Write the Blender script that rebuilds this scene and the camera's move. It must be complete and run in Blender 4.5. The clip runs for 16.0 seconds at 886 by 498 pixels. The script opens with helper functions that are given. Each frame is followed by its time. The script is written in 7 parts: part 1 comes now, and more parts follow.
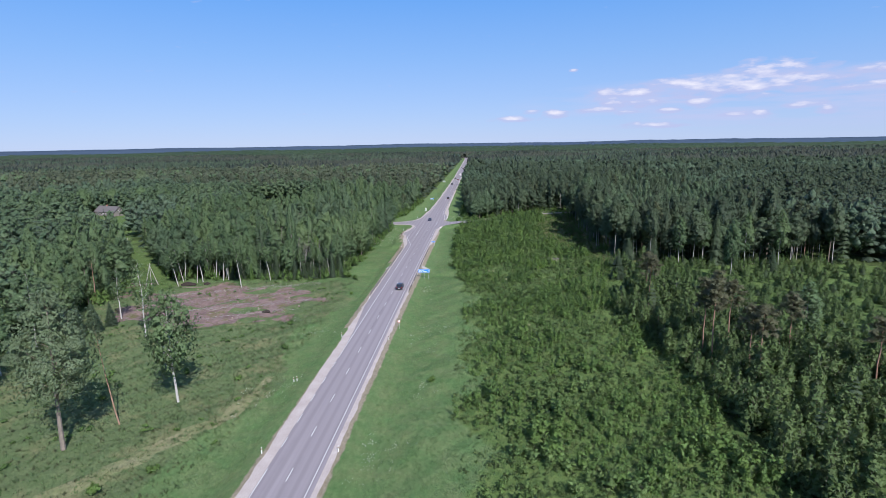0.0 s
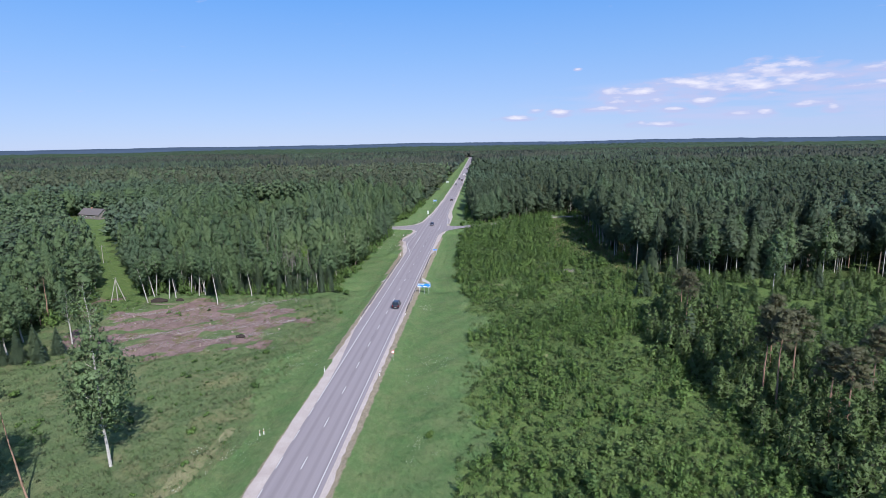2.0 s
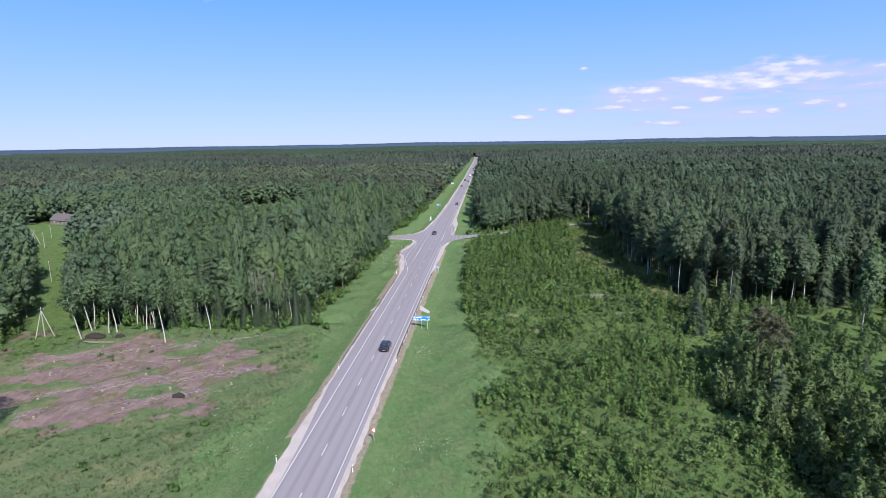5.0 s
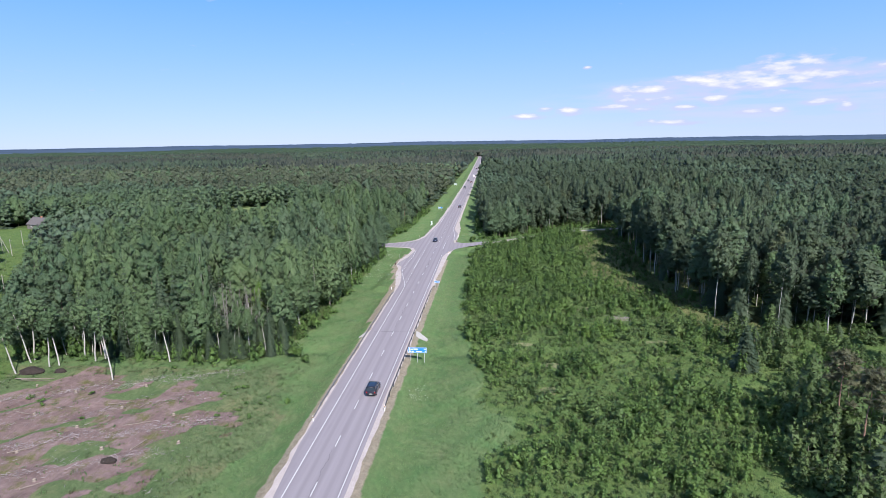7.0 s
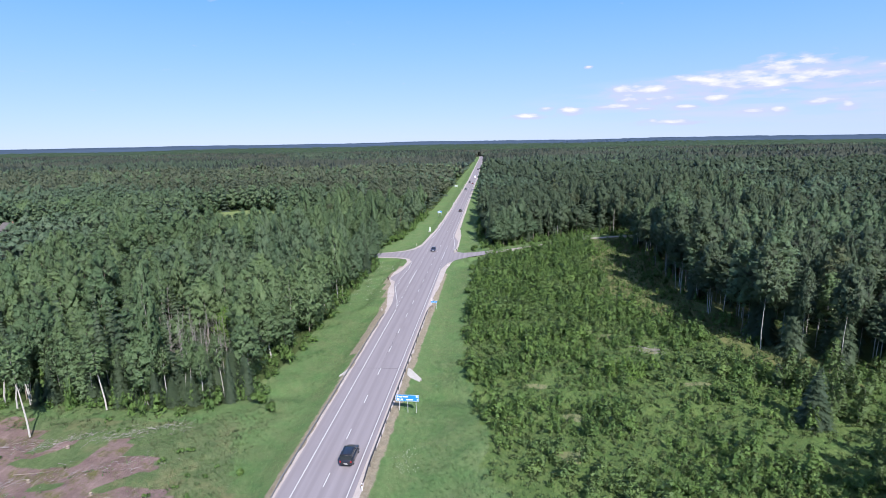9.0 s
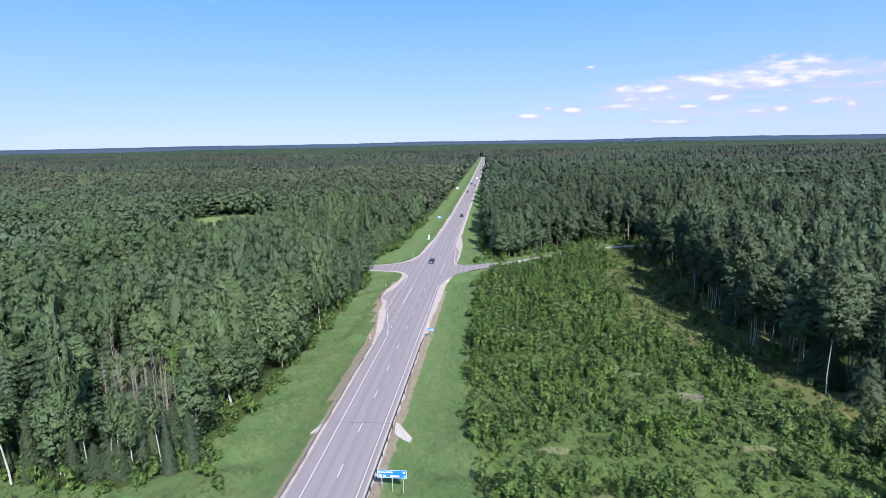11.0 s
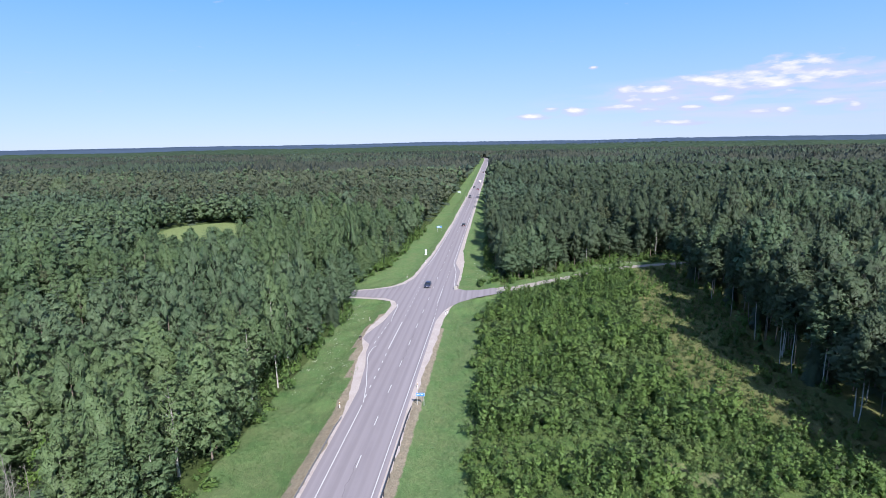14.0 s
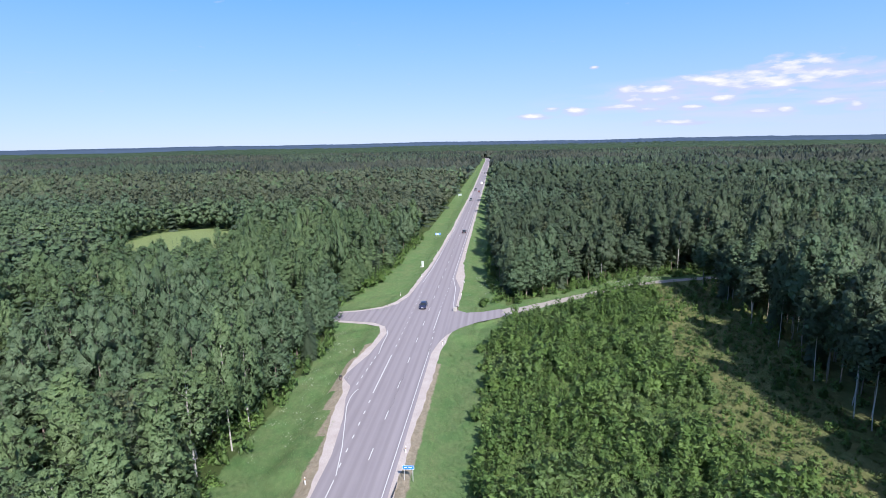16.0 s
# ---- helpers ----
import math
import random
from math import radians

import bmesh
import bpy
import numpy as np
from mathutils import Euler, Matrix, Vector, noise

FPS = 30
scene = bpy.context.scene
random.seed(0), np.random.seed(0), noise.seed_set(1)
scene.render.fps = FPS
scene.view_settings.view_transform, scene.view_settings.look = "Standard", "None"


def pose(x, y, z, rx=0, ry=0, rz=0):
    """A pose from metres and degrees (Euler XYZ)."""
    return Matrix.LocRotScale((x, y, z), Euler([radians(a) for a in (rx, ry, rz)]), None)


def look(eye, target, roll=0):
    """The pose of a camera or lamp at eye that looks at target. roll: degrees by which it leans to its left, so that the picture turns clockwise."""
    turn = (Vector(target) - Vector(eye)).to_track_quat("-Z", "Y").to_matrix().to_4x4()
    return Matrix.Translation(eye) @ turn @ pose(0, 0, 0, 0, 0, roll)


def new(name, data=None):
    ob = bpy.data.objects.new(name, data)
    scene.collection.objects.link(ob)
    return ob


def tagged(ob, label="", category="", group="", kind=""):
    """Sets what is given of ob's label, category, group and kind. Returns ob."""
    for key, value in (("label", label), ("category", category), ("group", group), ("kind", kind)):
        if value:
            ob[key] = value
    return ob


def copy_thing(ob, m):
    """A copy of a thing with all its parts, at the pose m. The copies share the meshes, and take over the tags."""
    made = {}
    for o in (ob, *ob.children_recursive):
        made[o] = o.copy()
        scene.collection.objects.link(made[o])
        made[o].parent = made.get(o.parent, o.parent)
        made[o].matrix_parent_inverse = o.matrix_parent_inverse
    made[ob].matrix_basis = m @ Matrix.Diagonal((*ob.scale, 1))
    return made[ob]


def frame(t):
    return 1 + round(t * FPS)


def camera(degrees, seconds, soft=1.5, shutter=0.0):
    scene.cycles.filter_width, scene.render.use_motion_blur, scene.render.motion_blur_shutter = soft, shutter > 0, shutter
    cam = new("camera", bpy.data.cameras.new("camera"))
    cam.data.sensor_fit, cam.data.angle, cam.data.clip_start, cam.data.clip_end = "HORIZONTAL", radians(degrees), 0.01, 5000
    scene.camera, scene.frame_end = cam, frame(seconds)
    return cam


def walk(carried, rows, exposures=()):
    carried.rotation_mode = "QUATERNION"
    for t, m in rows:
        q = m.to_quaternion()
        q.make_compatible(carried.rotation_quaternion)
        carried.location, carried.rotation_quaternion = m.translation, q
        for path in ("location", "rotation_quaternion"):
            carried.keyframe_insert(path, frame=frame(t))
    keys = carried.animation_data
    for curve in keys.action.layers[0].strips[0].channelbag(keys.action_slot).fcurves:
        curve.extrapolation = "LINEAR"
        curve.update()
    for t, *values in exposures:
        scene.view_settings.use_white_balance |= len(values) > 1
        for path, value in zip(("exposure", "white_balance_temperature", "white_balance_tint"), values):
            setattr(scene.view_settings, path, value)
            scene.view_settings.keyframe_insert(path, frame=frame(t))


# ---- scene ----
cam = camera(76.6, 16.0, 0.65)
METRES, EYE, TILT, LEAN, TURN = 173.0, 45.0, 0.7, -0.1, 4.0
ROWS = [
    (0.0, 0.0, 0.0, 0.0, -0.22, -11.63, 1.09),
    (0.5, 0.0008, 0.0299, -0.001, -0.11, -11.64, 1.08),
    (1.0, 0.0014, 0.0621, -0.002, 0.02, -11.66, 1.08),
    (1.5, 0.0021, 0.0921, -0.0028, 0.12, -11.67, 1.08),
    (2.0, 0.0027, 0.1247, -0.0035, 0.17, -11.69, 1.1),
    (2.5, 0.003, 0.1549, -0.004, 0.2, -11.72, 1.09),
    (3.0, 0.0039, 0.1881, -0.0051, 0.28, -11.74, 1.11),
    (3.5, 0.0045, 0.2185, -0.0058, 0.36, -11.73, 1.14),
    (4.0, 0.0054, 0.2514, -0.0064, 0.49, -11.72, 1.14),
    (6.5, 0.0082, 0.4057, -0.0086, 1.0, -11.81, 1.12),
    (7.0, 0.0089, 0.4384, -0.0092, 1.06, -11.82, 1.13),
    (7.5, 0.0096, 0.4684, -0.0097, 1.09, -11.83, 1.16),
    (8.0, 0.0102, 0.501, -0.0102, 1.12, -11.83, 1.17),
    (8.5, 0.0107, 0.5311, -0.0105, 1.14, -11.84, 1.16),
    (9.0, 0.0115, 0.5636, -0.0109, 1.16, -11.84, 1.17),
    (11.5, 0.0149, 0.7187, -0.0118, 1.4, -11.81, 1.2),
    (12.0, 0.0155, 0.751, -0.0117, 1.44, -11.81, 1.18),
    (12.5, 0.0161, 0.781, -0.012, 1.49, -11.8, 1.19),
    (13.0, 0.0168, 0.8134, -0.0125, 1.54, -11.79, 1.19),
    (13.5, 0.0173, 0.8432, -0.0127, 1.58, -11.78, 1.19),
    (14.0, 0.0179, 0.8753, -0.0128, 1.61, -11.77, 1.21),
    (14.5, 0.0182, 0.9053, -0.013, 1.63, -11.77, 1.22),
    (15.0, 0.0185, 0.9374, -0.013, 1.64, -11.79, 1.22),
    (15.5, 0.0188, 0.9672, -0.0133, 1.66, -11.79, 1.23),
    (16.0, 0.0194, 0.9997, -0.0135, 1.69, -11.78, 1.22),
]
walk(cam, [(t, pose(0, 0, EYE, TILT, LEAN, TURN) @ pose(METRES * x, METRES * y, METRES * z, 90 + pitch, roll, yaw)) for t, x, y, z, yaw, pitch, roll in ROWS],
     exposures=[(0.0, 0.42, 6200, 16), (3.5, 0.52, 6250, 16), (7.0, 0.70, 6300, 16), (9.0, 0.74, 6300, 16), (16.0, 0.74, 6300, 16)])

# ---- light ----
SUN_AZ, SUN_EL = math.atan2(0.48, -0.87), radians(43)     # azimuth from +y towards +x
world = bpy.data.worlds.new("sky")
scene.world = world
world.use_nodes = True
wn, wl = world.node_tree.nodes, world.node_tree.links
wn.clear()
sky = wn.new("ShaderNodeTexSky")
sky.sky_type, sky.sun_disc = "NISHITA", False
sky.sun_elevation, sky.sun_rotation = SUN_EL, SUN_AZ
sky.air_density, sky.dust_density, sky.ozone_density, sky.altitude = 1.0, 0.0, 5.0, 100
bg = wn.new("ShaderNodeBackground")
bg.inputs["Strength"].default_value = 0.096
wout = wn.new("ShaderNodeOutputWorld")


def wmath(op, a, b=0.0, c=0.0):
    node = wn.new("ShaderNodeMath")
    node.operation = op
    for v, i in ((a, 0), (b, 1), (c, 2)):
        if isinstance(v, bpy.types.NodeSocket):
            wl.new(v, node.inputs[i])
        else:
            node.inputs[i].default_value = v
    return node.outputs[0]


def wmix(fac, a, b, mode="MIX"):
    node = wn.new("ShaderNodeMix")
    node.data_type, node.blend_type = "RGBA", mode
    for v, i in ((fac, 0), (a, 6), (b, 7)):
        if isinstance(v, bpy.types.NodeSocket):
            wl.new(v, node.inputs[i])
        else:
            node.inputs[i].default_value = v if i == 0 else (*v, 1)
    return node.outputs[2]


def wnoise(scale, detail, vec):
    node = wn.new("ShaderNodeTexNoise")
    node.inputs["Scale"].default_value, node.inputs["Detail"].default_value = scale, detail
    wl.new(vec, node.inputs["Vector"])
    return node.outputs["Fac"]


# azimuth (u) and elevation (v) of each way into the sky, in degrees
wsep = wn.new("ShaderNodeSeparateXYZ")
wl.new(wn.new("ShaderNodeTexCoord").outputs["Generated"], wsep.inputs[0])
az = wmath("MULTIPLY", wmath("ARCTAN2", wsep.outputs[0], wsep.outputs[1]), 57.2958)
el = wmath("MULTIPLY", wmath("ARCSINE", wsep.outputs[2]), 57.2958)
wcomb = wn.new("ShaderNodeCombineXYZ")
wl.new(wmath("MULTIPLY", az, 0.30), wcomb.inputs[0])
wl.new(el, wcomb.inputs[1])
puff = wnoise(1.6, 6, wcomb.outputs[0])
# fair-weather clouds low over the right half: azimuth, elevation, half width, half height
CLOUDS = [
    (25.8, 5.36, 2.9, 0.73), (23.5, 4.43, 6.5, 0.76), (32.2, 3.84, 2.1, 0.32), (8.9, 6.38, 0.3, 0.12), (13.7, 4.12, 2.5, 0.44),
    (12.9, 3.34, 0.9, 0.45), (15.5, 3.18, 1.3, 0.31), (20.3, 3.00, 1.2, 0.30), (25.6, 3.47, 1.1, 0.23), (28.1, 2.50, 1.3, 0.23),
    (29.8, 2.10, 0.6, 0.28), (7.3, 2.39, 1.1, 0.27), (25.0, 1.83, 0.7, 0.29), (15.9, 1.11, 2.1, 0.22), (23.3, 1.83, 1.0, 0.21),
    (3.5, 2.0, 1.8, 0.22), (5.0, 2.6, 0.6, 0.18), (11.3, 2.65, 1.6, 0.22), (13.8, 2.35, 1.0, 0.18), (17.6, 2.45, 0.9, 0.18), (18.3, 4.75, 2.4, 0.42), (33.0, 5.1, 1.6, 0.35)]
lobes = bases = None
for u0, v0, hw, hh in CLOUDS:
    for up, grow in ((0.25, 1.0), (-0.15, 1.45)):
        du = wmath("DIVIDE", wmath("SUBTRACT", az, u0), hw * grow)
        dv = wmath("DIVIDE", wmath("SUBTRACT", el, v0 + up * hh), hh * grow)
        blob = wmath("SUBTRACT", 1.0, wmath("ADD", wmath("MULTIPLY", du, du), wmath("MULTIPLY", dv, dv)))
        if up > 0:
            lobes = blob if lobes is None else wmath("MAXIMUM", lobes, blob)
        else:
            bases = blob if bases is None else wmath("MAXIMUM", bases, blob)


def wclamp(v):
    return wmath("MINIMUM", wmath("MAXIMUM", v, 0.0), 1.0)


ragged = wmath("MULTIPLY", wmath("SUBTRACT", puff, 0.5), 5.0)
bright = wclamp(wmath("MULTIPLY", wmath("ADD", wmath("MAXIMUM", lobes, -1.0), wmath("ADD", ragged, -0.3)), 0.75))
shade = wclamp(wmath("MULTIPLY", wmath("ADD", wmath("MAXIMUM", bases, -1.0), wmath("ADD", wmath("MULTIPLY", ragged, 0.8), 0.25)), 0.85))
bu, bv = wmath("DIVIDE", wmath("SUBTRACT", az, 26.0), 24.0), wmath("DIVIDE", wmath("SUBTRACT", el, 3.0), 2.8)
band = wclamp(wmath("SUBTRACT", 1.0, wmath("ADD", wmath("MULTIPLY", bu, bu), wmath("MULTIPLY", bv, bv))))
wflat = wn.new("ShaderNodeCombineXYZ")
wl.new(wmath("MULTIPLY", az, 0.10), wflat.inputs[0])
wl.new(wmath("MULTIPLY", el, 0.9), wflat.inputs[1])
streaks = wnoise(1.0, 5, wflat.outputs[0])
veil = wmath("MULTIPLY", band, wclamp(wmath("ADD", 0.38, wmath("MULTIPLY", wmath("SUBTRACT", streaks, 0.48), 4.5))))
tinted = wmix(1.0, sky.outputs[0], (0.74, 0.90, 1.16), "MULTIPLY")
low_sky = wmix(wclamp(wmath("DIVIDE", el, 8.0)), (3.5, 4.45, 6.35), (2.0, 3.75, 6.5))
low_sky = wmix(wclamp(wmath("DIVIDE", wmath("SUBTRACT", el, 8.0), 9.0)), low_sky, (0.60, 2.75, 6.7))
# above the view the sky is paled, so shade fills lighter and less blue
high_sky = wmix(wclamp(wmath("DIVIDE", wmath("SUBTRACT", el, 18.0), 30.0)), low_sky, (2.3, 3.15, 4.7))
tinted = wmix(0.82, tinted, high_sky)
hazed = wmix(wmath("MULTIPLY", veil, 0.95), tinted, (4.2, 4.7, 6.5))
clouded = wmix(wmath("MULTIPLY", shade, 0.85), hazed, (4.05, 4.45, 6.3))
clouded = wmix(wmath("MULTIPLY", bright, 0.95), clouded, (6.7, 6.75, 7.3))
wl.new(clouded, bg.inputs[0])
wl.new(bg.outputs[0], wout.inputs[0])

sun = new("sun", bpy.data.lights.new("sun", "SUN"))
sun.data.energy, sun.data.angle, sun.data.color = 5.1, radians(0.6), (1.0, 0.96, 0.90)
sun.matrix_world = look((60, -60, 200), Vector((60, -60, 200)) - Vector((math.sin(SUN_AZ) * math.cos(SUN_EL), math.cos(SUN_AZ) * math.cos(SUN_EL), math.sin(SUN_EL))))


# ---- materials ----
class Mat:
    """A node material with a few short ways to wire it."""

    def __init__(self, name, rough=0.9, metal=0.0, spec=0.3):
        self.m = bpy.data.materials.new(name)
        self.m.use_nodes = True
        self.t = self.m.node_tree
        self.p = self.t.nodes["Principled BSDF"]
        self.p.inputs["Roughness"].default_value = rough
        self.p.inputs["Metallic"].default_value = metal
        self.p.inputs["Specular IOR Level"].default_value = spec

    def n(self, kind, **sets):
        node = self.t.nodes.new("ShaderNode" + kind)
        for k, v in sets.items():
            node.inputs[k.replace("_", " ")].default_value = v
        return node

    def link(self, a, b):
        self.t.links.new(a, b)

    def coords(self, sx=1.0, sy=1.0, sz=1.0, local=False):
        src = self.n("TexCoord").outputs["Object"] if local else self.n("NewGeometry").outputs["Position"]
        mp = self.n("Mapping")
        mp.inputs["Scale"].default_value = (sx, sy, sz)
        self.link(src, mp.inputs["Vector"])
        return mp.outputs[0]

    def noise(self, scale, detail=3.0, rough=0.6, vec=None):
        nn = self.n("TexNoise", Scale=scale, Detail=detail, Roughness=rough)
        self.link(vec or self.coords(), nn.inputs["Vector"])
        return nn.outputs["Fac"]

    def ramp(self, fac, lo, hi):
        r = self.n("MapRange")
        r.inputs["From Min"].default_value, r.inputs["From Max"].default_value = lo, hi
        self.link(fac, r.inputs["Value"])
        return r.outputs[0]

    def mix(self, fac, a, b, mode="MIX"):
        mx = self.t.nodes.new("ShaderNodeMix")
        mx.data_type, mx.blend_type = "RGBA", mode
        for v, i in ((fac, 0), (a, 6), (b, 7)):
            if isinstance(v, bpy.types.NodeSocket):
                self.link(v, mx.inputs[i])
            elif i == 0:
                mx.inputs[0].default_value = v
            else:
                mx.inputs[i].default_value = (*v, 1)
        return mx.outputs[2]

    def math(self, op, a, b=0.0):
        mm = self.t.nodes.new("ShaderNodeMath")
        mm.operation = op
        for v, i in ((a, 0), (b, 1)):
            if isinstance(v, bpy.types.NodeSocket):
                self.link(v, mm.inputs[i])
            else:
                mm.inputs[i].default_value = v
        return mm.outputs[0]

    def attr(self, name):
        a = self.t.nodes.new("ShaderNodeAttribute")
        a.attribute_name = name
        return a.outputs["Fac"]

    def color(self, c):
        if isinstance(c, bpy.types.NodeSocket):
            self.link(c, self.p.inputs["Base Color"])
        else:
            self.p.inputs["Base Color"].default_value = (*c, 1)
        return self

    def bump(self, h, strength=0.5, dist=0.1):
        b = self.n("Bump", Strength=strength, Distance=dist)
        self.link(h, b.inputs["Height"])
        self.link(b.outputs[0], self.p.inputs["Normal"])
        return self


def plain(name, c, rough=0.6, metal=0.0, var=0.25, scale=6.0, spec=0.4):
    """Paint, wood, metal or plastic with slight wear at two scales."""
    m = Mat(name, rough, metal, spec)
    f = m.math("ADD", m.math("MULTIPLY", m.noise(scale, 4), 0.6), m.math("MULTIPLY", m.noise(scale * 9, 2), 0.4))
    dark = tuple(v * (1 - var) for v in c)
    light = tuple(min(1, v * (1 + var)) for v in c)
    m.color(m.mix(m.ramp(f, 0.3, 0.7), dark, light))
    m.bump(f, 0.15, 0.01)
    return m.m


def leaf_material(name, dark, light, warm, grain=5.5, gaps=0.47, rough=0.6, leaf=4.0, relief=0.4):
    """Foliage: a tint for each tree, one for each spray of leaves, and patches over the wood. grain: leaves to the metre; gaps: open share between them."""
    m = Mat(name, rough, 0, 0.25)
    dark, light, warm = [(1.10 * q[0], 1.08 * q[1], 1.54 * q[2]) for q in (dark, light, warm)]
    own = m.attr("tint")
    tree = m.math("ADD", own, m.math("MULTIPLY", m.math("LESS_THAN", own, 0.001), m.n("ObjectInfo").outputs["Random"]))
    spray = m.n("NewGeometry").outputs["Random Per Island"]
    c = m.mix(tree, dark, light)
    c = m.mix(m.math("MULTIPLY", spray, 0.28), c, warm)
    c = m.mix(m.ramp(m.noise(0.02, 2), 0.35, 0.7), c, m.mix(0.5, c, dark))
    # clusters of leaves: small differences of tone, and of the way they face
    nz = m.n("TexNoise", Scale=leaf, Detail=2.5, Roughness=0.65)
    m.link(m.coords(), nz.inputs["Vector"])
    c = m.mix(m.ramp(nz.outputs["Fac"], 0.36, 0.62), m.mix(1.0, c, (0.82, 0.83, 0.83), "MULTIPLY"), m.mix(1.0, c, (1.13, 1.11, 1.08), "MULTIPLY"))
    m.color(c)
    # each spray is lit as part of the rounded mass that it belongs to
    face = m.t.nodes.new("ShaderNodeAttribute")
    face.attribute_name = "facing"
    turn = m.t.nodes.new("ShaderNodeVectorTransform")
    turn.vector_type, turn.convert_from, turn.convert_to = "NORMAL", "OBJECT", "WORLD"
    m.link(face.outputs["Vector"], turn.inputs[0])
    rough_v = m.t.nodes.new("ShaderNodeVectorMath")
    rough_v.operation = "MULTIPLY_ADD"
    m.link(nz.outputs["Color"], rough_v.inputs[0])
    rough_v.inputs[1].default_value = (3.2 * relief,) * 3
    rough_v.inputs[2].default_value = (-1.6 * relief,) * 3
    facing = m.t.nodes.new("ShaderNodeVectorMath")
    facing.operation = "ADD"
    m.link(turn.outputs[0], facing.inputs[0])
    m.link(rough_v.outputs[0], facing.inputs[1])
    unit = m.t.nodes.new("ShaderNodeVectorMath")
    unit.operation = "NORMALIZE"
    m.link(facing.outputs[0], unit.inputs[0])
    m.link(unit.outputs[0], m.p.inputs["Normal"])
    tr = m.n("BsdfTranslucent")
    m.link(unit.outputs[0], tr.inputs["Normal"])
    m.link(m.mix(1.0, c, (1.5, 1.65, 1.25), "MULTIPLY"), tr.inputs["Color"])
    mx = m.n("MixShader")
    mx.inputs[0].default_value = 0.36
    out = m.t.nodes["Material Output"]
    m.link(m.p.outputs[0], mx.inputs[1])
    m.link(tr.outputs[0], mx.inputs[2])
    if grain:
        # a spray is closed in its middle and frays into single leaves towards its rim
        cut = m.n("MixShader")
        rim = m.t.nodes.new("ShaderNodeAttribute")
        rim.attribute_name = "rim"
        axes = m.n("SeparateXYZ")
        m.link(rim.outputs["Vector"], axes.inputs[0])
        inner = m.ramp(m.math("MINIMUM", m.math("MINIMUM", axes.outputs[0], axes.outputs[1]), axes.outputs[2]), 0.0, 0.21)
        leaves = m.math("ADD", m.noise(grain, 2.0, 0.55), m.math("MULTIPLY", inner, 0.27))
        m.link(m.math("GREATER_THAN", leaves, gaps + 0.22), cut.inputs[0])
        m.link(m.n("BsdfTransparent").outputs[0], cut.inputs[1])
        m.link(mx.outputs[0], cut.inputs[2])
        m.link(cut.outputs[0], out.inputs["Surface"])
    else:
        m.link(mx.outputs[0], out.inputs["Surface"])
    return m.m


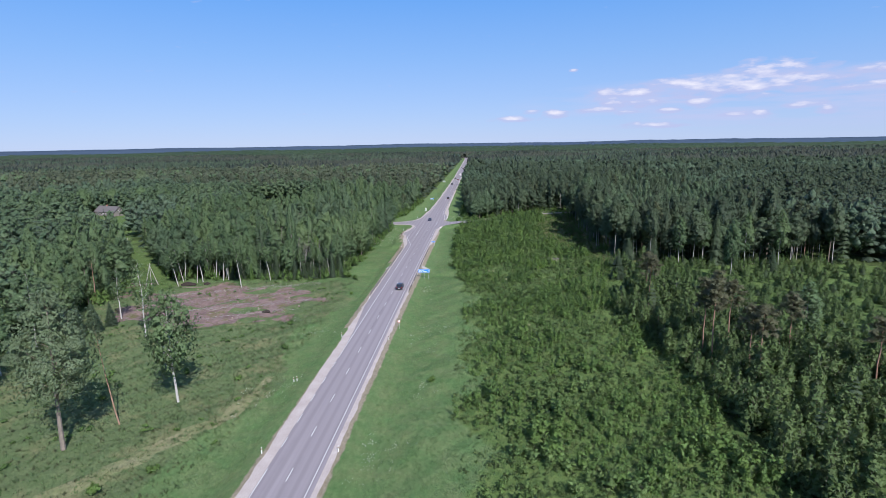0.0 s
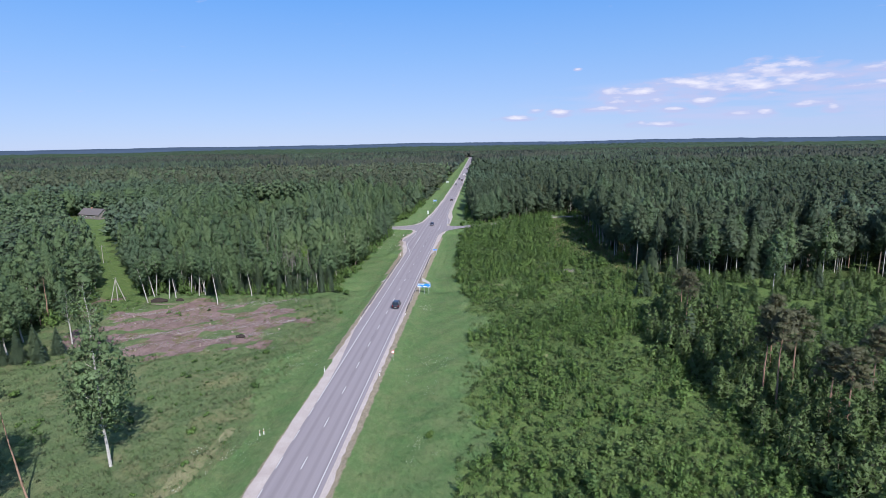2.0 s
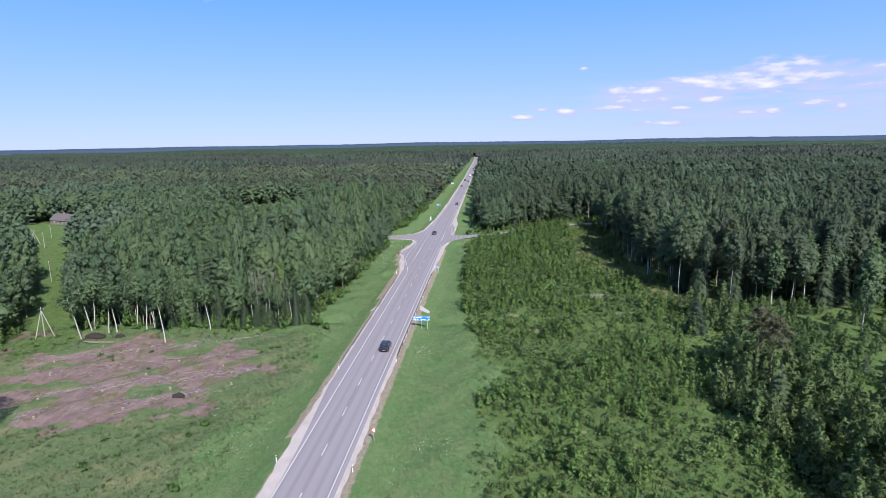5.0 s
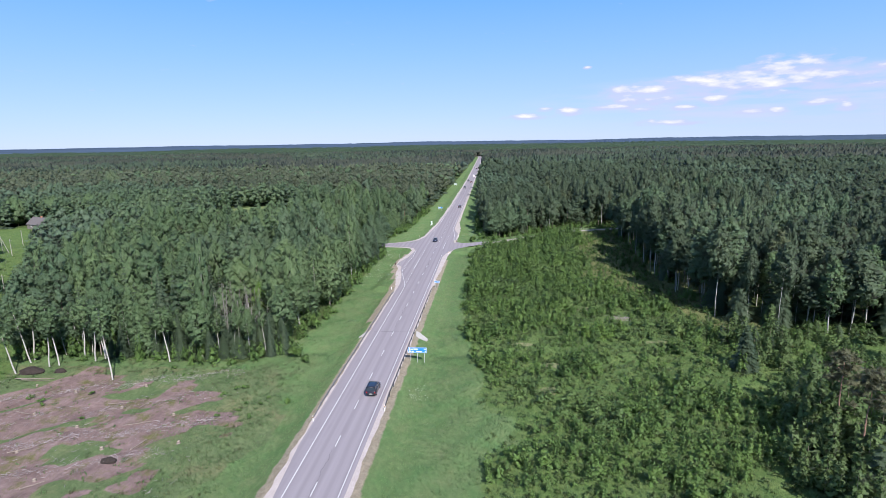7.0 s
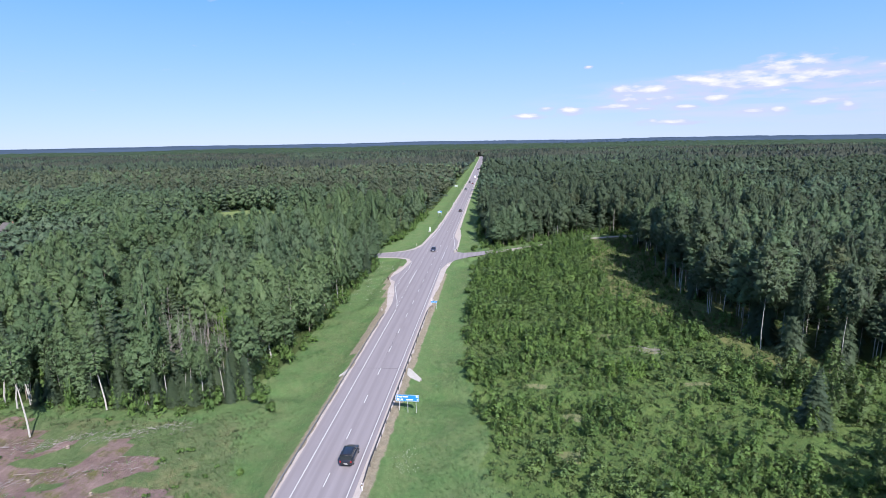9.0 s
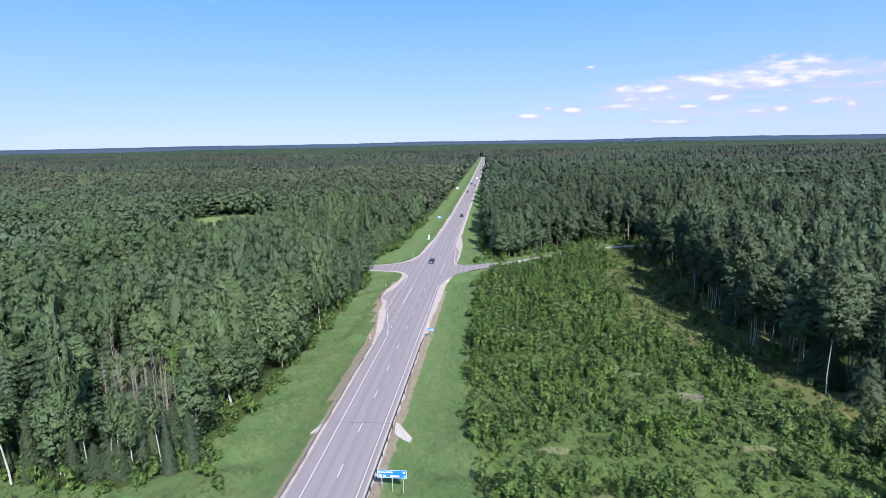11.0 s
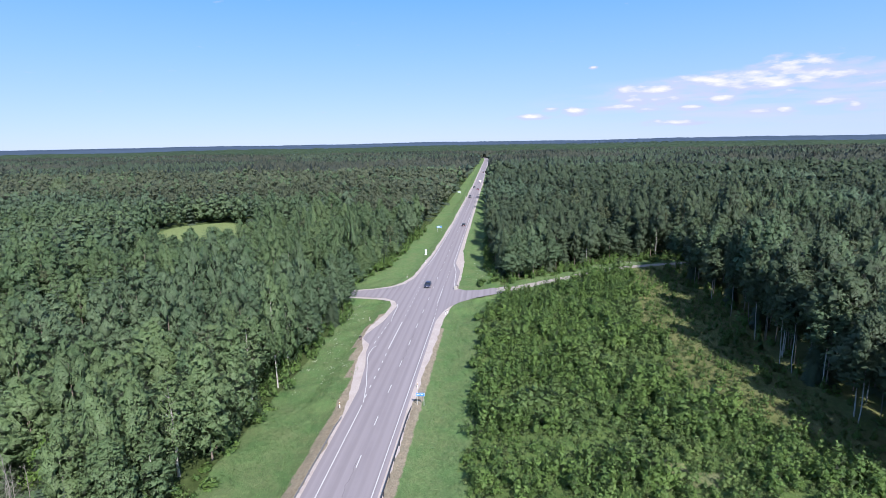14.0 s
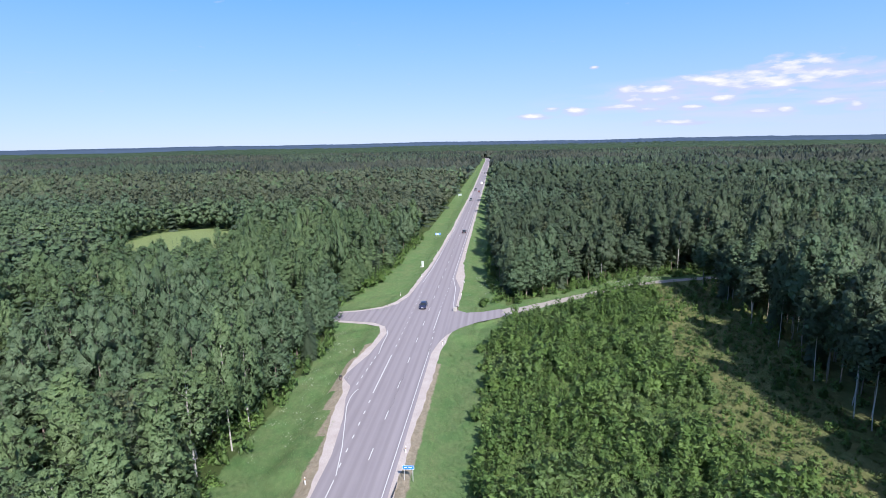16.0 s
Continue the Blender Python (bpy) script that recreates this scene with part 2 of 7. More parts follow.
def ground_material():
    m = Mat("ground_cover", 0.95, 0, 0.1)
    big, mid, fine = m.noise(0.03, 4), m.noise(0.25, 5, 0.65), m.noise(2.2, 4, 0.7)
    streak = m.noise(1.0, 4, 0.7, m.coords(0.9, 0.12, 0.3))
    grass = m.mix(m.ramp(big, 0.35, 0.65), (0.082, 0.154, 0.055), (0.106, 0.184, 0.069))
    grass = m.mix(m.ramp(mid, 0.35, 0.75), grass, (0.148, 0.185, 0.083))
    grass = m.mix(m.math("MULTIPLY", m.ramp(fine, 0.42, 0.75), 0.45), grass, (0.070, 0.138, 0.044))
    rough_grass = m.mix(m.ramp(mid, 0.3, 0.7), (0.092, 0.145, 0.058), (0.138, 0.172, 0.082))
    rough_grass = m.mix(m.math("MULTIPLY", m.ramp(fine, 0.35, 0.7), 0.6), rough_grass, (0.068, 0.107, 0.042))
    rough_grass = m.mix(m.math("MULTIPLY", m.ramp(m.noise(0.12, 5, 0.7), 0.5, 0.66), 0.55), rough_grass, (0.215, 0.195, 0.105))
    soil = m.mix(m.ramp(mid, 0.35, 0.65), (0.165, 0.115, 0.106), (0.24, 0.173, 0.16))
    soil = m.mix(m.ramp(m.noise(0.28, 5, 0.75), 0.50, 0.64), soil, (0.125, 0.12, 0.052))
    soil = m.mix(m.ramp(streak, 0.62, 0.8), soil, (0.31, 0.26, 0.24))
    floor = m.mix(m.ramp(mid, 0.35, 0.7), (0.045, 0.070, 0.022), (0.075, 0.105, 0.038))
    edge = m.math("MULTIPLY", m.math("SUBTRACT", m.noise(0.35, 4, 0.7), 0.5), 0.9)

    def mask(name):
        return m.ramp(m.math("ADD", m.attr(name), edge), 0.4, 0.6)
    c = m.mix(mask("rough"), grass, rough_grass)
    c = m.mix(mask("under"), c, m.mix(m.ramp(m.noise(0.5, 4, 0.7), 0.35, 0.65), (0.074, 0.132, 0.038), (0.125, 0.176, 0.058)))
    weedy = m.math("MULTIPLY", mask("under"), m.ramp(m.noise(1.7, 5, 0.75), 0.47, 0.62))
    c = m.mix(m.math("MULTIPLY", weedy, 0.6), c, (0.055, 0.10, 0.034))
    c = m.mix(mask("soil"), c, soil)
    c = m.mix(mask("wood"), c, floor)
    c = m.mix(m.math("MULTIPLY", mask("dirt"), 0.85), c, m.mix(m.ramp(fine, 0.3, 0.7), (0.25, 0.19, 0.145), (0.33, 0.28, 0.225)))
    c = m.mix(mask("dry"), c, m.mix(m.ramp(mid, 0.3, 0.7), (0.10, 0.135, 0.046), (0.175, 0.175, 0.078)))
    c = m.mix(m.math("MULTIPLY", mask("pale"), 0.7), c, m.mix(m.ramp(mid, 0.3, 0.7), (0.19, 0.215, 0.095), (0.27, 0.25, 0.15)))
    c = m.mix(mask("field"), c, (0.17, 0.22, 0.09))
    tuft = m.noise(1.3, 6, 0.8, m.coords(1.0, 0.55, 1.0))
    c = m.mix(m.math("MULTIPLY", m.ramp(tuft, 0.45, 0.68), 0.6), c, m.mix(1.0, c, (0.66, 0.7, 0.64), "MULTIPLY"))
    c = m.mix(m.math("MULTIPLY", m.ramp(tuft, 0.5, 0.3), 0.6), c, m.mix(1.0, c, (1.35, 1.3, 1.25), "MULTIPLY"))
    m.color(c)
    m.bump(m.math("ADD", m.math("MULTIPLY", fine, 0.5), m.noise(7.0, 3, 0.7)), 0.9, 0.25)
    return m.m


def asphalt_material():
    m = Mat("asphalt", 0.85, 0, 0.3)
    lane = m.noise(1.0, 3, 0.5, m.coords(1.0, 0.01, 1.0))
    c = m.mix(m.ramp(lane, 0.35, 0.65), (0.204, 0.182, 0.197), (0.270, 0.243, 0.260))
    c = m.mix(m.ramp(m.noise(0.15, 4), 0.3, 0.75), c, (0.242, 0.218, 0.234))
    sx = m.n("SeparateXYZ")
    m.link(m.n("NewGeometry").outputs["Position"], sx.inputs[0])
    # wheel tracks, polished darker along each lane
    w = m.math("COSINE", m.math("MULTIPLY", m.math("ADD", m.math("ADD", sx.outputs[0], 26.35), m.math("MULTIPLY", sx.outputs[1], 0.0041)), 2 * math.pi / 1.75))
    c = m.mix(m.math("MULTIPLY", m.ramp(w, 0.0, 1.0), 0.42), c, (0.16, 0.143, 0.152))
    c = m.mix(m.math("MULTIPLY", m.noise(40, 2), 0.3), c, (0.12, 0.115, 0.12))
    m.color(c)
    m.bump(m.noise(60, 2), 0.3, 0.01)
    return m.m


def gravel_material(name, a, b):
    m = Mat(name, 0.95, 0, 0.2)
    c = m.mix(m.ramp(m.noise(0.35, 5, 0.65), 0.3, 0.7), a, b)
    c = m.mix(m.math("MULTIPLY", m.ramp(m.noise(9, 3, 0.7), 0.4, 0.7), 0.5), c, tuple(v * 0.6 for v in a))
    m.color(c)
    m.bump(m.noise(14, 3, 0.7), 0.6, 0.04)
    return m.m


def birch_bark():
    m = Mat("birch_bark", 0.8, 0, 0.3)
    bands = m.noise(2.0, 4, 0.7, m.coords(1.2, 1.2, 3.5, local=True))
    c = m.mix(m.ramp(bands, 0.56, 0.64), (0.40, 0.39, 0.36), (0.08, 0.075, 0.07))
    m.color(c)
    return m.m


M_GROUND = ground_material()
M_ASPHALT = asphalt_material()
M_GRAVEL = gravel_material("shoulder_gravel", (0.35, 0.305, 0.285), (0.445, 0.40, 0.375))
M_TRACK = gravel_material("track_gravel", (0.27, 0.25, 0.22), (0.35, 0.32, 0.29))
M_PAINT = plain("road_paint", (0.47, 0.47, 0.47), 0.7, 0, 0.2)
M_BIRCH_BARK = birch_bark()
M_BARK = plain("grey_bark", (0.20, 0.17, 0.14), 0.9, 0, 0.35, 3)
M_PINE_BARK = plain("pine_bark", (0.26, 0.165, 0.115), 0.9, 0, 0.4, 2)
M_SPRUCE_BARK = plain("spruce_bark", (0.14, 0.11, 0.085), 0.9, 0, 0.3, 3)
M_DEAD = plain("bare_twigs", (0.215, 0.205, 0.185), 0.9, 0, 0.3, 3)
LEAVES = {"birch": ((0.072, 0.130, 0.044), (0.130, 0.203, 0.062), (0.165, 0.215, 0.082)), "aspen": ((0.076, 0.132, 0.050), (0.120, 0.186, 0.070), (0.155, 0.205, 0.092)),
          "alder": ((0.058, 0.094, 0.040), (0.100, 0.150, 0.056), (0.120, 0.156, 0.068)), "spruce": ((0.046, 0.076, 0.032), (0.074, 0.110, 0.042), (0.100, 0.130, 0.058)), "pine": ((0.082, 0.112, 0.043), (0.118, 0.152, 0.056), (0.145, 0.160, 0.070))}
M_BIRCH, M_ASPEN, M_SPRUCE, M_PINE = [leaf_material(k + "_leaves", *[tuple(1.06 * v for v in q) for q in LEAVES[k]], g, h, leaf=4.0) for k, g, h in (("birch", 7.0, 0.41), ("aspen", 7.0, 0.41), ("spruce", 7.0, 0.39), ("pine", 7.0, 0.42))]
# further off the same leaves get a little haze as extra blue
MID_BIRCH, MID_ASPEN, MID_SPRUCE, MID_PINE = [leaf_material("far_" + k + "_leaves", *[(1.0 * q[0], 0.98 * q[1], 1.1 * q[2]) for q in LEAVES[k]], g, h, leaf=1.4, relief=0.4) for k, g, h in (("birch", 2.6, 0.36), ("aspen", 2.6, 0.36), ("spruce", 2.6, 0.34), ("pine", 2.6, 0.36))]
# haze is mixed into the furthest crowns: red and green cut, blue kept
FAR_BIRCH, FAR_SPRUCE, FAR_PINE = [leaf_material("hazy_" + k + "_crowns", *[(0.72 * q[0], 0.68 * q[1], 0.95 * q[2]) for q in LEAVES[k]], 0, leaf=0.45, relief=0.4) for k in ("birch", "spruce", "pine")]
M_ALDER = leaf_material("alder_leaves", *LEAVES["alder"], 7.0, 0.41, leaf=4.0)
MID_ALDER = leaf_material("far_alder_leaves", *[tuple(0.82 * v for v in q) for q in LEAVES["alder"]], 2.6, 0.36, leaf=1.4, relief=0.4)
M_YOUNG = leaf_material("young_birch_leaves", (0.058, 0.108, 0.027), (0.100, 0.164, 0.037), (0.13, 0.172, 0.05), 7.0, 0.42, leaf=5.0)
M_SILVER = leaf_material("silvery_aspen_leaves", (0.115, 0.172, 0.062), (0.145, 0.205, 0.080), (0.21, 0.255, 0.125), 7.0, 0.46)
M_OLD_PINE = leaf_material("old_pine_needles", (0.10, 0.115, 0.046), (0.13, 0.14, 0.055), (0.175, 0.165, 0.08), 7.0, 0.46)
M_STRAW = leaf_material("dry_grass_blades", (0.095, 0.13, 0.042), (0.125, 0.15, 0.055), (0.165, 0.17, 0.07), 0, leaf=8.0, relief=0.2)
M_BUSH = leaf_material("sapling_leaves", (0.070, 0.140, 0.027), (0.122, 0.214, 0.037), (0.152, 0.218, 0.052), 7.5, 0.42, leaf=5.0)
M_WILLOW = leaf_material("willow_leaves", (0.082, 0.150, 0.034), (0.138, 0.222, 0.045), (0.17, 0.228, 0.066), 7.5, 0.42, leaf=5.0)
M_LIME = leaf_material("bright_willow_leaves", (0.115, 0.215, 0.034), (0.15, 0.265, 0.04), (0.18, 0.265, 0.052), 6.0, 0.46, leaf=5.0)
M_WEED = leaf_material("tall_grass_blades", (0.092, 0.172, 0.048), (0.124, 0.205, 0.062), (0.16, 0.215, 0.08), 0, leaf=8.0, relief=0.2)
M_UNDER = leaf_material("undergrowth_leaves", (0.060, 0.106, 0.027), (0.122, 0.182, 0.042), (0.17, 0.19, 0.060), 7.0, 0.48, leaf=7.0, relief=0.9)


# ---- plan ----
ROAD_X = -27.2


def smooth(a, b, v):
    s = np.clip((v - a) / (b - a), 0, 1)
    return s * s * (3 - 2 * s)


def patch(x, y, scale, shift=0.0):
    """A smooth field of 0 to 1 over the plan, for mixing kinds of tree."""
    u, v = x / scale + shift, y / scale - shift * 1.7
    return 0.5 + 0.25 * (np.sin(u * 1.3 + 2 * np.sin(v * 0.7)) + np.sin(v * 1.7 + 1.6 * np.sin(u * 1.1 + 1)))


def road_x(y):
    """The middle of the road; it drifts and, far off, bends away to the left."""
    y = np.asarray(y, float)
    return np.interp(y, [-300, 67, 150, 280, 430, 700, 1380, 1700], [-25.5, -26.6, -27.1, -27.5, -27.8, -28.5, -34.5, -37]) - 0.0006 * np.maximum(0, y - 1400) ** 2


def track_y(x):
    """The middle of the gravel track that leaves the road to the right."""
    return np.interp(x, [-22, -15, -8, 3, 14, 24.5, 35, 46, 58, 75, 140], [307, 309.5, 314, 323.5, 332, 340, 347, 351.5, 355, 358, 362])


def on_track(x, y, wide):
    return (x > -22) & (x < 140) & (np.abs(y - track_y(x)) < wide)


def verge_left(y):
    """How far left of the road's middle the wood begins."""
    return np.interp(y, [175, 182, 190, 215, 250, 290, 304, 306, 318, 322, 345, 365, 420, 470, 600, 1000], [-45, -28, -21.5, -20.5, -20.5, -21, -24, -30, -30, -27, -22.5, -21, -18.5, -17, -16, -14])


def in_corridor(x, y):
    """The open way under the power line, which leads to the hut's glade."""
    mid = np.interp(y, [165, 177, 228, 303, 350], [-106, -110, -151, -215, -250])
    hut_glade = ((x + 242) / 40) ** 2 + ((y - 341) / 30) ** 2 < 1
    return (np.abs(x - mid) < np.interp(y, [170, 195, 250, 300], [8, 6.8, 7.5, 14])) & (y < 350) & (y > 160) | hut_glade


def in_field(x, y):
    u, v = -0.61 * (x + 153) + 0.79 * (y - 410), 0.79 * (x + 153) + 0.61 * (y - 410)
    return (u / 50) ** 2 + ((v - 0.15 * u) / 29) ** 2 < 1


def in_wood(x, y):
    """True where tall wood stands."""
    x, y = np.asarray(x, float), np.asarray(y, float)
    rx = road_x(y)
    left = (x < rx + verge_left(y)) & (y > np.interp(x, [-125, -106, -102, -78, -53, -48], [120, 176, 184, 183, 182, 188]))
    left &= ~((y > 304) & (y < 320) & (x > -75))
    left |= (x < -113) & (y > -40) & (y < 185) & ~(((x + 116) / 8) ** 2 + ((y - 167) / 15) ** 2 < 1)
    left &= ~in_corridor(x, y) & ~in_field(x, y)
    right_far = (x > rx + np.interp(y, [325, 332, 400, 560, 1000], [21, 19, 15.5, 12, 10])) & (y > track_y(x) + np.interp(x, [-15, -8, 10, 30, 45], [11, 9, 9, 10, 8]))
    right = (x > np.interp(y, [196, 206, 215, 256, 300, 362], [72, 58, 50, 47, 51, 51])) & (y > np.interp(x, [50, 75, 120, 200], [205, 203, 206, 190]))
    behind = (y < -60) & (np.abs(x - rx) > 30)
    return left | right_far | (right | (x > 150)) & ~on_track(x, y, 5) & ~((y > track_y(x)) & (x < 46) & (y < track_y(x) + 6)) | behind


def in_belt(x, y):
    """Young birches between the sapling field and the pines."""
    x, y = np.asarray(x, float), np.asarray(y, float)
    return (x > np.interp(y, [20, 65, 110, 150, 165], [41, 40, 40, 36, 44])) & (x < np.interp(y, [20, 80, 120, 168], [110, 95, 66, 56])) & (y < 168)


def in_bare(x, y):
    """Dry open grass between the saplings and the tall wood."""
    x, y = np.asarray(x, float), np.asarray(y, float)
    return (x > np.interp(y, [195, 205, 220, 245, 257, 281, 314, 336], [60, 52, 44, 29, 26, 28, 31, 37]) + 2 * np.sin(y / 7) + 1.5 * np.sin(x / 3 + y / 4)) & (x < 62) & (y > 196) & (y < track_y(x))


def west_side(y):
    """Where the saplings begin, beside the mown verge."""
    return np.interp(y, [0, 64, 100, 150, 175, 188, 200, 216, 240, 290, 305], [0, -3, -5, -5.5, -6, -8, -10.5, -12, -12, -12, -8]) + 0.7 * np.sin(y * 0.33) + 0.5 * np.sin(y * 0.91 + 1)


def in_saplings(x, y):
    x, y = np.asarray(x, float), np.asarray(y, float)
    return (x > west_side(y)) & (y < np.interp(x, [-12, -8, 3, 9, 20, 30, 47, 60], [297, 308.5, 318.5, 323.5, 332, 339, 347, 350])) & ~in_wood(x, y) & ~in_belt(x, y)


def ground_z(x, y):
    """Road level is 0; verges fall to a shallow ditch and rise again."""
    x, y = np.asarray(x, float), np.asarray(y, float)
    d = np.abs(x - road_x(y))
    side = ((y > 296) & (y < 330) & (d < 13)) | ((y > 303) & (y < 316) & (d < 50) & (x < ROAD_X)) | ((y > 240) & (y < 306) & (x < ROAD_X) & (d < 13))
    bank = -0.08 - 1.1 * smooth(5.8, 10.5, d) + 0.5 * smooth(11.5, 19, d)
    bank = np.where(d > 40, -0.68, bank)
    bank = np.where(side, -0.08, bank)
    bank = bank - 0.9 * np.exp(-((y - 192 + 0.12 * np.abs(x + 27)) / 2.2) ** 2) * smooth(9, 13, d) * (d < 60)
    side |= on_track(x, y, 4)
    bank = np.where(on_track(x, y, 4), np.where(d < 24, -0.08, -0.55), bank)
    lump = 0.22 * (np.sin(x * 0.31 + 1.3) * np.cos(y * 0.27) + 0.7 * np.sin(x * 0.83 - y * 0.61))
    return bank + lump * smooth(9, 16, d) * np.where(side, 0, 1)


def mesh_object(name, verts, faces, mats, parent=None, face_mat=None, tint=None, smooth_shade=False, attrs=None, facing=None):
    me = bpy.data.meshes.new(name)
    verts = np.asarray(verts, np.float32)
    faces = np.asarray(faces, np.int32)
    me.vertices.add(len(verts))
    me.vertices.foreach_set("co", verts.ravel())
    k = faces.shape[1]
    me.loops.add(faces.size)
    me.loops.foreach_set("vertex_index", faces.ravel())
    me.polygons.add(len(faces))
    me.polygons.foreach_set("loop_start", np.arange(0, faces.size, k, dtype=np.int32))
    for mm in mats:
        me.materials.append(mm)
    if face_mat is not None:
        me.polygons.foreach_set("material_index", np.asarray(face_mat, np.int32))
    me.polygons.foreach_set("use_smooth", np.full(len(faces), smooth_shade))
    if tint is not None:
        me.attributes.new("tint", "FLOAT", "FACE").data.foreach_set("value", np.asarray(tint, np.float32))
    if facing is not None:
        facing = np.asarray(facing, np.float32)
        rim = facing[:, 3:] if facing.shape[1] == 6 else np.ones((len(verts), 3), np.float32)
        me.attributes.new("facing", "FLOAT_VECTOR", "POINT").data.foreach_set("vector", np.ascontiguousarray(facing[:, :3]).ravel())
        me.attributes.new("rim", "FLOAT_VECTOR", "POINT").data.foreach_set("vector", np.ascontiguousarray(rim).ravel())
    for key, vals in (attrs or {}).items():
        me.attributes.new(key, "FLOAT", "POINT").data.foreach_set("value", np.asarray(vals, np.float32))
    me.update(calc_edges=True)
    ob = new(name, me)
    if parent is not None:
        ob.parent = parent
    return ob


def part(name, bm, mat, parent=None, label=""):
    me = bpy.data.meshes.new(name)
    bm.to_mesh(me)
    bm.free()
    me.materials.append(mat)
    ob = new(name, me)
    ob.parent = parent
    return tagged(ob, label)


def thing(name, x, y, z, label, category, rz=0.0, group="", kind=""):
    ob = new(name)
    ob.matrix_basis = pose(x, y, z, 0, 0, rz)
    return tagged(ob, label, category, group, kind)


# ---- ground ----
def spread(fine_lo, fine_hi, step, lo, hi, grow=1.16):
    mid = list(np.arange(fine_lo, fine_hi + 1e-6, step))
    s, v = step, fine_lo
    left = []
    while v > lo:
        s *= grow
        v -= s
        left.append(max(v, lo))
    s, v = step, fine_hi
    right = []
    while v < hi:
        s *= grow
        v += s
        right.append(min(v, hi))
    return np.array(left[::-1] + mid + right)


# worn spots of brown soil and dead grass among the saplings
BARE_SPOTS = ((3.1, 195.3), (16.6, 223.7), (28.0, 213.6), (31.8, 196.8), (5.6, 171.6), (20.6, 222.2), (10.6, 135.6), (8.0, 183.3))


def on_spot(x, y):
    hit = np.zeros(np.shape(x), bool)
    for cx, cy in BARE_SPOTS:
        hit |= ((x - cx) / 2.4) ** 2 + ((y - cy) / 1.4) ** 2 < 1
    return hit


def build_ground():
    xs, ys = spread(-116, 66, 1.5, -5200, 5200), spread(55, 400, 1.75, -3000, 5200, 1.12)
    X, Y = np.meshgrid(xs, ys)
    x, y = X.ravel(), Y.ravel()
    v = np.stack([x, y, ground_z(x, y)], 1)
    nx, ny = len(xs), len(ys)
    i = np.arange((nx - 1) * (ny - 1))
    a = i // (nx - 1) * nx + i % (nx - 1)
    f = np.stack([a, a + 1, a + nx + 1, a + nx], 1)
    wood = (in_wood(x, y) | in_belt(x - 1, y) | in_wood(x - 3, y) & in_wood(x + 3, y)).astype(float)
    soil = ((x + 76 + 3 * np.sin(y * 0.35)) / 29) ** 2 + ((y - 154 + 2.5 * np.sin(x * 0.31) + 1.5 * np.sin(x * 0.83)) / 20) ** 2 < 0.55 + 0.9 * patch(x, y, 6, 2)
    soil |= ((x + 116) / 7) ** 2 + ((y - 167) / 14) ** 2 < 0.5 + 0.9 * patch(x, y, 5, 1)
    # windrows of bare soil, grown over between
    row = (y - 0.38 * (x + 100) - 160) / 10.5
    soil &= (np.abs(row - np.round(row)) < 0.3 + 0.12 * np.sin(x * 0.4)) | (patch(x, y, 5, 7) > 0.5)
    soil = soil.astype(float)
    roughg = ((x < -43 - 4 * np.sin(y / 9)) & (y < 178)).astype(float)
    d = np.abs(x - road_x(y))
    dirt = (np.where(x < road_x(y), d < np.interp(y, [120, 160, 238, 256, 268, 275, 290, 330, 380], [6.1, 7.6, 7.8, 9.8, 12.4, 13.4, 10.5, 7.2, 4.5]), d < np.where(y < 360, 6.0, 4.5))).astype(float)
    field = in_field(x, y).astype(float)
    # a low grown-over bank with worn, pale grass along its crest
    bank_x = np.interp(y, [50, 67, 80, 87, 107, 128, 150], [-66, -55, -47.5, -43.5, -42, -41, -41])
    pale = ((np.abs(x - bank_x) < np.interp(y, [60, 85, 96, 104], [2.0, 1.8, 0.8, 0.2])) & (y > 45) & (y < 104) | on_spot(x, y)).astype(float)
    dry = in_bare(x, y).astype(float)
    ob = mesh_object("ground", v, f, [M_GROUND], smooth_shade=True, attrs={"wood": wood, "soil": soil, "rough": roughg, "dirt": dirt, "field": field, "dry": dry, "pale": pale, "under": np.where(in_corridor(x, y), 1.0, np.where(in_saplings(x, y), np.where(y < 172, smooth(-3, 8, x - west_side(y) + 3 * np.sin(y * 0.23)), 1.0), 0.0))})
    tagged(ob, "grassy verges, felled soil and woodland floor on flat land", "ground", kind="structure")


build_ground()


def strip(name, ys, left, right, z, mat, label, category, kind="structure", parent=None, n=2):
    """A flat band along the road between two offsets from its middle."""
    ys = np.asarray(ys, float)
    rx = road_x(ys)
    l = np.broadcast_to(np.asarray(left, float), ys.shape)
    r = np.broadcast_to(np.asarray(right, float), ys.shape)
    cols = [np.stack([rx + l + (r - l) * k / (n - 1), ys, np.full_like(ys, z)], 1) for k in range(n)]
    v = np.concatenate(cols)
    m = len(ys)
    f = [(k * m + i, (k + 1) * m + i, (k + 1) * m + i + 1, k * m + i + 1) for k in range(n - 1) for i in range(m - 1)]
    ob = mesh_object(name, v, f, [mat], parent)
    if label:
        tagged(ob, label, category, kind=kind)
    return ob



# ---- plants ----


def tube(points, radii, sides=5):
    """A tapered stem through points: verts and quads."""
    points = np.asarray(points, float)
    v, f = [], []
    for i, (p, r) in enumerate(zip(points, radii)):
        for k in range(sides):
            a = 2 * math.pi * k / sides
            v.append((p[0] + r * math.cos(a), p[1] + r * math.sin(a), p[2]))
    for i in range(len(points) - 1):
        for k in range(sides):
            a, b = i * sides + k, i * sides + (k + 1) % sides
            f.append((a, b, b + sides))
            f.append((a, b + sides, a + sides))
    return np.array(v), np.array(f)


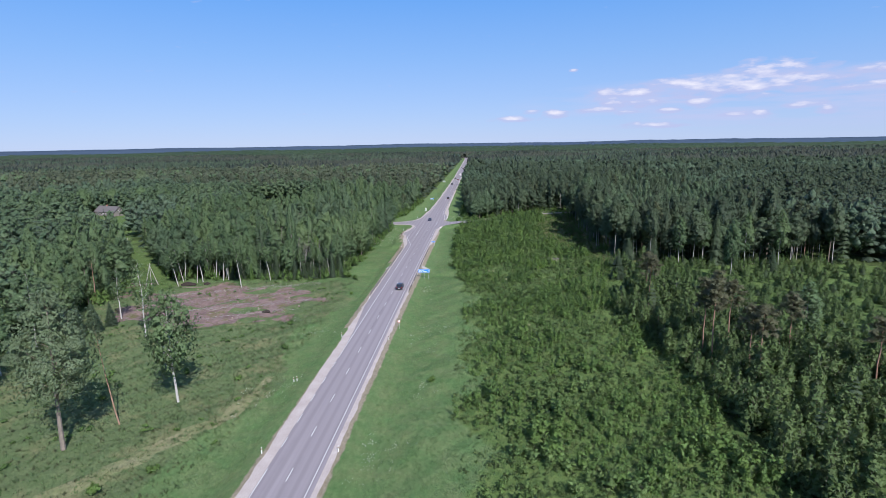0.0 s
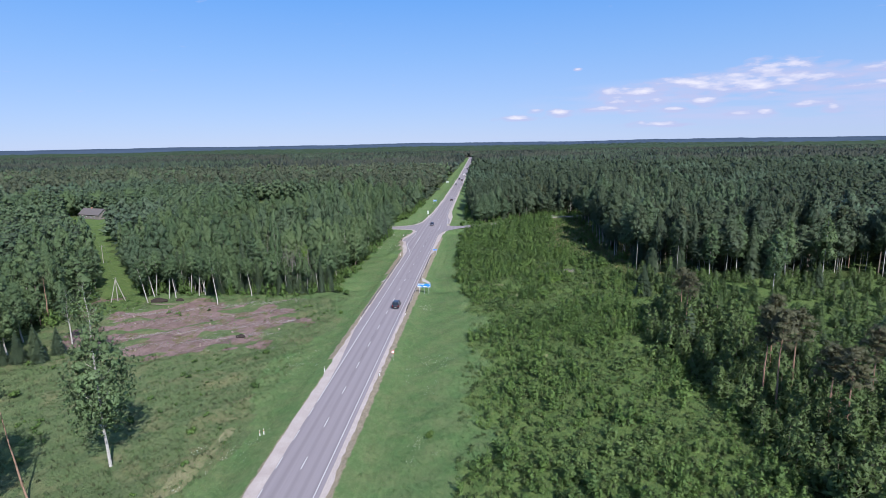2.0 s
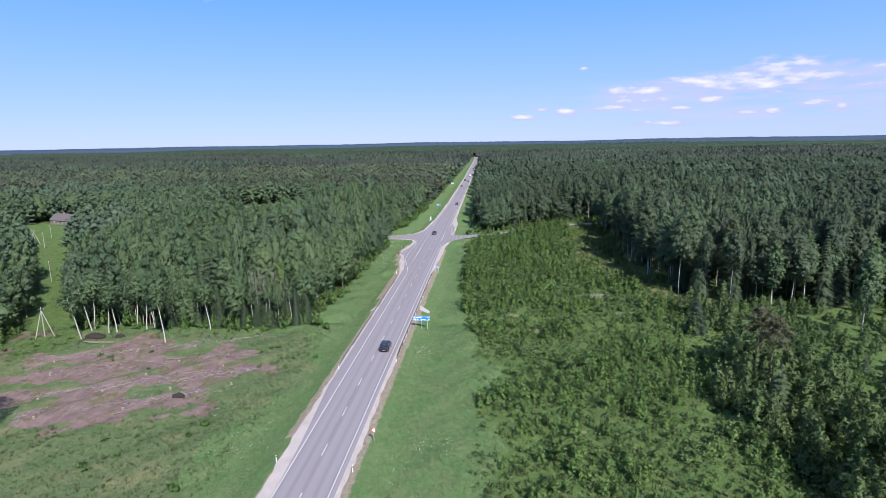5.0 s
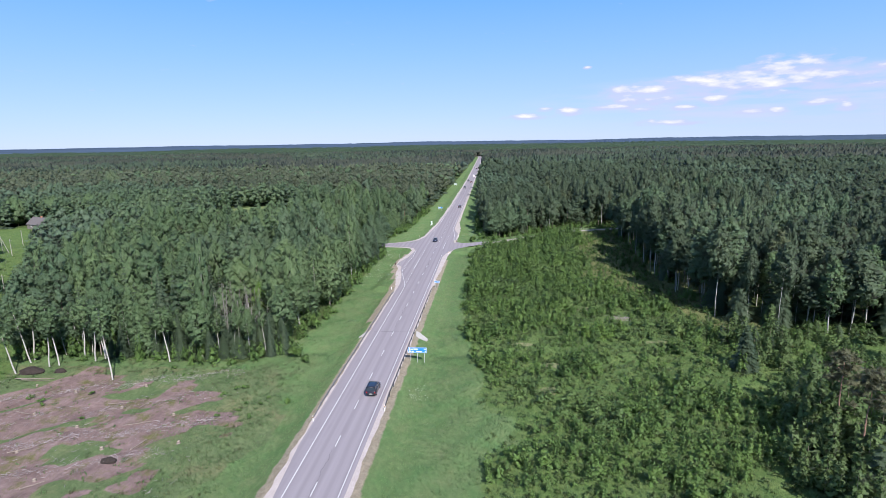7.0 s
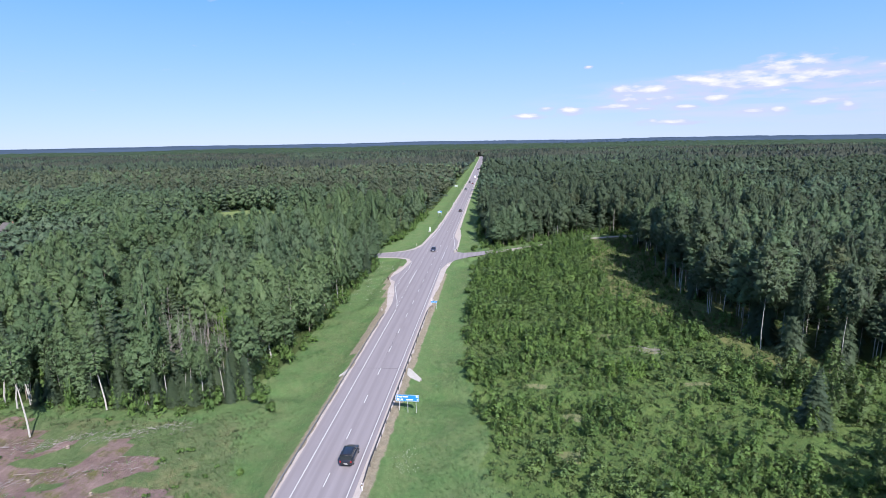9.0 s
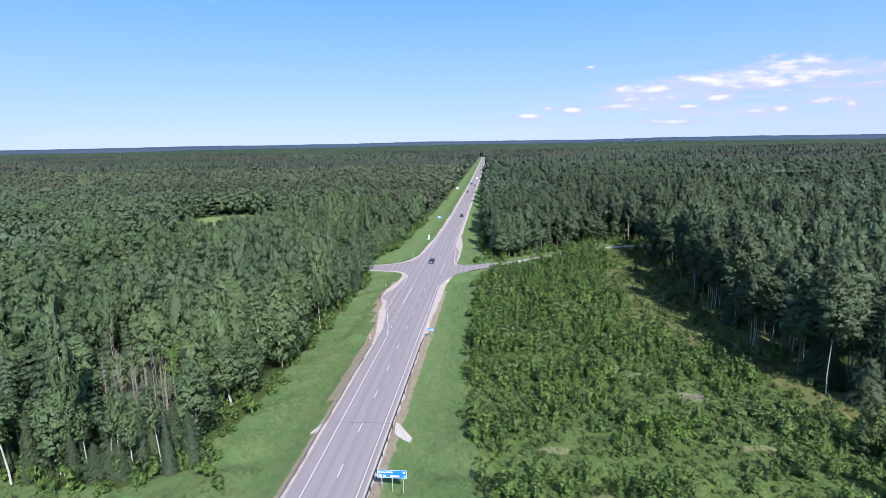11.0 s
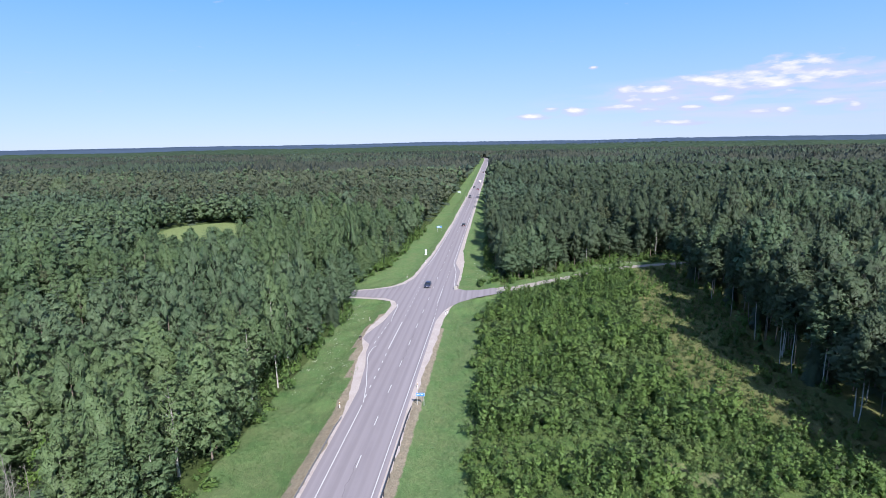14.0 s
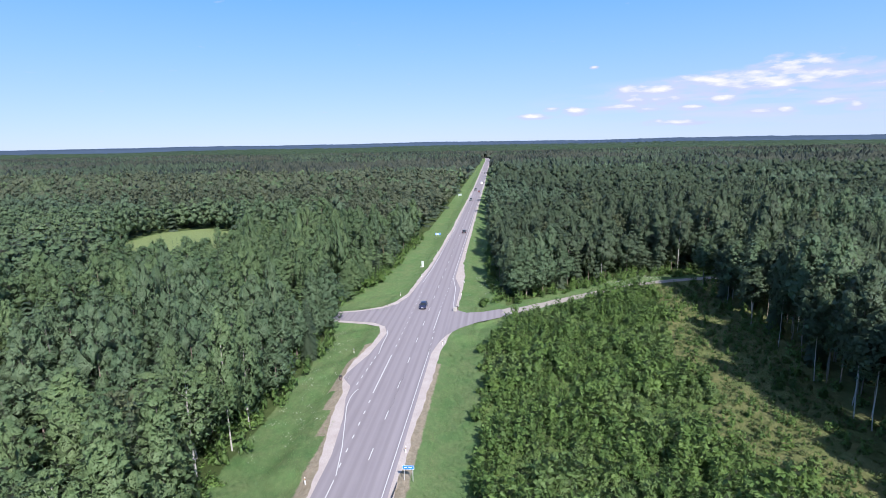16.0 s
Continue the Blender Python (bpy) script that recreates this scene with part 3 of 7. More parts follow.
def cards(centres, normals, sizes, rng, long=1.0, hang=0.0, mass=None):
    """Sprays of leaves: one three-cornered blade each, facing about its normal."""
    n = len(centres)
    nn = 0.6 * normals + rng.normal(0, 0.8, (n, 3))
    nn /= np.linalg.norm(nn, axis=1)[:, None] + 1e-9
    t = rng.normal(0, 1, (n, 3))
    t[:, 2] -= hang
    u = t - (t * nn).sum(1)[:, None] * nn
    u /= np.linalg.norm(u, axis=1)[:, None] + 1e-9
    w = np.cross(nn, u)
    s = sizes[:, None]
    a = centres + u * s * 0.62 * long
    j = rng.uniform(0.6, 1.0, (n, 2, 1))
    b = centres - u * s * 0.45 * j[:, 0] + w * s * 0.5 * j[:, 1]
    c = centres - u * s * 0.45 * j[:, 1] - w * s * 0.5 * j[:, 0]
    v = np.stack([a, b, c], 1).reshape(-1, 3)
    normals = normals if mass is None else 0.35 * normals + mass
    soft = 0.78 * normals / (np.linalg.norm(normals, axis=1)[:, None] + 1e-9) + 0.12 * nn + (0, 0, 0.42)
    return v, np.arange(n * 3).reshape(-1, 3), np.hstack([np.repeat(soft, 3, axis=0), np.tile(np.eye(3), (n, 1))])


def ball(sides):
    """A round body of few faces: 8 (sides 4) or 20 (sides 5)."""
    if sides == 4:
        v = [(1, 0, 0), (0, 1, 0), (-1, 0, 0), (0, -1, 0), (0, 0, 1), (0, 0, -1)]
        f = [(k, (k + 1) % 4, 4) for k in range(4)] + [((k + 1) % 4, k, 5) for k in range(4)]
    else:
        v = [(0, 0, 1)] + [(0.894 * math.cos(k * 1.2566 + o), 0.894 * math.sin(k * 1.2566 + o), z) for o, z in ((0, 0.447), (0.6283, -0.447)) for k in range(5)] + [(0, 0, -1)]
        f = [(0, 1 + k, 1 + (k + 1) % 5) for k in range(5)] + [(1 + k, 6 + k, 1 + (k + 1) % 5) for k in range(5)]
        f += [(1 + (k + 1) % 5, 6 + k, 6 + (k + 1) % 5) for k in range(5)] + [(11, 6 + (k + 1) % 5, 6 + k) for k in range(5)]
    return np.array(v, float), np.array(f)


def masses(centres, radii, rng, whole=None, squash=1.0, sides=5):
    """Rounded, uneven masses of leaves, lit softly as parts of the whole crown."""
    b, f = ball(sides)
    n, k = len(centres), len(b)
    a = rng.uniform(0, 6.28, n)
    d = np.stack([np.cos(a)[:, None] * b[:, 0] - np.sin(a)[:, None] * b[:, 1], np.sin(a)[:, None] * b[:, 0] + np.cos(a)[:, None] * b[:, 1], np.broadcast_to(b[:, 2], (n, k))], 2)
    v = centres[:, None] + d * (np.asarray(radii)[:, None] * rng.uniform(0.75, 1.25, (n, k)))[:, :, None] * (1, 1, squash)
    way = 0.75 * d + (0, 0, 0.4)
    if whole is not None:
        w = whole(v)
        way = way + 0.55 * w / (np.linalg.norm(w, axis=2)[:, :, None] + 1e-9)
    way = way.reshape(-1, 3)
    return v.reshape(-1, 3), (f[None] + (np.arange(n) * k)[:, None, None]).reshape(-1, 3), np.hstack([way, np.full_like(way, 0.135)])


def both(a, b):
    return np.concatenate([a[0], b[0]]), np.concatenate([a[1], b[1] + len(a[0])]), np.concatenate([a[2], b[2]])


def join(*pieces):
    vs, fs, o = [], [], 0
    for v, f in pieces:
        vs.append(v)
        fs.append(np.asarray(f) + o)
        o += len(v)
    return np.concatenate(vs), np.concatenate(fs)


def leafy(height, base, width, n, size, rng, clumps=26, hang=0.4, top=0.8, lean=0.0, stout=0.011, sides=5, full=0.62):
    """A broad-leaved tree: (trunk, crown). base: height of the lowest leaves."""
    hs = np.linspace(0, height * 0.92, 7)
    bend = np.cumsum(rng.normal(0, height * 0.005, (7, 2)), axis=0)
    bend[0] = 0
    axis = np.stack([bend[:, 0] + lean * hs / height, bend[:, 1], hs], 1)
    r0 = stout * height
    trunk = [tube(axis, r0 * np.linspace(1, 0.15, 7), 6)]
    cs, rs = [], []
    for i in range(clumps):
        h = (i + rng.random()) / clumps
        prof = math.sin(math.pi * min(1, (h * 0.88 + 0.1) ** top)) * 0.9 + 0.1
        z = base + (height - base) * (0.06 + 0.88 * h)
        a, d = i * 2.4 + rng.normal(0, 0.4), width * 0.5 * prof * rng.uniform(0.35, 0.8)
        ax = [np.interp(z, axis[:, 2], axis[:, k]) for k in (0, 1)]
        cs.append((ax[0] + d * math.cos(a), ax[1] + d * math.sin(a), z))
        rs.append(width * (0.13 + 0.12 * prof) * rng.uniform(0.7, 1.25))
        if i % 2 == 0:
            z0 = max(base * 0.8, z - d * 0.9 - 0.4)
            s0 = np.array([np.interp(z0, axis[:, 2], axis[:, k]) for k in (0, 1)] + [z0])
            e = np.array(cs[-1])
            m = (s0 + e) / 2 + (0, 0, -0.1 * d)
            trunk.append(tube([s0, m, e], np.array([0.3, 0.18, 0.05]) * r0, 3))
    cs, rs = np.array(cs), np.array(rs)
    pick = rng.choice(len(cs), n, p=rs ** 2 / (rs ** 2).sum())
    d = rng.normal(0, 1, (n, 3))
    d /= np.linalg.norm(d, axis=1)[:, None]
    rad = rs[pick] * rng.uniform(0.35, 1.12, n) ** 0.6
    p = cs[pick] + d * rad[:, None] * (1, 1, 1.15)
    p[:, 2] -= hang * 0.5 * rng.random(n) * rs[pick]
    mass = (p - (lean * 0.6, 0, base + 0.45 * (height - base))) / (width * 0.5, width * 0.5, 0.5 * (height - base))
    crown = cards(p, d + (0, 0, 0.25), size * rng.uniform(0.6, 1.3, n), rng, 1.2, hang, mass)
    if full:
        body = masses(cs, rs * full, rng, lambda v: (v - (lean * 0.6, 0, base + 0.45 * (height - base))) / (width * 0.5, width * 0.5, 0.5 * (height - base)), 1.1, sides)
        crown = both(body, crown)
    return join(*trunk), crown


def spruce(height, width, layers, rng, ragged=0.25, fine=1):
    """A spruce: drooping boughs in whorls round a straight stem."""
    v, f = [], []
    o = 0
    for i in range(layers):
        h = i / layers
        z = height * (0.05 + 0.95 * h ** 0.9)
        r = width * 0.5 * (1 - h) ** 0.8 * 1.0 + 0.12
        k = max(5, int((11 - 5 * h) * fine))
        for j in range(k):
            a = 2 * math.pi * (j + rng.uniform(-0.4, 0.4)) / k + i
            q = r * rng.uniform(1 - ragged, 1 + ragged)
            c, s = math.cos(a), math.sin(a)
            w = q * 0.30 / fine ** 0.5 + 0.10
            lift = q * rng.uniform(-0.05, 0.12)
            up = rng.uniform(-0.12, 0.12) * q
            v += [(0.05 * c, 0.05 * s, z + 0.12 * q), (0.6 * q * c - w * s, 0.6 * q * s + w * c, z + lift - 0.10 * q + up),
                  (q * c, q * s, z - 0.32 * q), (0.6 * q * c + w * s, 0.6 * q * s - w * c, z + lift - 0.10 * q - up)]
            f += [(o, o + 1, o + 2), (o, o + 2, o + 3)]
            o += 4
    v += [(0.12, 0, height * 0.93), (-0.08, 0.1, height * 0.93), (-0.08, -0.1, height * 0.93), (0, 0, height * 1.04)]
    f += [(o, o + 1, o + 3), (o + 1, o + 2, o + 3), (o + 2, o, o + 3)]
    trunk = tube([(0, 0, 0), (0, 0, height * 0.5), (0, 0, height * 0.96)], [0.012 * height, 0.008 * height, 0.02], 6)
    v = np.array(v)
    out = np.stack([v[:, 0], v[:, 1], 1.0 * np.hypot(v[:, 0], v[:, 1]) + 0.3], 1) + rng.normal(0, 0.1, v.shape)
    rim = np.append(np.tile((0.5, 0.02, 0.0, 0.02), len(v) // 4 - 1), (0.5, 0.5, 0.5, 0.5))
    return trunk, (v, np.array(f), np.hstack([out, np.repeat(rim[:, None], 3, axis=1)]))


def pine(height, width, n, size, rng, sides=5):
    """A tall pine: bare stem and a flat, open crown."""
    hs = np.linspace(0, height * 0.95, 6)
    axis = np.stack([np.cumsum(rng.normal(0, 0.12, 6)), np.cumsum(rng.normal(0, 0.12, 6)), hs], 1)
    axis[0, :2] = 0
    trunk = [tube(axis, 0.0115 * height * np.linspace(1, 0.25, 6), 6)]
    cs, rs = [], []
    for i in range(18):
        h = i / 17
        z = height * (0.66 + 0.32 * h)
        d = width * 0.5 * (0.95 - 0.65 * h ** 1.5) * rng.uniform(0.4, 1.0)
        a = i * 2.4
        e = np.array([axis[4, 0] + d * math.cos(a), axis[4, 1] + d * math.sin(a), z + 0.15 * d])
        s0 = np.array([axis[4, 0], axis[4, 1], z - 0.2 * d])
        trunk.append(tube([s0, e], [0.07, 0.025], 3))
        cs.append(e)
        rs.append(width * rng.uniform(0.13, 0.22))
    for i in range(7):
        z = height * rng.uniform(0.35, 0.6)
        a, d = rng.uniform(0, 6.28), rng.uniform(0.6, 1.4)
        trunk.append(tube([(axis[3, 0], axis[3, 1], z), (axis[3, 0] + d * math.cos(a), axis[3, 1] + d * math.sin(a), z - 0.1)], [0.04, 0.015], 3))
    cs, rs = np.array(cs), np.array(rs)
    pick = rng.integers(0, len(cs), n)
    d = rng.normal(0, 1, (n, 3))
    d /= np.linalg.norm(d, axis=1)[:, None]
    p = cs[pick] + d * (rs[pick] * rng.uniform(0.3, 1.1, n))[:, None] * (1.15, 1.15, 0.6)
    crown = cards(p, d * 0.5 + (0, 0, 0.6), size * rng.uniform(0.6, 1.3, n), rng, 1.3)
    return join(*trunk), both(masses(cs, rs * 0.7, rng, None, 0.55, sides), crown)


def bush(height, width, n, size, rng):
    d = rng.normal(0, 1, (n, 3))
    d /= np.linalg.norm(d, axis=1)[:, None]
    k = 2 if height < 1 else 4
    cs = np.stack([rng.uniform(-0.28, 0.28, k) * width, rng.uniform(-0.28, 0.28, k) * width, height * rng.uniform(0.3, 0.72, k)], 1)
    p = cs[rng.integers(0, k, n)] + d * rng.uniform(0.5, 1.05, (n, 1)) * (width * 0.26, width * 0.26, height * 0.28)
    p[:, 2] = np.maximum(p[:, 2], 0.1)
    tuft = cards(p, d + (0, 0, 0.4), size * rng.uniform(0.6, 1.3, n), rng, 1.3)
    return both(masses(cs, rng.uniform(0.17, 0.24, k) * width, rng, None, height / width, 4), tuft)


def plume(height, width, n, size, rng, stems=3, low=0.04):
    """Upright young growth: leafy spires that rise from one root."""
    off = rng.normal(0, 0.20 * width, (stems, 2))
    off[0] *= 0.3
    tops = height * np.append(1.0, rng.uniform(0.6, 0.95, stems - 1))
    k = rng.choice(stems, n, p=tops / tops.sum())
    h, a = rng.random(n) ** 0.85, rng.uniform(0, 6.28, n)
    r = 0.5 * width / stems ** 0.35 * (1.04 - h) ** 0.75 * (0.45 + 0.55 * np.minimum(1, h / 0.25)) * rng.uniform(0.45, 1.1, n)
    d = np.stack([np.cos(a), np.sin(a), np.full(n, 0.45)], 1)
    p = np.stack([off[k, 0] * (0.4 + 0.6 * h) + r * d[:, 0], off[k, 1] * (0.4 + 0.6 * h) + r * d[:, 1], tops[k] * (low + (0.98 - low) * h)], 1)
    leaves = cards(p, d, size * rng.uniform(0.65, 1.3, n) * (1.1 - 0.45 * h), rng, 1.35, -0.5)
    cs = np.column_stack([off * 0.7, tops * 0.38])
    return both(masses(cs, np.full(stems, 0.25 * width / stems ** 0.35), rng, None, 0.9 * height / width, 4), leaves)


def lump(rng, pointed=0.0):
    """A far crown: an uneven bud of few faces, one high and one wide."""
    k = 3
    v = []
    for z, r in ((0.25, 0.42), (0.62, 0.46 - 0.22 * pointed)):
        for j in range(k):
            a = 2 * math.pi * (j + rng.uniform(-0.3, 0.3)) / k + z
            q = r * rng.uniform(0.7, 1.25)
            v.append((q * math.cos(a), q * math.sin(a), z + rng.uniform(-0.1, 0.1)))
    v.append((rng.uniform(-0.1, 0.1), rng.uniform(-0.1, 0.1), 1.0))
    f = []
    for j in range(k):
        a, b = j, (j + 1) % k
        f += [(a, b, b + k), (a, b + k, a + k), (a + k, b + k, 2 * k)]
    v = np.array(v)
    return v, np.array(f), v - (0, 0, 0.1)


def scatter(name, protos, places, label, category, mats):
    """Many plants in one mesh. protos: lists of (verts, tris, material index); places: proto, x, y, z, turn, width scale, height scale, tint."""
    vs, fs, ms, ts, ns, o = [], [], [], [], [], 0
    for k, pieces in enumerate(protos):
        rows = places[places[:, 0] == k]
        if not len(rows):
            continue
        c, s = np.cos(rows[:, 4])[:, None], np.sin(rows[:, 4])[:, None]
        for v, f, *out, mi in pieces:
            d = out[0] if out else np.zeros_like(v)
            rim = d[:, 3:] if d.shape[1] == 6 else np.ones_like(v)
            x = (c * v[:, 0] - s * v[:, 1]) * rows[:, 5:6] + rows[:, 1:2]
            y = (s * v[:, 0] + c * v[:, 1]) * rows[:, 5:6] + rows[:, 2:3]
            z = v[None, :, 2] * rows[:, 6:7] + rows[:, 3:4]
            vs.append(np.stack([x, y, z], 2).reshape(-1, 3))
            ns.append(np.stack([c * d[:, 0] - s * d[:, 1], s * d[:, 0] + c * d[:, 1], np.broadcast_to(d[None, :, 2], x.shape), *[np.broadcast_to(rim[None, :, q], x.shape) for q in range(3)]], 2).reshape(-1, 6).astype(np.float32))
            fs.append((f[None] + (np.arange(len(rows)) * len(v))[:, None, None]).reshape(-1, 3) + o)
            ms.append(np.full(len(rows) * len(f), mi))
            ts.append(np.repeat(rows[:, 7], len(f)))
            o += len(rows) * len(v)
    ob = mesh_object(name, np.concatenate(vs), np.concatenate(fs), mats, None, np.concatenate(ms), np.concatenate(ts), facing=np.concatenate(ns))
    return tagged(ob, label, category, kind="stuff")


def jittered(x0, x1, y0, y1, step, rng):
    X, Y = np.meshgrid(np.arange(x0, x1, step), np.arange(y0, y1, step))
    x = X.ravel() + rng.uniform(-0.8, 0.8, X.size) * step
    y = Y.ravel() + rng.uniform(-0.8, 0.8, X.size) * step
    return x, y


MID_MATS = [M_BARK, MID_BIRCH, M_BARK, MID_SPRUCE, M_BARK, MID_PINE, M_BARK, MID_ASPEN]
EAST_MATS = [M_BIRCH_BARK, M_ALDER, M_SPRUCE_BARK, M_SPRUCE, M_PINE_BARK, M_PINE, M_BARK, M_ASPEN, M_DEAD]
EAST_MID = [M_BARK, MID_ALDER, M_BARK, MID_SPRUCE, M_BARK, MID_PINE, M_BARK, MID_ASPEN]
TREE_MATS = [M_BIRCH_BARK, M_BIRCH, M_SPRUCE_BARK, M_SPRUCE, M_PINE_BARK, M_PINE, M_BARK, M_ASPEN, M_DEAD]


def tree_maker(name, protos, trunk_mat, crown_mat, label, category, group):
    """Trees as things of their own: a stem and a crown each, the alike ones on shared meshes."""
    meshes = []
    for t, c in protos:
        pair = []
        for nm, (v, f, *out), mt in (("trunk", t, trunk_mat), ("crown", c, crown_mat)):
            ob = mesh_object(nm, v, f, [mt], tint=np.zeros(len(f)), facing=out[0] if out else None)
            pair.append(ob.data)
            bpy.data.objects.remove(ob)
        meshes.append(pair)

    def make(k, x, y, rz=0.0, wide=1.0, high=1.0, tilt=0.0, own_label="", own_group=None):
        root = new(name)
        root.matrix_basis = pose(x, y, float(ground_z(x, y)) - 0.05, tilt, 0, rz) @ Matrix.Diagonal((wide, wide, high, 1))
        tagged(root, own_label or label, category, group if own_group is None else own_group)
        for nm, me in zip(("trunk", "crown"), meshes[k % len(meshes)]):
            new(nm, me).parent = root
        return root
    return make


def near_edge(x, y, reach):
    """Wood that lies within reach of open land."""
    return in_wood(x, y) & ~(in_wood(x - reach, y) & in_wood(x + reach, y) & in_wood(x, y - reach) & in_wood(x - reach * 0.7, y - reach * 0.7) & in_wood(x + reach * 0.7, y - reach * 0.7))


_r = np.random.default_rng(5)
EDGE_BIRCH = tree_maker("birch_tree", [leafy(14, b, 6.4, 1250, 0.74, _r, 38, 0.6, full=0.5) for b in (1.6, 2.4, 3.2, 4.0, 2.0, 2.8)], M_BIRCH_BARK, M_BIRCH,
                        "leafy birch tree standing at the edge of a wood", "tree", "birches along the wood edge")
EDGE_ALDER = tree_maker("alder_tree", [leafy(13, 0.8, 6.4, 1250, 0.76, _r, 34, 0.2, full=0.5) for i in range(4)], M_BARK, M_BIRCH,
                        "dense dark green alder tree at the wood edge", "tree", "alders along the wood edge")
EDGE_ASPEN = tree_maker("aspen_tree", [leafy(14, 3.0, 6.6, 1250, 0.76, _r, 34, 0.2, full=0.5) for i in range(3)], M_BARK, M_ASPEN,
                        "grey-green aspen tree at the wood edge", "tree", "aspens along the wood edge")
EDGE_SPRUCE = tree_maker("spruce_tree", [spruce(14, 5.2, 24, _r, 0.25, 1.5) for i in range(4)], M_SPRUCE_BARK, M_SPRUCE,
                         "dark green spruce with drooping boughs by the wood", "tree", "spruces along the wood edge")
TALL_PINE = tree_maker("pine_tree", [pine(16, 5.4, 520, 0.95, _r) for i in range(5)], M_PINE_BARK, M_OLD_PINE,
                       "tall pine with a bare reddish stem above young birches", "tree", "pines above the thicket")
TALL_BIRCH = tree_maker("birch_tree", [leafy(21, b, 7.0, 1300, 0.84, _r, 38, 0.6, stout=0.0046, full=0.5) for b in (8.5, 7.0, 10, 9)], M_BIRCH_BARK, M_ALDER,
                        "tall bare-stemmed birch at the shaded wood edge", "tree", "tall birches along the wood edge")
TALL_ASPEN = tree_maker("aspen_tree", [leafy(21, b, 7.4, 1300, 0.86, _r, 36, 0.2, stout=0.005, full=0.5) for b in (7.0, 8.5)], M_BARK, M_ASPEN,
                        "tall grey-green aspen at the shaded wood edge", "tree", "tall aspens along the wood edge")
BARE_TREE = tree_maker("bare_tree", [leafy(12, 2.5, 3.6, 14, 0.14, _r, 64, 0.2, stout=0.0062, full=0) for i in range(3)], M_DEAD, M_DEAD,
                       "grey half-dead tree with bare twigs in the wood", "tree", "bare trees in the wood")


VERGE_BIRCHES = ((-51.6, 217.5), (-50.7, 239.3))


def build_near_wood():
    rng = np.random.default_rng(11)
    protos = []
    for i in range(8):
        t, c = leafy(14, (2.0, 3.5, 4.5, 3.0)[i % 4], (5.6, 7.0, 6.2, 7.8)[i % 4], 510, 0.76, rng, 20, sides=4, full=0.72)
        protos.append([(*tube([(0, 0, 0), (0.1, 0, 6), (0, 0.1, 11)], [0.12, 0.09, 0.03], 4), 0 if i % 4 == 2 else 6), (*c, 1)])
    for i in range(3):
        t, c = leafy(14, 3.0, 6.8, 510, 0.76, rng, 20, 0.2, sides=4, full=0.72)
        protos.append([(*tube([(0, 0, 0), (0.1, 0, 6), (0, 0.1, 10)], [0.15, 0.1, 0.04], 4), 6), (*c, 7)])
    for i in range(5):
        t, c = spruce(14, 4.6, 13, rng)
        protos.append([(*c, 3)])
    for i in range(3):
        t, c = pine(14, 5.0, 160, 1.1, rng, 4)
        protos.append([(*tube([(0, 0, 0), (0, 0.1, 10)], [0.15, 0.08], 4), 4), (*c, 5)])
    for i in range(5):
        t, c = leafy(14, (6.0, 7.0, 7.8)[i % 3], (5.4, 6.2, 6.8)[i % 3], 480, 0.8, rng, 20, sides=4, full=0.66)
        protos.append([(*tube([(0, 0, 0), (0.1, 0, 6), (0, 0.1, 11)], [0.10, 0.08, 0.03], 4), 0 if i % 2 else 6), (*c, 1)])
    x, y = jittered(-165, 130, -30, 430, 4.35, rng)
    keep = in_wood(x, y) & ((y > np.abs(x + 15) * 0.75 + 60) & (y > 120) & (x > -150) | (x < -100) & (y < 125) & (x < -113))
    for bx, by in VERGE_BIRCHES:
        keep &= ~((np.abs(y - by + 1.5) < 3.6) & (x > bx - 1.5) & (x < bx + 7))
    tall_side = x > -15
    x, y, tall = x[keep], y[keep], tall_side[keep]
    n = len(x)
    kind = rng.random(n)
    spr = patch(x, y, 22, 0.4)
    south = (~tall) & (y < 215) & (x > -72)
    is_spruce = (kind < np.where(south, 0.5, np.where(spr > 0.6, 0.45, np.where(tall, 0.2, 0.06))))
    is_aspen = ~is_spruce & (patch(x, y, 30, 3.0) > 0.7)
    is_pine = ~is_spruce & ~is_aspen & (kind > np.where(tall, 0.95, 0.985))
    p = np.where(is_spruce, rng.integers(11, 16, n), np.where(is_aspen, rng.integers(8, 11, n), np.where(is_pine, rng.integers(16, 19, n), np.where(tall & (y < track_y(x)), rng.integers(19, 24, n), rng.integers(0, 8, n)))))
    h = np.where(tall, rng.normal(1.38, 0.26, n), rng.normal(0.92, 0.27, n) + 0.3 * (patch(x, y, 13, 6) - 0.4))
    h = np.where(south & is_spruce, h * 0.62, h)
    h *= np.where(tall & (y > 325) & (x < 45), 0.80, 1.0)
    h *= np.where(~tall & (x < -95) & (y > 310), 0.78, 1.0)
    h *= np.where(~tall & (y > 318) & (y < 400) & (x > -58), 0.6, 1.0)
    w = np.where(tall, rng.normal(1.12, 0.2, n), rng.normal(0.98, 0.2, n)) * np.where(is_spruce, 0.85, 1)
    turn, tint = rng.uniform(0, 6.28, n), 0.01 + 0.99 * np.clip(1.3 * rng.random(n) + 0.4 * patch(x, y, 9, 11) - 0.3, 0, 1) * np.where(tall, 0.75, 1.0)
    gap = ((x + 65) ** 2 + (y - 200) ** 2 < 50) | ((x + 57) ** 2 + (y - 194) ** 2 < 16)
    h = np.where(gap, 0.35, h)
    # the trees of the margins are things of their own
    edge = near_edge(x, y, 6.5) & (y < 345) & (y > 85) & (x > -112) & (x < 95)
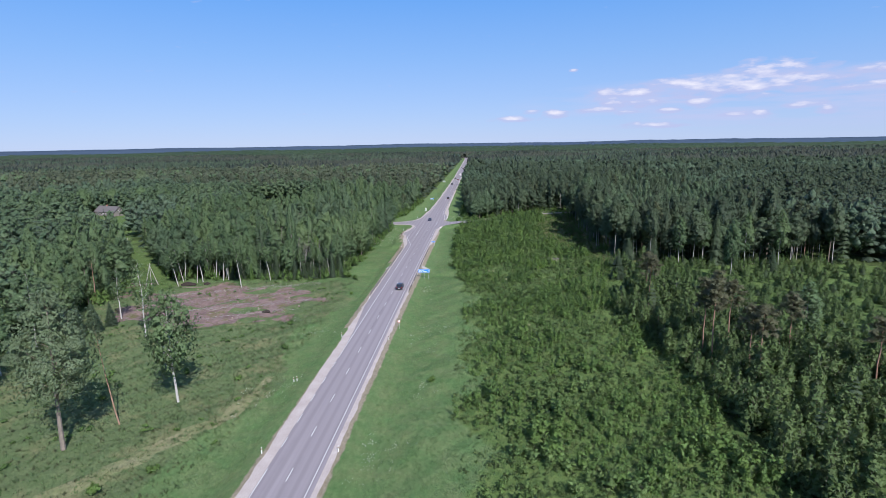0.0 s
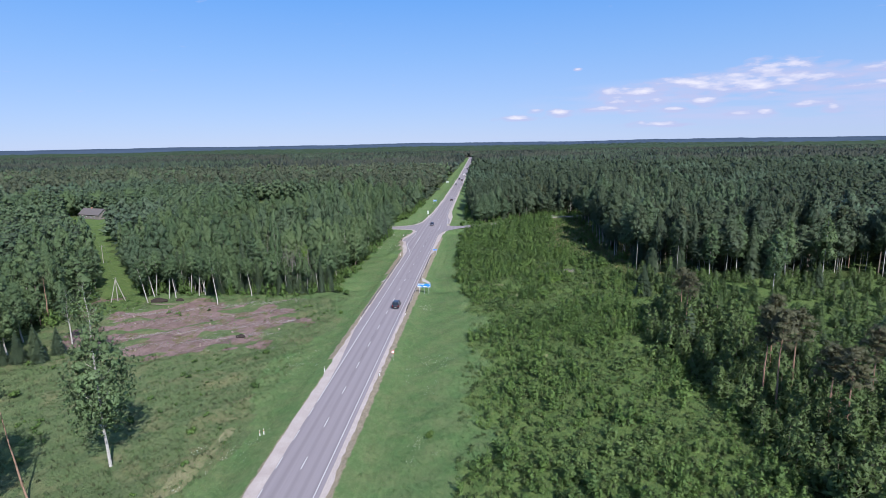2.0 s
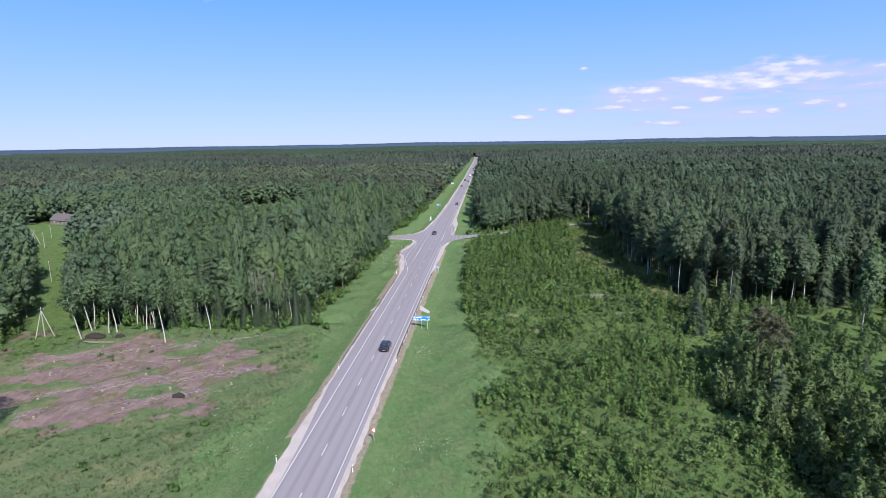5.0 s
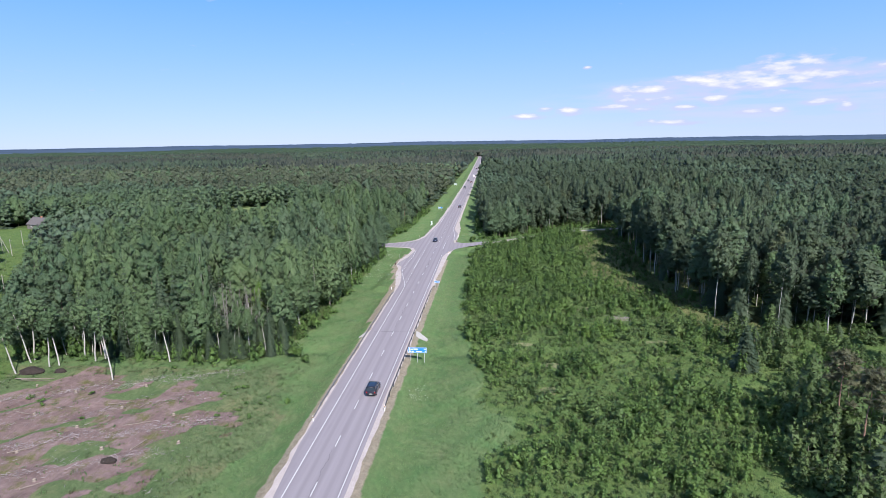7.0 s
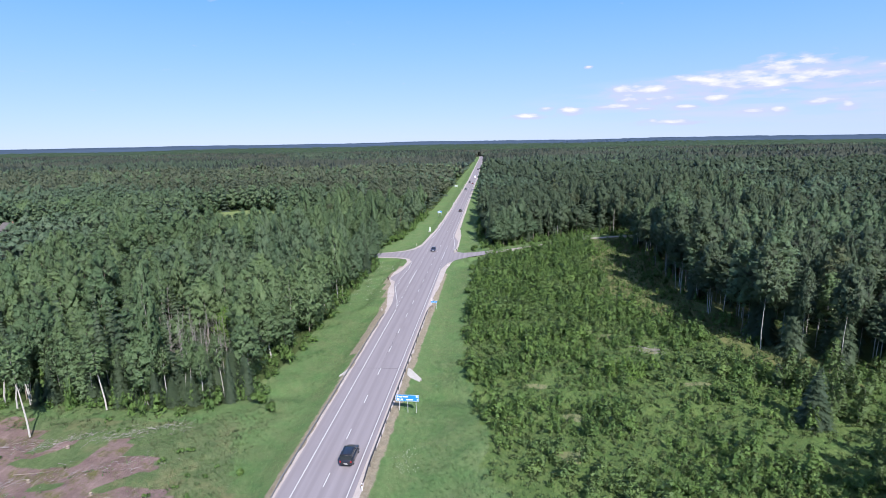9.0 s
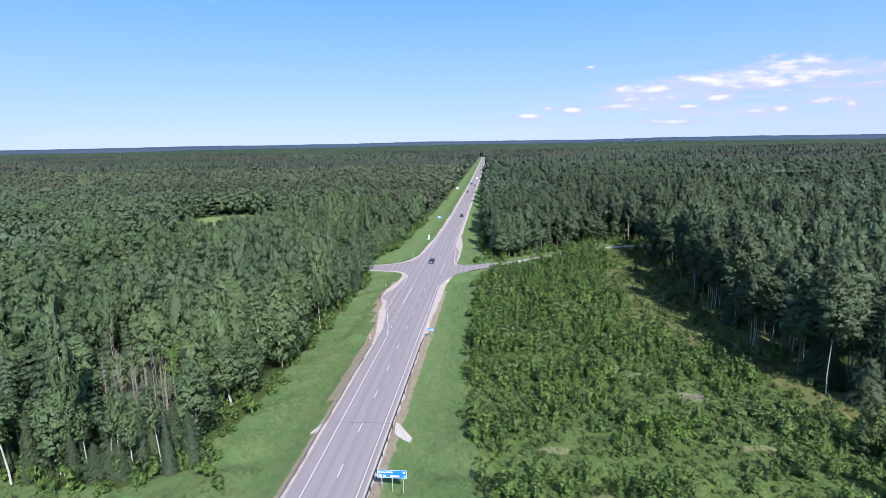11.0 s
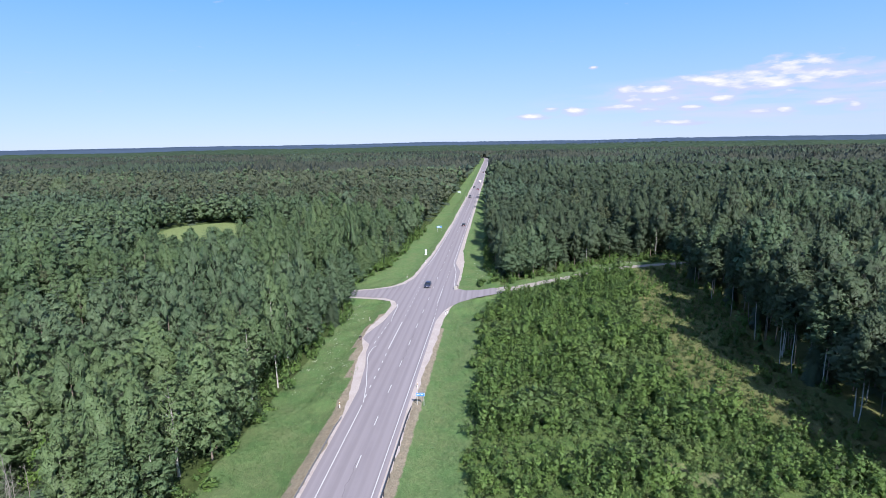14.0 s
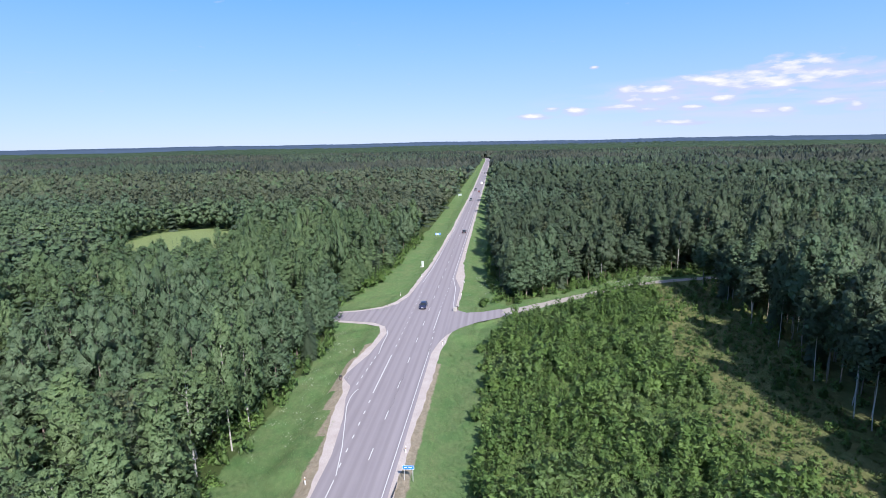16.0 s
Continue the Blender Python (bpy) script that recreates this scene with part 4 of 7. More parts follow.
    for i in np.nonzero(edge)[0]:
        args = (float(x[i]), float(y[i]), math.degrees(turn[i]), float(w[i]), float(h[i]))
        if tall[i] and not is_spruce[i] and y[i] < track_y(x[i]):
            (TALL_ASPEN if is_aspen[i] or kind[i] > 0.75 else TALL_BIRCH)(int(i), *args[:4], args[4] / 1.4)
            continue
        (EDGE_SPRUCE if is_spruce[i] else EDGE_ASPEN if is_aspen[i] else EDGE_BIRCH if kind[i] > 0.45 else EDGE_ALDER)(int(i), *args)
    for k in range(7):
        BARE_TREE(k, -57 + 3.0 * math.cos(k * 2.4) * math.sqrt(k / 7), 194 + 3.0 * math.sin(k * 2.4) * math.sqrt(k / 7), k * 70, 1.0, 0.6 + 0.05 * (k % 4))
    for k in range(20):
        BARE_TREE(k, -65 + 6.5 * math.cos(k * 2.4) * math.sqrt(k / 20), 200.5 + 5.5 * math.sin(k * 2.4) * math.sqrt(k / 20), k * 40, 1.1, 0.85 + 0.05 * (k % 5))
    for i in np.nonzero(~edge & ~tall & (y < 290) & (x > -95) & (rng.random(n) < 0.035))[0]:
        BARE_TREE(int(i), float(x[i]) + 1, float(y[i]), math.degrees(turn[i]), 1.0, float(h[i]))
    rows = np.stack([p, x, y, ground_z(x, y) - 0.1, turn, w, h, tint], 1)
    west = x < -15
    scatter("mixed_wood", protos, rows[west & ~edge], "dense young birch and spruce wood beside the road", "woodland", TREE_MATS)
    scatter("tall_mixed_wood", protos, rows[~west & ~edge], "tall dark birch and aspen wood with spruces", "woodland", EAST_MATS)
    # low growth along the wood's margins
    sh = [[(*plume(3.0, 2.6, 60, 0.75, rng), 0)] for i in range(5)]
    x, y = jittered(-120, 130, 150, 430, 2.4, rng)
    edge = ~in_wood(x, y) & (in_wood(x - 2.5, y) | in_wood(x + 3, y) | in_wood(x, y + 3)) & ~in_saplings(x, y) & ~in_corridor(x, y) & ~in_field(x, y)
    edge |= near_edge(x, y, 4)
    edge &= (np.abs(x - road_x(y)) > 14) & ~((y > 303) & (y < 316) & (x < -20)) & ~on_track(x, y, 4.5)
    low_front = np.zeros(len(x), bool)
    for bx, by in VERGE_BIRCHES:
        edge |= (np.abs(y - by + 1.5) < 5.0) & (x > bx - 1.0) & (x < bx + 4)
        low_front |= (np.abs(y - by + 1.5) < 4.0) & (x > bx - 1.0) & (x < bx + 6)
    keep = edge & (rng.random(len(x)) < np.where((x < -15) | (y > track_y(x)), 0.9, 0.5))
    x, y, low_front = x[keep], y[keep], low_front[keep]
    n = len(x)
    rows = np.stack([rng.integers(0, 5, n), x, y, ground_z(x, y) - 0.1, rng.uniform(0, 6.28, n), rng.uniform(0.7, 1.5, n), rng.uniform(0.5, 1.5, n) * np.where(low_front, 0.55, np.where(x < -15, 1.25, 1)), rng.random(n)], 1)
    scatter("woodland_shrubs", sh, rows, "low leafy shrubs along the wood edge", "shrubs", [M_BUSH])


def build_mid_wood():
    rng = np.random.default_rng(12)
    protos = []
    for i in range(14):
        if i < 5:
            protos.append([(*leafy(15, 3.0, 7.4, 84, 1.45, rng, 12, sides=4, full=0.74)[1], 1)])
        elif i < 7:
            protos.append([(*leafy(15, 3.0, 7.8, 84, 1.45, rng, 12, sides=4, full=0.74)[1], 7)])
        elif i < 11:
            protos.append([(*spruce(16, 5.6, 8, rng, 0.3, 0.7)[1], 3)])
        else:
            protos.append([(*leafy(15, 5.0, 6.6, 76, 1.4, rng, 11, sides=4, full=0.76)[1], 5)])
    for i in range(5):
        t, c = leafy(15, 3.0, 8.0, 20, 2.9, rng, 4, sides=4, full=1.2)
        protos.append([(*c, 1)])
    for i in range(2):
        t, c = leafy(15, 3.0, 8.2, 20, 2.9, rng, 4, sides=4, full=1.2)
        protos.append([(*c, 7)])
    for i in range(4):
        t, c = spruce(16, 5.8, 6, rng, 0.3, 0.6)
        protos.append([(*c, 3)])
    for i in range(3):
        t, c = leafy(15, 5.0, 7.4, 18, 2.7, rng, 4, sides=4, full=1.15)
        protos.append([(*c, 5)])
    x, y = jittered(-600, 600, 100, 760, 5.5, rng)
    near = (x > -150) & (x < 130) & (y > 120) & (y < 430) & (y > np.abs(x + 15) * 0.75 + 60) | (x > -165) & (x < -113) & (y < 125)
    keep = in_wood(x, y) & ~near & (y > np.where(x > 0, 1.36 * (x - 45), -0.92 * x - 20))
    x, y = x[keep], y[keep]
    n = len(x)
    k = rng.random(n)
    pines = (x < -30) & (y > 400 + 120 * patch(x, y, 60, 4))
    spr = patch(x, y, 40, 0.4)
    p = np.where(k < np.where(spr > 0.6, 0.6, np.where(x > -15, 0.3, 0.12)), rng.integers(7, 11, n),
                 np.where(pines & (k > 0.3), rng.integers(11, 14, n), np.where(patch(x, y, 45, 3.0) > 0.68, rng.integers(5, 7, n), rng.integers(0, 5, n))))
    p = p + np.where((y < 540) & (np.abs(x) < 300), 0, 14)
    side = np.where(x > -15, rng.normal(1.15, 0.15, n), rng.normal(1.0, 0.13, n)) + 0.25 * (patch(x, y, 28, 2) - 0.5)
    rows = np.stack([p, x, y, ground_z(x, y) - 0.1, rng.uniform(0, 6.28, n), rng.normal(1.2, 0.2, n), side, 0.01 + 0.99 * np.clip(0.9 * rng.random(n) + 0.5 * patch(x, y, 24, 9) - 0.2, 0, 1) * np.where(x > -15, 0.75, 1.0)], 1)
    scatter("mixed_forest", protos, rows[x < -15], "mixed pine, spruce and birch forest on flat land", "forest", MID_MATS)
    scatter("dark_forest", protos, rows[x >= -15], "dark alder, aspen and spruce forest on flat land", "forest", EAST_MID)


def build_far_wood():
    rng = np.random.default_rng(13)
    protos = [[(*lump(rng, 0.0), 0)] for i in range(4)] + [[(*lump(rng, 1.0), 1)] for i in range(4)] + [[(*lump(rng, 0.3), 2)] for i in range(3)]
    x, y = jittered(-1300, 1300, 690, 1640, 8.2, rng)
    keep = (in_wood(x, y) | (y > 1478)) & (y > 750) & (y > np.where(x > 0, 1.36 * (x - 60), -0.98 * x - 30))
    x, y = x[keep], y[keep]
    n = len(x)
    spr = patch(x, y, 90, 0.4)
    k = rng.random(n)
    p = np.where(k < np.where(spr > 0.6, 0.7, 0.2), rng.integers(4, 8, n), np.where(patch(x, y, 130, 2) > 0.5, rng.integers(8, 11, n), rng.integers(0, 4, n)))
    h = rng.normal(15.5, 1.5, n) + 4 * (patch(x, y, 110, 5) - 0.5)
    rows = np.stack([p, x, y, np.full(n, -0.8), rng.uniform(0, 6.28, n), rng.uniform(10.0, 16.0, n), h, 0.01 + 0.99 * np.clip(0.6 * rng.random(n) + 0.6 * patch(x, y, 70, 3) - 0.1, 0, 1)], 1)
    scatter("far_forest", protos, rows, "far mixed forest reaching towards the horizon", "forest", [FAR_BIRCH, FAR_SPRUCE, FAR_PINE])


def build_canopy():
    """The woods past the single trees: a rough sheet of crowns, all round."""
    rng = np.random.default_rng(14)
    xs, ys = spread(-700, 700, 9.0, -5000, 5000, 1.035), spread(1500, 1900, 7.0, -2500, 5000, 1.03)
    X, Y = np.meshgrid(xs, ys)
    x, y = X.ravel(), Y.ravel()
    r = np.hypot(x, y)
    x = x + rng.uniform(-2.5, 2.5, x.size)
    z = 14.5 + rng.uniform(-3.2, 3.2, x.size) + 5 * (patch(x, y, 190, 1) - 0.5) + smooth(2500, 4800, r) * 6 * patch(x, y * 0.3, 420, 2)
    z = z - 7 * (1 - smooth(1500, 1700, y)) * (np.abs(x) < 1500)
    nx, ny = len(xs), len(ys)
    i = np.arange((nx - 1) * (ny - 1))
    a = i // (nx - 1) * nx + i % (nx - 1)
    f = np.stack([a, a + 1, a + nx + 1, a + nx], 1)
    cx, cy = x[a], y[a]
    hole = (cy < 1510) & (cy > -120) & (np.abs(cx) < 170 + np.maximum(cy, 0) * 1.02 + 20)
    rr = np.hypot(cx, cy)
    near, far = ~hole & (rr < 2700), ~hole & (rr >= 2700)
    m = Mat("forest_canopy", 0.9, 0, 0.1)
    c = m.mix(m.ramp(m.noise(0.006, 4), 0.35, 0.65), (0.028, 0.047, 0.030), (0.040, 0.060, 0.036))
    c = m.mix(m.ramp(m.noise(0.09, 3, 0.7), 0.4, 0.7), c, (0.018, 0.034, 0.016))
    m.color(c)
    # the outermost crowns carry the blue of haze in their base colour
    b = Mat("haze_blue_woods", 0.95, 0, 0.0)
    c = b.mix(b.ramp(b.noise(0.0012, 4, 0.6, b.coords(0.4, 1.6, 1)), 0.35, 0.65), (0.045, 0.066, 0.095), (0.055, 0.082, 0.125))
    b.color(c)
    v = np.stack([x, y, z], 1)
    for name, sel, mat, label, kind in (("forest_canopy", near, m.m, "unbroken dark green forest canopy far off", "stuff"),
                                        ("backdrop", far, b.m, "distant woods along the flat horizon, coloured blue for haze", "structure")):
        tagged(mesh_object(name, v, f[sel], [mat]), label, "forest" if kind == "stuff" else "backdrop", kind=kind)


def build_saplings():
    rng = np.random.default_rng(15)
    protos = [[(*plume(2.3, 1.7, 70, 0.46, rng, 3), 0)] for i in range(6)] + [[(*plume(1.8, 2.1, 70, 0.46, rng, 4), 1)] for i in range(3)]
    x, y = jittered(-15, 70, -60, 350, 1.36, rng)
    keep = in_saplings(x, y) & ~((y > 50) & (x > 80 + y * 0.4)) & ((y > 45) | (rng.random(len(x)) < 0.45))
    cover = 0.7 * patch(x * 0.55, y, 9, 1.0) + 0.3 * patch(x, y, 4, 6.0)
    bare = in_bare(x, y)
    keep &= rng.random(len(x)) < np.where(bare, 0.45, np.where(y > 232, 0.97, np.where(y < 120, np.where(cover > 0.36, 0.8, 0.25), np.where(y > 196, np.where(cover > 0.38, 0.9, 0.3), np.where(cover > 0.44, 0.78, 0.13)))))
    inside = x - west_side(y)
    fringe = np.where(y < 172, smooth(-1, 11, inside + 3 * np.sin(y * 0.23) + 2 * np.sin(y * 0.61)), 1.0)
    keep &= rng.random(len(x)) < 0.12 + 0.88 * fringe
    keep &= ~((np.abs(y - 191 - 0.06 * x) < 1.6) & (x < 30)) & ~on_spot(x, y)
    x, y, bare, fringe = x[keep], y[keep], bare[keep], fringe[keep]
    n = len(x)
    p = np.where(patch(x, y, 9, 4) > 0.70, rng.integers(6, 9, n), rng.integers(0, 6, n))
    s = np.where(rng.random(n) < 0.3, rng.uniform(1.15, 1.75, n), rng.uniform(0.5, 0.95, n)) * (0.7 + 0.7 * patch(x, y, 5, 8)) * np.where(y > 232, 1.12, np.where(y > 196, 0.95, 0.86)) * np.where(bare, 0.55, 1) * (0.45 + 0.55 * fringe)
    rows = np.stack([p, x, y, ground_z(x, y) - 0.1, rng.uniform(0, 6.28, n), s * rng.uniform(1.0, 1.4, n), s * rng.uniform(0.75, 1.2, n), np.clip(rng.random(n) * 1.2 - 0.1, 0.01, 1)], 1)
    scatter("sapling_field", protos, rows, "overgrown field of leafy birch and willow saplings", "saplings", [M_BUSH, M_WILLOW])
    # young birches, twice a man's height and more
    young = []
    for i in range(5):
        young.append([(*tube([(0, 0, 0), (0, 0, 5)], [0.06, 0.02], 3), 0), (*plume(6.8, 3.6, 200, 0.8, rng, 2 if i < 3 else 1, 0.04), 1)])
    for i in range(2):
        t, c = spruce(6, 2.6, 9, rng)
        young.append([(*c, 3)])
    x, y = jittered(36, 112, -60, 170, 2.15, rng)
    keep = in_belt(x, y) & (rng.random(len(x)) < 0.9) & ((y > np.maximum(x * 0.9 - 25, 25)) | (rng.random(len(x)) < 0.4))
    x2, y2 = jittered(40, 140, 80, 206, 2.7, rng)
    k2 = ~in_wood(x2, y2) & ~in_belt(x2, y2) & (rng.random(len(x2)) < np.where(y2 > 165, 0.5, 0.8)) & (x2 > np.where(y2 > 168, 46, 66))
    x, y = np.concatenate([x[keep], x2[k2]]), np.concatenate([y[keep], y2[k2]])
    n = len(x)
    p = np.where(rng.random(n) < 0.04, rng.integers(5, 7, n), rng.integers(0, 5, n))
    s = rng.normal(0.88, 0.22, n) * np.where(x > np.interp(y, [20, 80, 120, 168], [110, 95, 68, 58]), 0.55, 1.0)
    rows = np.stack([p, x, y, ground_z(x, y) - 0.1, rng.uniform(0, 6.28, n), np.maximum(s, 0.8) * rng.uniform(0.95, 1.3, n), s, 0.4 + 0.6 * rng.random(n)], 1)
    scatter("young_birch_thicket", young, rows, "dense thicket of young birches", "thicket", [M_BARK, M_YOUNG, M_BARK, M_SPRUCE])


build_near_wood()
build_mid_wood()
build_far_wood()
build_canopy()
build_saplings()


# ---- grass, flowers and low plants ----
def build_grass():
    rng = np.random.default_rng(21)

    def tufts(n, size, hgt):
        a = rng.uniform(0, 6.28, n)
        p = np.stack([rng.normal(0, size, n), rng.normal(0, size, n), np.zeros(n)], 1)
        w = np.stack([np.cos(a), np.sin(a), np.zeros(n)], 1) * size * 0.5
        tip = p + np.stack([rng.normal(0, 0.35, n) * hgt, rng.normal(0, 0.35, n) * hgt, hgt * rng.uniform(0.6, 1.2, n)], 1)
        return np.stack([p - w, p + w, tip], 1).reshape(-1, 3), np.arange(n * 3).reshape(-1, 3), np.tile((0.0, 0.0, 1.0), (n * 3, 1)) + rng.normal(0, 0.3, (n * 3, 3))
    protos = [[(*tufts(3, 0.12, 0.28), 0)] for i in range(6)]
    x, y = jittered(-70, 0, 30, 320, 0.54, rng)
    d = np.abs(x - road_x(y))
    verge = (d > 8.0) & ~in_wood(x, y) & ~in_saplings(x, y) & ~on_track(x, y, 4) & (d < np.where(x < ROAD_X, np.where(y < 180, 30, 24), 26))
    verge &= ~((y > 303) & (y < 314) & (x < ROAD_X)) & ~((x < ROAD_X) & (d < 13.5) & (y > 255) & (y < 300)) & ~((y > 294) & (y < 330) & (d < 11))
    keep = verge & (rng.random(len(x)) < 0.35 + 0.6 * patch(x, y, 5, 2))
    x, y = x[keep], y[keep]
    n = len(x)
    s = rng.uniform(0.5, 1.3, n) * np.where(x < -46, 0.8, 1)
    rows = np.stack([rng.integers(0, 6, n), x, y, ground_z(x, y) - 0.03, rng.uniform(0, 6.28, n), s, s, rng.random(n)], 1)
    x, y = jittered(-8, 42, 56, 236, 0.78, rng)
    keep = in_saplings(x, y) & ~in_bare(x, y)
    x, y = x[keep], y[keep]
    n = len(x)
    s = rng.uniform(0.7, 1.7, n)
    rows = np.concatenate([rows, np.stack([rng.integers(0, 6, n), x, y, ground_z(x, y) - 0.03, rng.uniform(0, 6.28, n), s, s, rng.random(n)], 1)])
    scatter("tall_grass", protos, rows, "tall green grass on the verges and between saplings", "grass", [M_WEED])
    x, y = jittered(20, 60, 200, 350, 0.62, rng)
    keep = in_bare(x, y) & in_saplings(x, y)
    x, y = x[keep], y[keep]
    n = len(x)
    s = rng.uniform(0.5, 1.2, n)
    rows = np.stack([rng.integers(0, 6, n), x, y, ground_z(x, y) - 0.03, rng.uniform(0, 6.28, n), s, s * 0.8, rng.random(n)], 1)
    scatter("dry_grass", protos, rows, "dry yellowish grass beside the wood", "grass", [M_STRAW])
    # rough meadow and felled ground: taller weeds and seedlings
    weeds = [[(*tufts(10, 0.2, 0.36), 0)] for i in range(4)] + [[(*bush(1.1, 1.4, 30, 0.3, rng), 1)] for i in range(3)] + [[(*tufts(6, 0.2, 0.45), 2)] for i in range(4)]
    x, y = jittered(-114, -36, -10, 184, 0.82, rng)
    soil = ((x + 76) / 29) ** 2 + ((y - 154) / 21) ** 2 < 1
    keep = (x < road_x(y) - 14) & ~in_wood(x, y) & (rng.random(len(x)) < np.where(soil, 0.07, np.where(y < 55, 0.3, 0.55)))
    x2, y2 = jittered(-225, -100, 165, 340, 2.0, rng)
    k2 = in_corridor(x2, y2) & (rng.random(len(x2)) < 0.4)
    x, y = np.concatenate([x[keep], x2[k2]]), np.concatenate([y[keep], y2[k2]])
    n = len(x)
    big = rng.random(n) < 0.06 * (patch(x, y, 8, 5) > 0.5)
    pale = rng.random(n) < 0.35 + 0.5 * (patch(x, y, 7, 3) - 0.4)
    s = rng.uniform(0.5, 1.2, n)
    rows = np.stack([np.where(big, rng.integers(4, 7, n), np.where(pale, rng.integers(7, 11, n), rng.integers(0, 4, n))), x, y, ground_z(x, y) - 0.05, rng.uniform(0, 6.28, n), s, s, rng.random(n)], 1)
    scatter("meadow_weeds", weeds, rows, "rough meadow weeds and seedlings", "weeds", [M_WEED, M_BUSH, M_STRAW])
    # white umbels in drifts
    fl = [[(*cards(np.stack([rng.normal(0, 0.5, 7), rng.normal(0, 0.5, 7), rng.uniform(0.7, 0.95, 7)], 1), np.tile((0.0, 0.0, 1.0), (7, 1)), np.full(7, 0.15), rng), 0)] for i in range(3)]
    spots = [(-17.5, 167, 3, 22), (-12, 98, 3, 12), (-43, 268, 4, 26), (-46, 290, 4, 26), (-39.5, 130, 3, 20), (-36, 98, 3, 12), (-14, 128, 4, 26), (-41, 92, 5, 14), (-16, 76, 4, 40), (-12, 345, 9, 30), (-42, 252, 4, 20), (38, 353.5, 4, 60), (28, 347, 4, 40)]
    rows = []
    for cx, cy, r, k in spots:
        for i in range(k):
            px, py = cx + rng.normal(0, r * 0.6), cy + rng.normal(0, r)
            if abs(px - float(road_x(py))) > 8.5:
                rows.append((rng.integers(0, 3), px, py, float(ground_z(px, py)) - 0.2, rng.uniform(0, 6.28), rng.uniform(0.5, 1.2), 1.0, 0.5))
    scatter("white_wildflowers", fl, np.array(rows), "drifts of small white umbel flowers in the grass", "flowers", [plain("white_petals", (0.42, 0.47, 0.36), 0.8)])
    # rough growth that hides the soil under the saplings
    low = [[(*bush(0.7, 1.3, 18, 0.5, rng), 0)] for i in range(4)]
    x, y = jittered(-14, 60, 55, 346, 1.4, rng)
    fringe = np.where(y < 172, smooth(-2, 9, x - west_side(y) + 3 * np.sin(y * 0.23) + 2 * np.sin(y * 0.61)), 1.0)
    keep = in_saplings(x, y) & ~on_spot(x, y) & (rng.random(len(x)) < np.where(in_bare(x, y), 0.7, 0.85) * (0.15 + 0.85 * fringe))
    x, y = x[keep], y[keep]
    n = len(x)
    rows = np.stack([rng.integers(0, 4, n), x, y, ground_z(x, y) - 0.1, rng.uniform(0, 6.28, n), rng.uniform(0.6, 1.3, n), rng.uniform(0.6, 1.4, n), rng.random(n)], 1)
    scatter("field_undergrowth", low, rows, "rough weeds between the saplings", "weeds", [M_UNDER])


build_grass()


